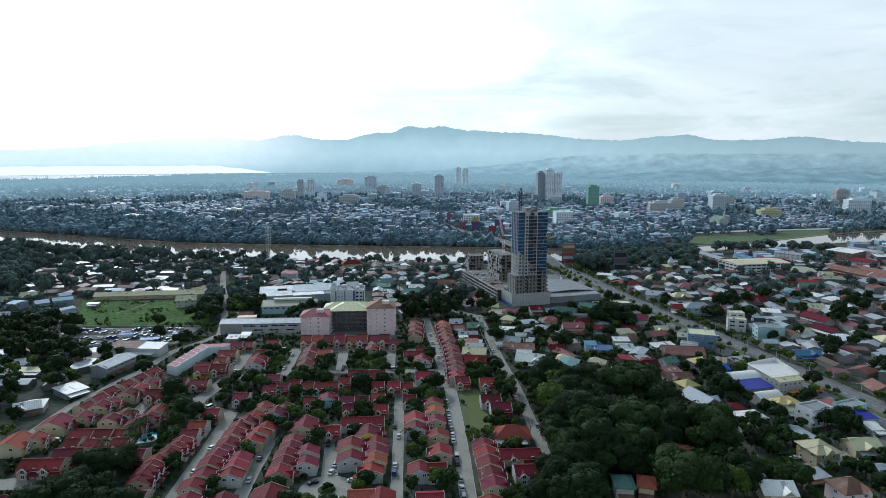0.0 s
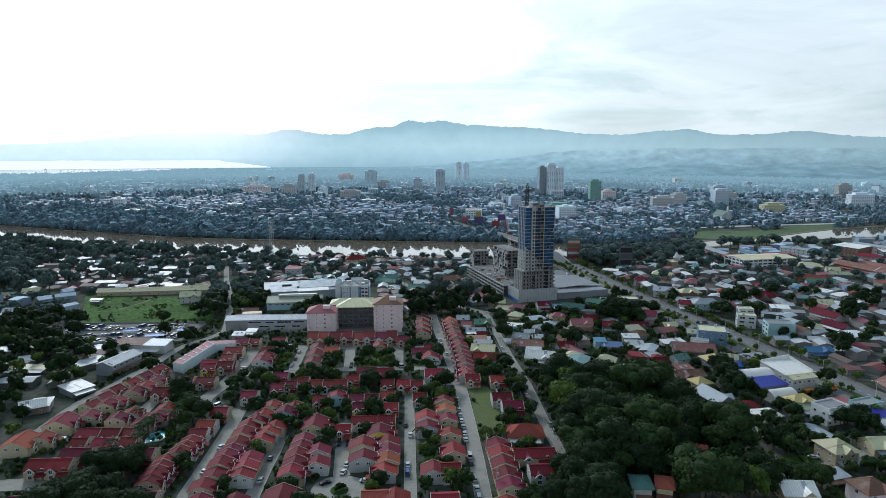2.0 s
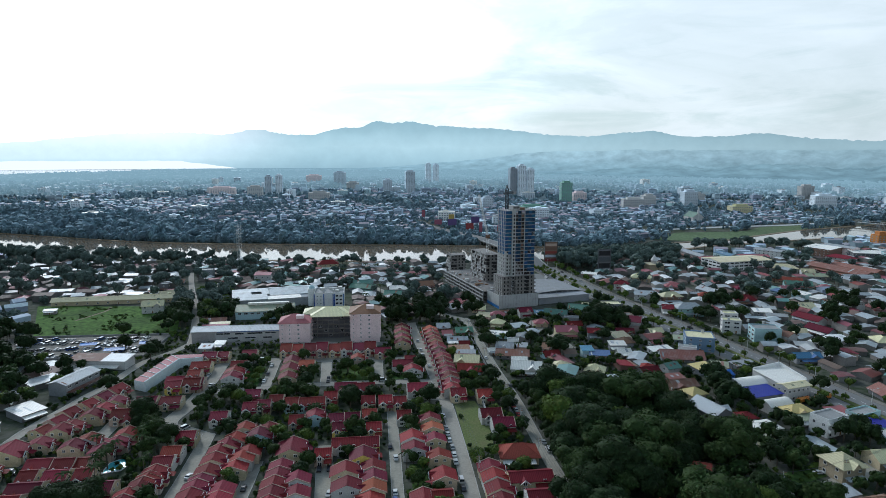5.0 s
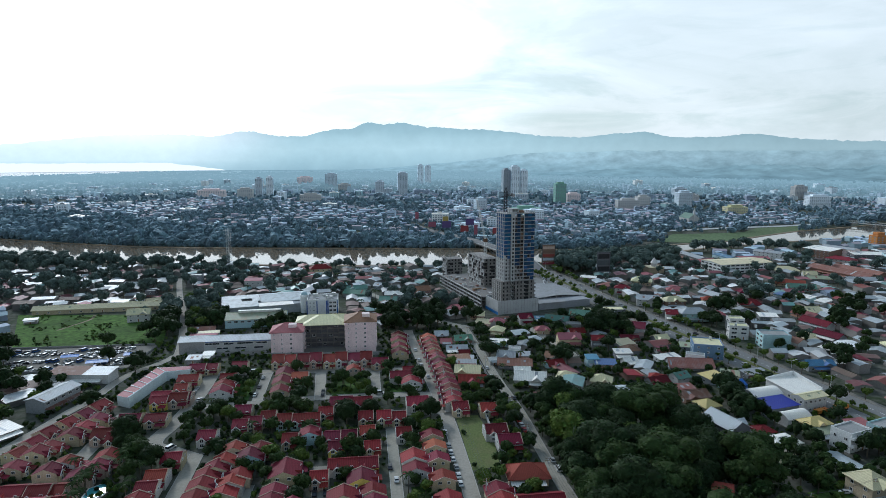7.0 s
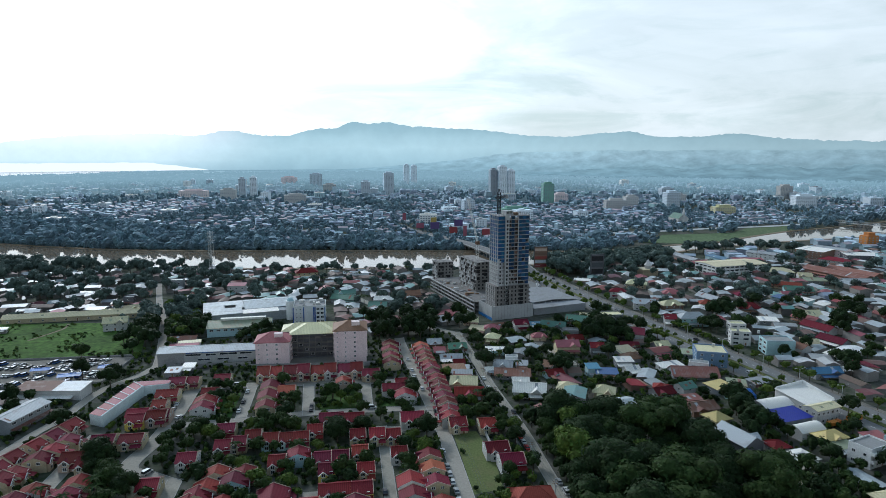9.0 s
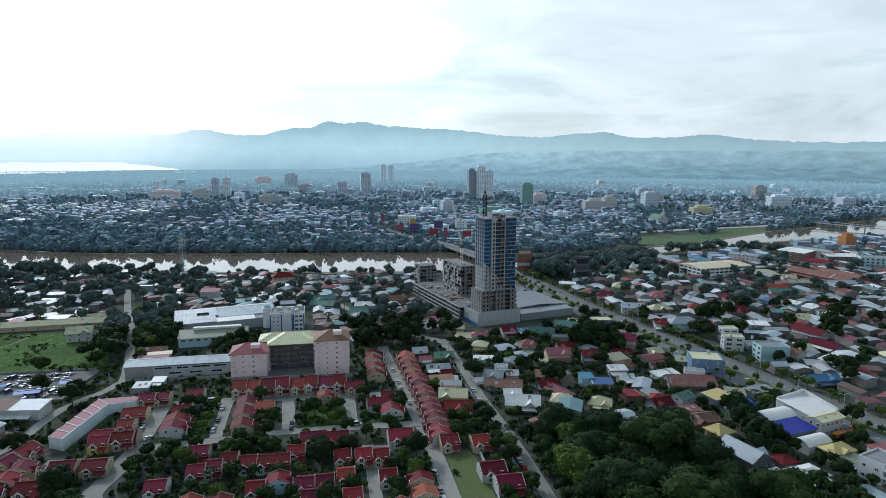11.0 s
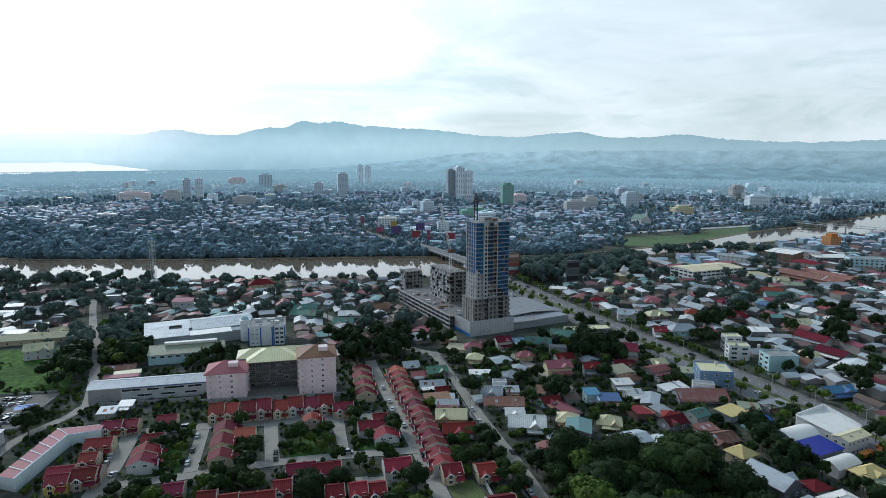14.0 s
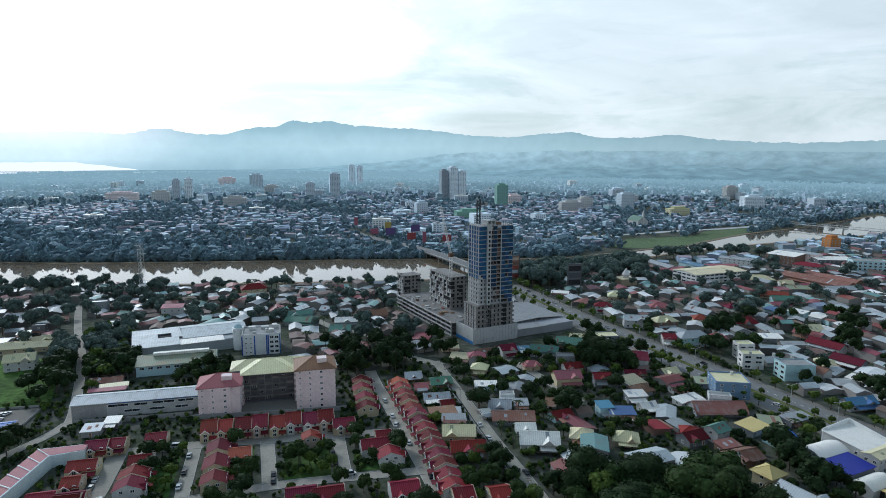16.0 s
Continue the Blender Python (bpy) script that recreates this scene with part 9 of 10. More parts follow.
def ragged_crown(seed, r, h, lumps, cards, leaf="leaf_far"):
    """A far crown: rough uneven lumps with torn clumps of leaves standing off them."""
    rng = random.Random(seed)
    s = Shape()
    for i in range(lumps):
        a, q = i * 2.4 + rng.uniform(-0.6, 0.6), r * (0.0 if i == 0 else rng.uniform(0.35, 0.6))
        c, b = Vector((q * math.cos(a), q * math.sin(a), h * rng.uniform(0.42, 0.66))), r * (0.62 if i == 0 else rng.uniform(0.35, 0.5))
        k0 = len(s.v)
        for j, (el, k) in enumerate(((-1.1, 0.6), (-0.15, 1.0), (0.62, 0.8))):
            for t in range(5):
                an = (t + j * 0.5) * 1.2566
                s.v.append(tuple(c + Vector((math.cos(an) * k, math.sin(an) * k, el * h / r * 0.75)) * b * rng.uniform(0.6, 1.15)))
        s.v.append(tuple(c + Vector((0, 0, b * rng.uniform(0.62, 0.85) * h / r))))
        for j in range(2):
            for t in range(5):
                s.f.append((k0 + j * 5 + t, k0 + j * 5 + (t + 1) % 5, k0 + j * 5 + 5 + (t + 1) % 5, k0 + j * 5 + 5 + t))
                s.m.append(0)
        for t in range(5):
            s.f.append((k0 + 10 + t, k0 + 10 + (t + 1) % 5, k0 + 15))
            s.m.append(0)
    for i in range(cards):
        d = Vector((rng.gauss(0, 1), rng.gauss(0, 1), rng.gauss(0.3, 0.8))).normalized()
        p = Vector((0, 0, h * 0.52)) + Vector((d.x * r, d.y * r, d.z * h * 0.5)) * rng.uniform(0.62, 1.0)
        u = Vector((rng.gauss(0, 1), rng.gauss(0, 1), rng.gauss(0, 1))).normalized()
        w = u.orthogonal().normalized()
        a = rng.uniform(0.6, 1.3)
        s.face([p - u * a, p - w * a * 0.7, p + u * a, p + w * a * 0.8])
    return s.mesh("far_crown", [leaf])


WOOD_CROWNS = [ragged_crown(90 + k, 5.0 + k * 0.5, 7.0 + k, 3, 20, "leaf_hazed") for k in range(3)]
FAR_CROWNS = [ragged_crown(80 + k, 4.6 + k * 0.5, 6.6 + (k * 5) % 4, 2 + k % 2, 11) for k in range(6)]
# paler, bluer ground than the near town: haze put into the base colour
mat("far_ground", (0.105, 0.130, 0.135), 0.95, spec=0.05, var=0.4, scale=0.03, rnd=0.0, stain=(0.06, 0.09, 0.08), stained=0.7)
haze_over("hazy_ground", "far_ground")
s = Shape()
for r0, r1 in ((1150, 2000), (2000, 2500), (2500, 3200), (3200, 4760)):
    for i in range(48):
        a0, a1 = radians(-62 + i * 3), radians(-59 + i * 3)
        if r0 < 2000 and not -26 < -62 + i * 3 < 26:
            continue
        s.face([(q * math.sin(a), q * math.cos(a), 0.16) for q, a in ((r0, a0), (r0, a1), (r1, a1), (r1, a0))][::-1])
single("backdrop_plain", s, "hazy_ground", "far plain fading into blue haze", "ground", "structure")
# far houses and woods get the same painted haze
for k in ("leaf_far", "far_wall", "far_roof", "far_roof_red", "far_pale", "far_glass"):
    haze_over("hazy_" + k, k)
rng = random.Random(31)
s, far = Shape(), Shape()
for i in range(19500):
    x, y = sector(rng, 830, 4350, -37, 56) if i > 9000 else sector(rng, 830, 1750, -37, 50)
    r = math.hypot(x, y)
    if noise.noise(Vector((x * 0.006, y * 0.0035, 0))) > rng.uniform(-0.3, 0.35):
        continue
    if y < river_y(x) + float(np.interp(x, [-900, -400, -100, 80, 300, 900], [340, 260, 150, 100, 85, 110])) * rng.uniform(0.8, 1.3) or not on_land(x, y) or not free(x, y, 4.5) or inside(x, y, GOLF[0]) or inside(x, y, GOLF[1]):
        continue
    if x < 60 and y < 1250 and rng.random() < 0.4:
        continue
    if r < 1750:
        take(x, y, 4.5)
    k = 1 + max(0, r - 1500) / 2500
    small_house(far if r > 2000 else s, x, y, rng.choice([6, 7, 8, 9, 10, 12, 15, 22]) * k, rng.uniform(5, 10) * k, rng.choice([2.6, 3, 3.2, 4, 5.5, 6.5]), rng.uniform(0.5, 1.8), rng.uniform(-0.5, 2.0), rng.choice([1, 1, 1, 2, 3 if y < 1300 else 1, 4, 2, 2]))
def low_block(s, x, y, w, d, e, rot):
    """A pale flat-roofed block of the far town, with bands of glass and a stair head."""
    c, q = math.cos(rot), math.sin(rot)

    def cuboid(x0, y0, z0, x1, y1, z1, slot):
        k = len(s.v)
        s.box(x0, y0, z0, x1, y1, z1, slot, False)
        s.v[k:] = [(x + c * u - q * v, y + q * u + c * v, z) for u, v, z in s.v[k:]]

    cuboid(-w / 2, -d / 2, 0, w / 2, d / 2, e, 5)
    cuboid(-w * 0.2, -d * 0.2, e, w * 0.12, d * 0.2, e + 2.4, 5)
    for k in range(int(e / 3.3)):
        cuboid(-w * 0.44, -d / 2 - 0.07, 1.2 + k * 3.3, w * 0.44, -d / 2 + 0.02, 2.5 + k * 3.3, 6)


for i in range(2300):
    x, y = sector(rng, 980, 2750, -33, 47)
    az, r = math.degrees(math.atan2(x, y)), math.hypot(x, y)
    if noise.noise(Vector((x * 0.006, y * 0.0035, 0))) > rng.uniform(-0.15, 0.3) or rng.random() > 0.3 + 0.7 * math.exp(-((az - 8) / 22) ** 2) or y < river_y(x) + 150 or not on_land(x, y) or not free(x, y, 7):
        continue
    w, d = rng.choice([9, 11, 14, 18, 26]) * rng.uniform(0.8, 1.2), rng.uniform(8, 15)
    low_block(far if r > 2000 else s, x, y, w, d, rng.choice([5, 6.5, 7, 9, 10, 13, 17 if r > 1300 else 8]), rng.uniform(-0.35, 0.35))
    take(x, y, 6)
for i in range(1500):
    x, y = sector(rng, 470, 1500, 26, 64)
    if y < river_y(x) - 60 and free(x, y, 6):
        small_house(s, x, y, rng.uniform(8, 18), rng.uniform(7, 13), rng.uniform(3, 7), rng.uniform(0.6, 2.0), rng.uniform(-0.5, 2.0), rng.choice([1, 1, 2]))
        take(x, y, 5)
for i in range(500):
    x, y = sector(rng, 420, 1000, -54, -20)
    if y < river_y(x) - 70 and free(x, y, 6):
        small_house(s, x, y, rng.uniform(8, 16), rng.uniform(7, 12), rng.uniform(3, 6), rng.uniform(0.6, 2.0), rng.uniform(-0.5, 2.0), rng.choice([1, 1, 2]))
        take(x, y, 5)
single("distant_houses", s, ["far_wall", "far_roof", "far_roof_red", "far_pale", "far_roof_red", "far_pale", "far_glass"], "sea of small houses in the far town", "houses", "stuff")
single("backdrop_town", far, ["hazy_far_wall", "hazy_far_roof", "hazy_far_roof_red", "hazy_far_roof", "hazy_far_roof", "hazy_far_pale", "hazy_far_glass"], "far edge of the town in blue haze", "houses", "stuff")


s, far = Shape(), Shape()
MID = []
for i in range(40000):
    x, y = sector(rng, 800, 3900, -36, 54) if i > 16000 else sector(rng, 800, 1500, -36, 50)
    b, r = river_y(x), math.hypot(x, y)
    off = float(np.interp(x, [-600, 20, 126, 570, 900], [66, 70, 66, 34, 66]))
    belt = y < b + float(np.interp(x, [-900, -400, -100, 80, 300, 900], [420, 330, 190, 120, 90, 120]))
    if not belt and (noise.noise(Vector((x * 0.006, y * 0.0035, 0))) < rng.uniform(-0.9, 0.2)):
        continue
    if 370 < x < 980 and y < b + 125 and rng.random() < 0.82:
        continue
    if y < b + off or not on_land(x, y) or not free(x, y, 2.0 if belt else 1.2) or inside(x, y, GOLF[0]) or inside(x, y, GOLF[1]):
        continue
    if r < 1500:
        size = rng.choice([0.8, 1.0, 1.2, 1.5, 1.9]) * rng.uniform(0.85, 1.15) if belt else rng.uniform(0.4, 0.95)
        MID.append((rng.choice(FAR_CROWNS), EMPTY_TRUNK, pose(x, y, -0.5, 0, 0, rng.uniform(0, 360)) @ Matrix.Diagonal((size, size, size * rng.uniform(0.8, 1.2), 1))))
        if belt:
            take(x, y, 2.2 * size)
    elif r < 2000 or rng.random() < 0.55:
        far_tree(far if r > 2000 else s, rng, x, y, rng.uniform(4, 8), rng.uniform(6, 12))
for i in range(2600):
    x = rng.uniform(-1000, 330)
    off = float(np.interp(x, [-900, -600, -330, -170, 20, 126, 300, 570], [66, 68, 64, 70, 71, 68, 40, 36]))
    y = river_y(x) + off + abs(rng.gauss(0, 30))
    size = rng.uniform(0.8, 1.35)
    if free(x, y, 0.8):
        MID.append((rng.choice(FAR_CROWNS), EMPTY_TRUNK, pose(x, y, -1.2, 0, 0, rng.uniform(0, 360)) @ Matrix.Diagonal((size, size, size * 1.15, 1))))
        take(x, y, 1.8)
BANK = []
for i in range(260):
    x = rng.uniform(-560, 330)
    y = river_y(x) - float(np.interp(x, [-600, -330, -170, 20, 126, 300, 570], [66, 62, 68, 72, 70, 44, 36])) - abs(rng.gauss(0, 12))
    size = rng.uniform(0.5, 0.85)
    if free(x, y, 1.5):
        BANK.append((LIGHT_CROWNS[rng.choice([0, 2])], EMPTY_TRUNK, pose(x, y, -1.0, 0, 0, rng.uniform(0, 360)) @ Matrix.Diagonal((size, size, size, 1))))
        take(x, y, 2.0)
join_woods("riverbank_trees", BANK, "thick green trees lining the near river bank")
for i in range(1500):
    x, y = sector(rng, 480, 1400, 24, 62)
    if 340 < x < 620 and y > 560 and rng.random() < 0.8:
        continue
    if y < river_y(x) - 40 and free(x, y, 3):
        size = rng.uniform(0.5, 1.0)
        MID.append((rng.choice(FAR_CROWNS) if y > 700 else rng.choice(WOOD_CROWNS), EMPTY_TRUNK, pose(x, y, -0.5, 0, 0, rng.uniform(0, 360)) @ Matrix.Diagonal((size, size, size, 1))))
for i in range(1400):
    x, y = sector(rng, 400, 1000, -52, -18)
    if y < river_y(x) - 60 and free(x, y, 3):
        size = rng.uniform(0.6, 1.1)
        MID.append((rng.choice(WOOD_CROWNS), EMPTY_TRUNK, pose(x, y, -0.5, 0, 0, rng.uniform(0, 360)) @ Matrix.Diagonal((size, size, size, 1))))
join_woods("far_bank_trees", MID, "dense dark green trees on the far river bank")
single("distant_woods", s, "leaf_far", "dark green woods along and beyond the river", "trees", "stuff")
single("backdrop_woods", far, "hazy_leaf_far", "woods of the far plain in blue-green haze", "trees", "stuff")

# ---------------- vehicles ----------------
def car_template(paint, van, label, name):
    L, W, H = (4.7, 1.8, 2.0) if van else (4.3, 1.75, 1.45)
    s = Shape()
    prof = [(-L / 2, 0.32), (L / 2, 0.32), (L / 2, 0.72), (L / 2 - 0.15, 0.86), (L / 2 - (0.75 if van else 1.15), 0.98), (-L / 2 + (0.05 if van else 0.5), 1.0), (-L / 2, 0.85)]
    n = len(prof)
    s.v += [(x, -W / 2, z) for x, z in prof] + [(x, W / 2, z) for x, z in prof]
    for i in range(n):
        j = (i + 1) % n
        s.f.append((i, j, n + j, n + i)[::-1])
        s.m.append(0)
    s.f += [tuple(range(n)), tuple(range(2 * n - 1, n - 1, -1))]
    s.m += [0, 0]
    me = s.mesh(name, [paint])
    # cabin: glass all round under a painted roof
    g = Shape()
    x0, x1, u0, u1 = -L / 2 + (0.06 if van else 0.55), L / 2 - (0.8 if van else 1.2), -L / 2 + (0.2 if van else 1.15), L / 2 - (1.5 if van else 2.0)
    lo, mid, top = W / 2 - 0.03, W / 2 - 0.16, W / 2 - 0.2
    rings = [(x0, x1, lo, 0.97), (u0 - 0.04, u1 + 0.06, mid, H - 0.14), (u0, u1, top, H)]
    for a, b, w, z in rings:
        g.v += [(a, -w, z), (b, -w, z), (b, w, z), (a, w, z)]
    for k in range(2):
        for i in range(4):
            j = (i + 1) % 4
            g.f.append((k * 4 + i, k * 4 + j, k * 4 + 4 + j, k * 4 + 4 + i))
            g.m.append(1 - k)
    g.f.append((8, 9, 10, 11))
    g.m.append(0)
    gm = g.mesh("cabin", [paint, "glass_dark"])
    t = Shape()
    t.rod((0, -0.1, 0), (0, 0.1, 0), 0.33, 10)
    tm = t.mesh("wheel", ["tyre"])
    body = new(name, me)
    tagged(body, label, "car")
    o = new("cabin", gm)
    o.parent = body
    for x in (-L * 0.31, L * 0.31):
        for y in (-W / 2 + 0.05, W / 2 - 0.05):
            put("wheel", tm, body, x, y, 0.33)
    return body


CARS = [car_template("car_white", False, "white car parked at the roadside", "car"), car_template("car_white", True, "white van parked at the roadside", "van"),
        car_template("car_silver", False, "silver car parked at the roadside", "car"), car_template("car_black", False, "black car parked at the roadside", "car"),
        car_template("car_red", False, "red car parked at the roadside", "car"), car_template("car_blue", True, "dark blue van parked in the yard", "van")]
CAR_USED = set()


def park_car(x, y, rot, kind, z=0.1):
    if kind not in CAR_USED:
        CAR_USED.add(kind)
        CARS[kind].matrix_basis = pose(x, y, z, 0, 0, rot)
        return CARS[kind]
    return copy_thing(CARS[kind], pose(x, y, z, 0, 0, rot))


rng = random.Random(12)
for y in (217, 223, 229.5, 242, 248, 262, 268, 274.5, 281, 287, 293, 306):
    park_car(24.6 + rng.uniform(-0.2, 0.2), y, 90, rng.choice([0, 0, 2, 3, 1]))
for x, y, r, k in ((60.2, 298, 90, 4), (60.3, 303.5, 90, 4), (60.4, 309, 90, 0), (60.2, 314, 90, 4), (64.6, 268, 90, 1), (64.4, 275, 90, 2), (59.8, 372, 90, 0), (60, 386, 90, 0), (64.5, 340, 90, 3),
                   (22.3, 405, 90, 0), (21.8, 424, 90, 0), (24.6, 376, 90, 0), (27.5, 346, 90, 3), (22.4, 395, 70, 0),
                   (-2.6, 393.5, 90, 0), (2.2, 394.0, 80, 0), (-8, 374, 90, 3), (-7.6, 366, 90, 3), (-2.8, 355.4, 0, 1), (-32, 362, 90, 3), (-32, 357, 90, 3),
                   (-50, 395, 5, 3), (-66, 386, 90, 0), (-66, 372, 90, 3), (-66.3, 361, 90, 0), (-72, 396, 0, 1), (-82, 394.6, 0, 0),
                   (-98, 374, 90, 0), (-98, 368, 90, 2), (-97.6, 362, 90, 3), (-93, 358, 60, 0), (-102, 383, 0, 0),
                   (-24.5, 244, 80, 0), (-25.5, 238, 75, 0), (-31.5, 230.5, 30, 3), (-16.5, 231, -10, 0), (-29, 217, 0, 0), (-20.5, 217.5, 10, 0), (-25.5, 262, 90, 3), (-29.5, 262, 90, 3),
                   (0.8, 268, 90, 0), (-1.2, 278, 90, 3), (-0.6, 242, 90, 0), (-0.8, 236, 90, 5), (-56.2, 234, 90, 0), (-56, 251, 90, 3), (-79, 242, 70, 0), (-78.4, 262, 75, 0),
                   (-92, 306, 60, 1), (-140, 268, 10, 0), (-147, 272, 0, 1), (-141, 279, 20, 2),
                   (164, 238, 0, 0), (172, 238.5, 5, 0), (178, 240, 0, 0), (182, 250, 40, 1), (150, 226.5, 20, 0)):
    park_car(x, y, r, k)
# the crowded yard
for i in range(24):
    for j in range(6):
        x, y = -236 + i * 3.6 + (j % 2) * 1.4 + rng.uniform(-0.7, 0.7), 415 + j * 7.0 + rng.uniform(-1.2, 1.2)
        if inside(x, y, CAR_LOT) and noise.noise(Vector((x * 0.09, y * 0.12, 2))) > rng.uniform(-0.28, 0.12):
            park_car(x, y, rng.choice([68, 72, 64, 250, 160]) + rng.uniform(-10, 10), rng.choice([0, 0, 2, 2, 1, 3, 3, 5]), 0.06)
# on the avenue and before the market hall
for k in range(16):
    i = rng.uniform(0, len(AVENUE) - 1.01)
    (x0, y0), (x1, y1) = AVENUE[int(i)], AVENUE[int(i) + 1]
    t, side = i % 1, rng.choice([-9, -5, 5, 9])
    park_car(x0 + (x1 - x0) * t + side, y0 + (y1 - y0) * t, math.degrees(math.atan2(y1 - y0, x1 - x0)) + (180 if side < 0 else 0), rng.choice([0, 1, 2, 3]), 0.12)
for i in range(12):
    park_car(157 + i * 1.0, 585 + i * 4.2, 20 + rng.uniform(-4, 4), rng.choice([0, 0, 2, 3]), 0.06)

# the crowded parking ground by the avenue
for i in range(11):
    for j in range(3):
        if (i * 3 + j * 5) % 7 != 2:
            park_car(206 + j * 8.5 + i * 2.6 + rng.uniform(-0.4, 0.4), 640 - i * 6.0 + j * 5.0, 70 + rng.uniform(-6, 6), rng.choice([0, 0, 2, 3, 1, 4]), 0.02)

# ---------------- poles, masts, walls and small things ----------------
def utility_pole(x, y, h=9.0, rot=0.0):
    p = thing("utility_pole", x, y, 0, rot, "weathered concrete utility pole with crossarms and wires", "utility pole")
    s = Shape()
    s.rod((0, 0, 0), (0, 0, h), 0.19, 8, 0.12)
    part("pole", s, "concrete_pale", p)
    for z in (h - 0.5, h - 1.4):
        s = Shape()
        s.box(-1.1, -0.07, z, 1.1, 0.07, z + 0.14)
        part("crossarm", s, "wood", p)
    s = Shape()
    s.rod((0.35, 0, h - 2.8), (0.35, 0, h - 1.9), 0.24, 8)
    part("transformer", s, "steel_pale", p)
    return p


POLES = {"west": [(58.3, y) for y in (232, 262, 292, 322, 352, 382, 412, 442)], "a": [(31.8, y) for y in (222, 250, 335, 365, 395, 425)], "east": [(200, 242), (170, 232), (140, 226), (112, 222)]}
first = None
for key, pts in POLES.items():
    for x, y in pts:
        if first is None:
            first = utility_pole(x, y)
        else:
            copy_thing(first, pose(x, y, 0))
    for o in (-1.0, 0.0, 1.0):
        wire, line = Shape(), []
        for (x0, y0), (x1, y1) in zip(pts, pts[1:]):
            line += [(x0 + (x1 - x0) * t + o, y0 + (y1 - y0) * t, 8.7 - 0.9 * 4 * t * (1 - t)) for t in (0, 0.25, 0.5, 0.75)]
        line.append((pts[-1][0] + o, pts[-1][1], 8.7))
        for i, (x, y, z) in enumerate(line):
            wire.v += [(x + 0.03, y + 0.02, z - 0.02), (x - 0.03, y - 0.02, z - 0.02), (x, y, z + 0.035)]
            for k in range(3 if i else 0):
                wire.f.append((i * 3 - 3 + k, i * 3 - 3 + (k + 1) % 3, i * 3 + (k + 1) % 3, i * 3 + k))
                wire.m.append(0)
        single("overhead_wire", wire, "steel_dark", "sagging dark overhead wire between the poles", "wire")

# lamp posts of the avenue
lamp = None
for k in range(2, len(AVENUE) - 2, 2):
    x, y = AVENUE[k]
    if lamp is None:
        lamp = thing("street_lamp", x, y, 0.3, 0, "tall grey steel street lamp with two arms", "street lamp")
        s = Shape()
        s.rod((0, 0, 0), (0, 0, 11), 0.16, 8, 0.09)
        part("post", s, "steel_pale", lamp)
        for sx in (-1, 1):
            s = Shape()
            s.rod((0, 0, 10.8), (sx * 2.4, 0, 11.4), 0.07, 6)
            arm = part("arm", s, "steel_pale", lamp)
            s = Shape()
            s.box(sx * 2.7 - 0.45, -0.18, 11.32, sx * 2.7 + 0.45, 0.18, 11.5)
            part("lamp_head", s, "steel_pale", arm)
    else:
        copy_thing(lamp, pose(x, y, 0.3))

# lattice mast on the river bank
h = thing("lattice_mast", -150, 722, 0, 20, "slim grey lattice mast on the river bank", "mast")
s = Shape()
lattice(s, (0, 0, 0), (0, 0, 44), 1.7, 14, 0.16)
part("shaft", s, "steel_pale", h)
for z in (34, 38, 42):
    s = Shape()
    s.box(-4.5, -0.15, z, 4.5, 0.15, z + 0.3)
    part("crossarm", s, "steel_pale", h)

# boundary walls of the estate
def wall_line(pts, h, material, label):
    s = Shape()
    for (x0, y0), (x1, y1) in zip(pts, pts[1:]):
        q = math.hypot(x1 - x0, y1 - y0)
        ox, oy = -(y1 - y0) / q * 0.1, (x1 - x0) / q * 0.1
        s.solid([(x0 - ox, y0 - oy, 0), (x1 - ox, y1 - oy, 0), (x1 + ox, y1 + oy, 0), (x0 + ox, y0 + oy, 0)],
                [(x0 - ox, y0 - oy, h), (x1 - ox, y1 - oy, h), (x1 + ox, y1 + oy, h), (x0 + ox, y0 + oy, h)])
    single("boundary_wall", s, material, label, "wall", "structure")


wall_line([(46, 330), (45.5, 300), (43.5, 276)], 2.2, "concrete_pale", "pale concrete wall along the pocket park")
wall_line([(-70, 424), (-24, 419.5), (2, 418)], 2.4, "concrete_raw", "grey boundary wall behind the townhouses")
wall_line([(-122, 430), (-70, 428)], 2.4, "concrete_raw", "grey boundary wall before the long hall")
wall_line([(-222, 411), (-146, 411), (-142, 457), (-232, 459)], 1.1, "concrete_raw", "grey wall round the car yard")
wall_line([(57.6, 300), (57.6, 345), (57.4, 400), (57, 450)], 1.8, "plaster_grey", "grey garden wall along the street")

# shade roofs over the car yard
for x, y, w, d in ((-165, 420, 12, 6), (-150, 432, 9, 6), (-185, 432, 10, 5)):
    c = thing("car_canopy", x, y, 0, 6, "blue tarpaulin canopy over parked cars", "canopy")
    s = Shape()
    gable_roof(s, w, d, 2.8, 0.7, 0.2, 0.06)
    part("tarpaulin", s, "tarp_blue", c)
    for sx in (-1, 1):
        for sy in (-1, 1):
            s = Shape()
            s.rod((sx * w * 0.46, sy * d * 0.46, 0), (sx * w * 0.46, sy * d * 0.46, 2.9), 0.06, 6)
            part("post", s, "steel_pale", c)

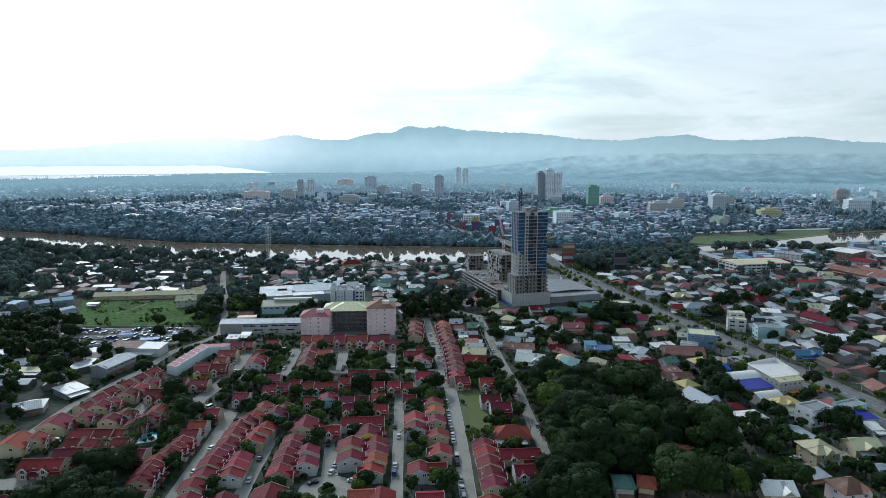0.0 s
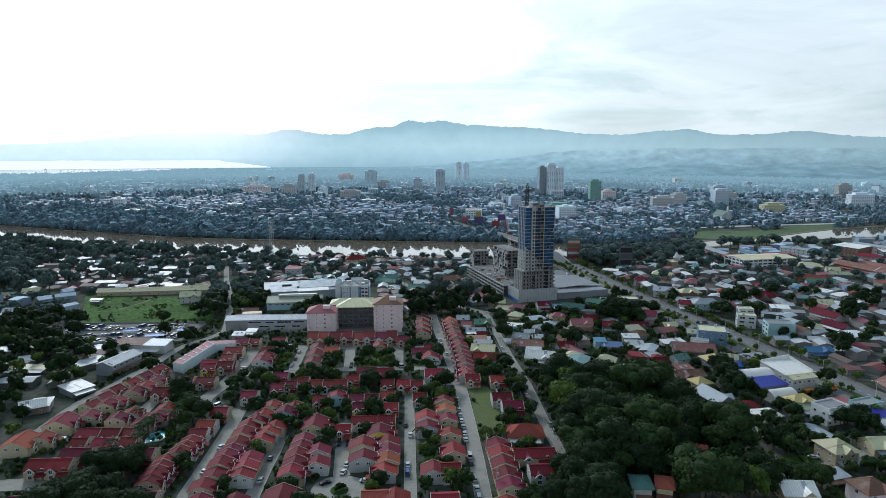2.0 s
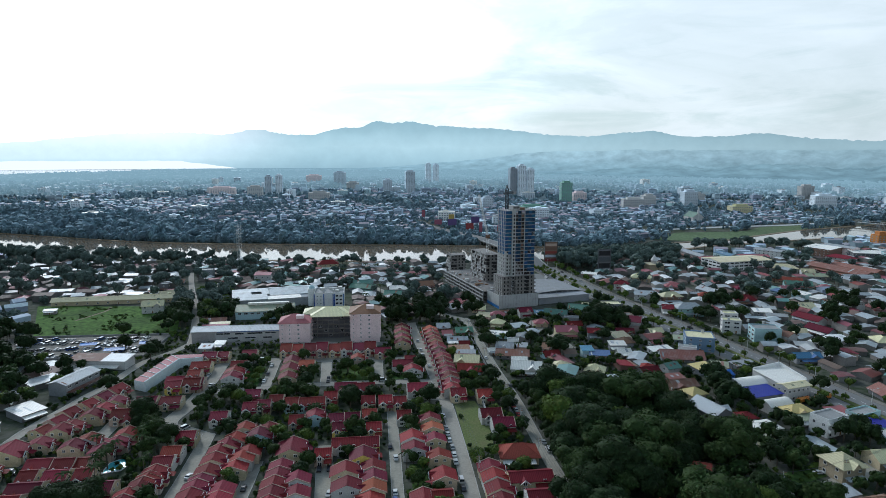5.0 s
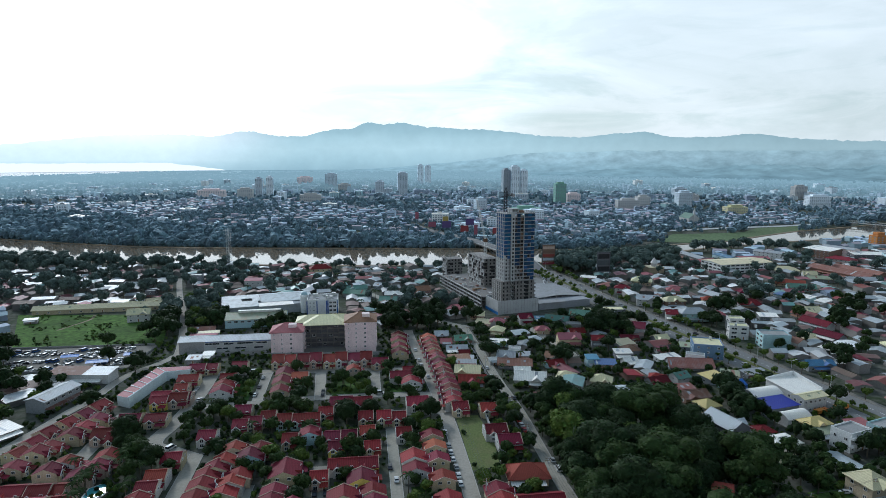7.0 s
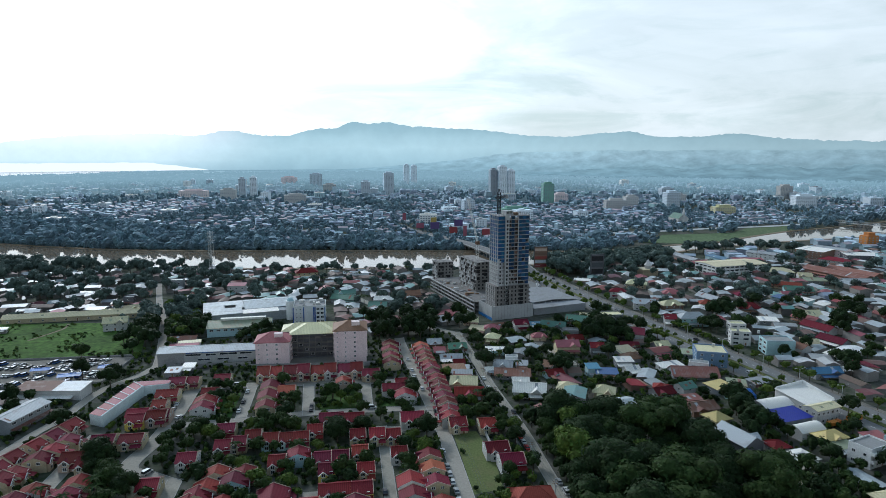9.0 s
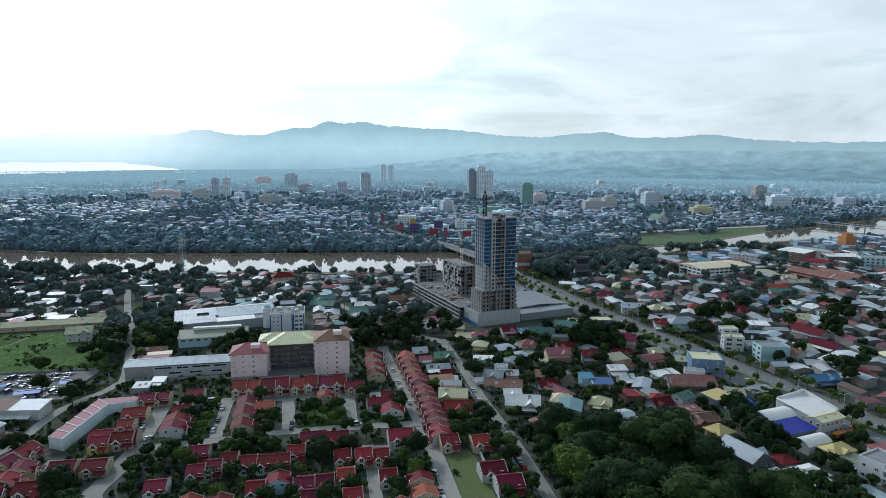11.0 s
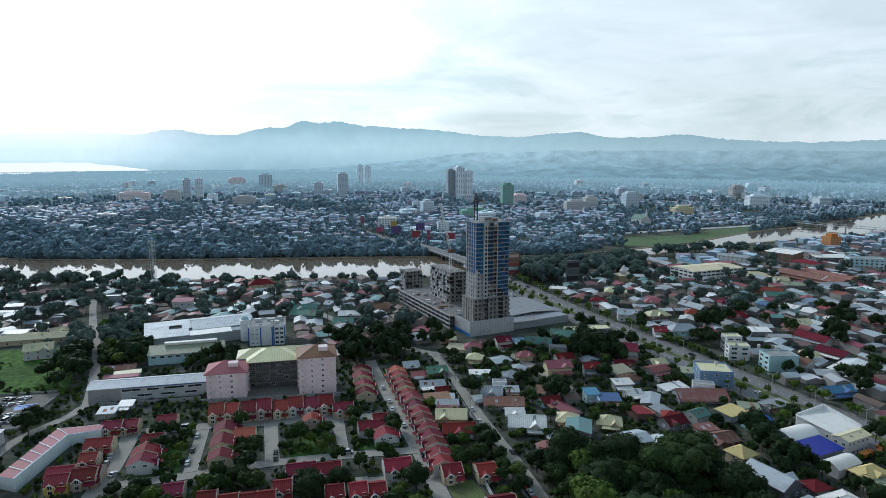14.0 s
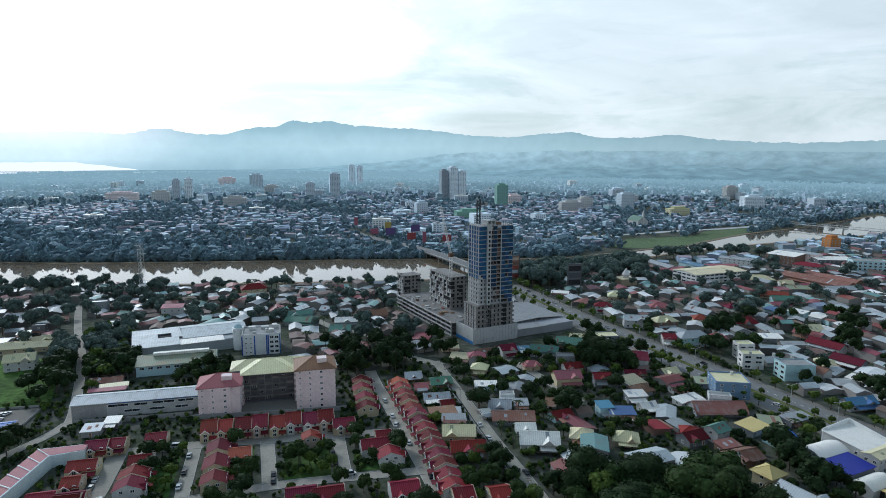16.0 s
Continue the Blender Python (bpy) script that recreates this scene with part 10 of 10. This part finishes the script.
# water tanks on roofs beside the avenue, parked excavator yard
for x, y, z in ((245, 412, 10), (252, 406, 10.1), (236, 420, 9.1), (203, 395, 8.7), (-38, 522, 12.5)):
    tnk = thing("water_tank", x, y, z, 0, "round steel water tank on a flat roof", "water tank")
    s = Shape()
    s.rod((0, 0, 0.4), (0, 0, 2.2), 0.8, 12)
    part("drum", s, "steel_pale", tnk)
    s = Shape()
    for a in range(4):
        s.rod((0.6 * math.cos(a * 1.57), 0.6 * math.sin(a * 1.57), 0), (0.6 * math.cos(a * 1.57), 0.6 * math.sin(a * 1.57), 0.45), 0.05, 5)
    part("stand", s, "steel_dark", tnk)

# garden swimming pool between the palms
s = Shape()
s.prism([(-113, 268), (-106, 270), (-104, 277), (-108, 281), (-113, 277)], 0.1, 0.3)
single("pool_rim", s, "trim_white", "pale rim of a small garden pool", "pool", "structure")
s = Shape()
s.prism([(-112.4, 268.6), (-106.5, 270.5), (-104.7, 276.7), (-108.2, 280.2), (-112.4, 276.6)], 0.3, 0.34)
mat("pool_water", (0.10, 0.45, 0.50), 0.1, var=0.1, stained=0.0)
single("pool_water", s, "pool_water", "bright turquoise pool water", "water", "structure")


# slim truss bridge up the river
b = thing("truss_bridge", 0, 0, 0, 0, "slim pale steel truss bridge over the river bend", "bridge")
p0, p1 = Vector((795, 1078, 6.0)), Vector((886, 868, 6.0))
along = (p1 - p0).normalized()
over = Vector((-along.y, along.x, 0))
s = Shape()
s.slab([p0 + over * 3, p0 - over * 3, p1 - over * 3, p1 + over * 3], 0.8)
part("deck", s, "concrete_pale", b)
for sign in (-1, 1):
    s = Shape()
    n = 26
    for k in range(n):
        a, c = p0.lerp(p1, k / n) + over * 3 * sign, p0.lerp(p1, (k + 1) / n) + over * 3 * sign
        up = Vector((0, 0, 3.2))
        s.rod(a + up, c + up, 0.22, 4)
        s.rod(a, c + up if k % 2 else a + up, 0.16, 4)
        s.rod(c, c + up, 0.16, 4)
    part("truss", s, "steel_pale", b)
for k in range(1, 6):
    q = p0.lerp(p1, k / 6)
    s = Shape()
    s.rod((q.x, q.y, 0), (q.x, q.y, 5.3), 1.0, 8)
    part("pier", s, "concrete_raw", b)


def dump_truck(x, y, rot, label):
    t = thing("dump_truck", x, y, 0.0, rot, label, "truck")
    s = Shape()
    s.box(-3.6, -0.5, 0.75, 3.6, 0.5, 1.1)
    part("chassis", s, "steel_dark", t)
    s = Shape()
    s.solid([(-3.7, -1.15, 1.12), (1.3, -1.15, 1.12), (1.3, 1.15, 1.12), (-3.7, 1.15, 1.12)], [(-4.0, -1.3, 2.7), (1.5, -1.3, 2.7), (1.5, 1.3, 2.7), (-4.0, 1.3, 2.7)])
    part("tipping_body", s, "orange_paint", t)
    s = Shape()
    s.solid([(1.7, -1.15, 0.9), (3.8, -1.15, 0.9), (3.8, 1.15, 0.9), (1.7, 1.15, 0.9)], [(1.75, -1.1, 2.9), (3.4, -1.1, 2.9), (3.4, 1.1, 2.9), (1.75, 1.1, 2.9)])
    cab = part("cab", s, "orange_paint", t)
    s = Shape()
    s.solid([(3.64, -1.0, 1.9), (3.7, -1.0, 1.9), (3.7, 1.0, 1.9), (3.64, 1.0, 1.9)], [(3.46, -0.95, 2.7), (3.52, -0.95, 2.7), (3.52, 0.95, 2.7), (3.46, 0.95, 2.7)])
    part("windscreen", s, "glass_dark", cab)
    for u in (-2.9, -1.7, 2.7):
        for v in (-1.05, 1.05):
            s = Shape()
            s.rod((u, v - 0.17, 0.5), (u, v + 0.17, 0.5), 0.5, 12)
            part("wheel", s, "tyre", t)
    return t


for x, y, r in ((206, 303, 15), (214.5, 303.5, 200), (219.5, 306.5, 10)):
    dump_truck(x, y, r, "orange dump truck parked in a dusty yard")

# ship-to-shore cranes of the far harbour
crane = None
for x, y in ((-1838, 3375), (-1766, 3380), (-1736, 3454), (-1688, 3538), (-1640, 3560), (-1577, 3626)):
    if crane is None:
        crane = thing("harbour_crane", x, y, 0, 30, "tall grey harbour crane on the far shore", "crane")
        crane.matrix_basis = crane.matrix_basis @ Matrix.Diagonal((0.55, 0.55, 0.55, 1))
        for u in (-8, 8):
            s = Shape()
            s.rod((u, -6, 0), (u, -3, 38), 1.0, 4)
            s.rod((u, 6, 0), (u, 3, 38), 1.0, 4)
            part("leg", s, "far_tower", crane)
        s = Shape()
        s.box(-9, -4, 36, 9, 4, 39)
        part("portal", s, "far_tower", crane)
        s = Shape()
        s.rod((0, -20, 40), (0, 34, 62), 1.1, 4)
        part("boom", s, "far_tower", crane)
    else:
        copy_thing(crane, pose(x, y, 0, 0, 0, 20 + (x * 7) % 50) @ Matrix.Diagonal((0.55, 0.55, 0.55, 1)))
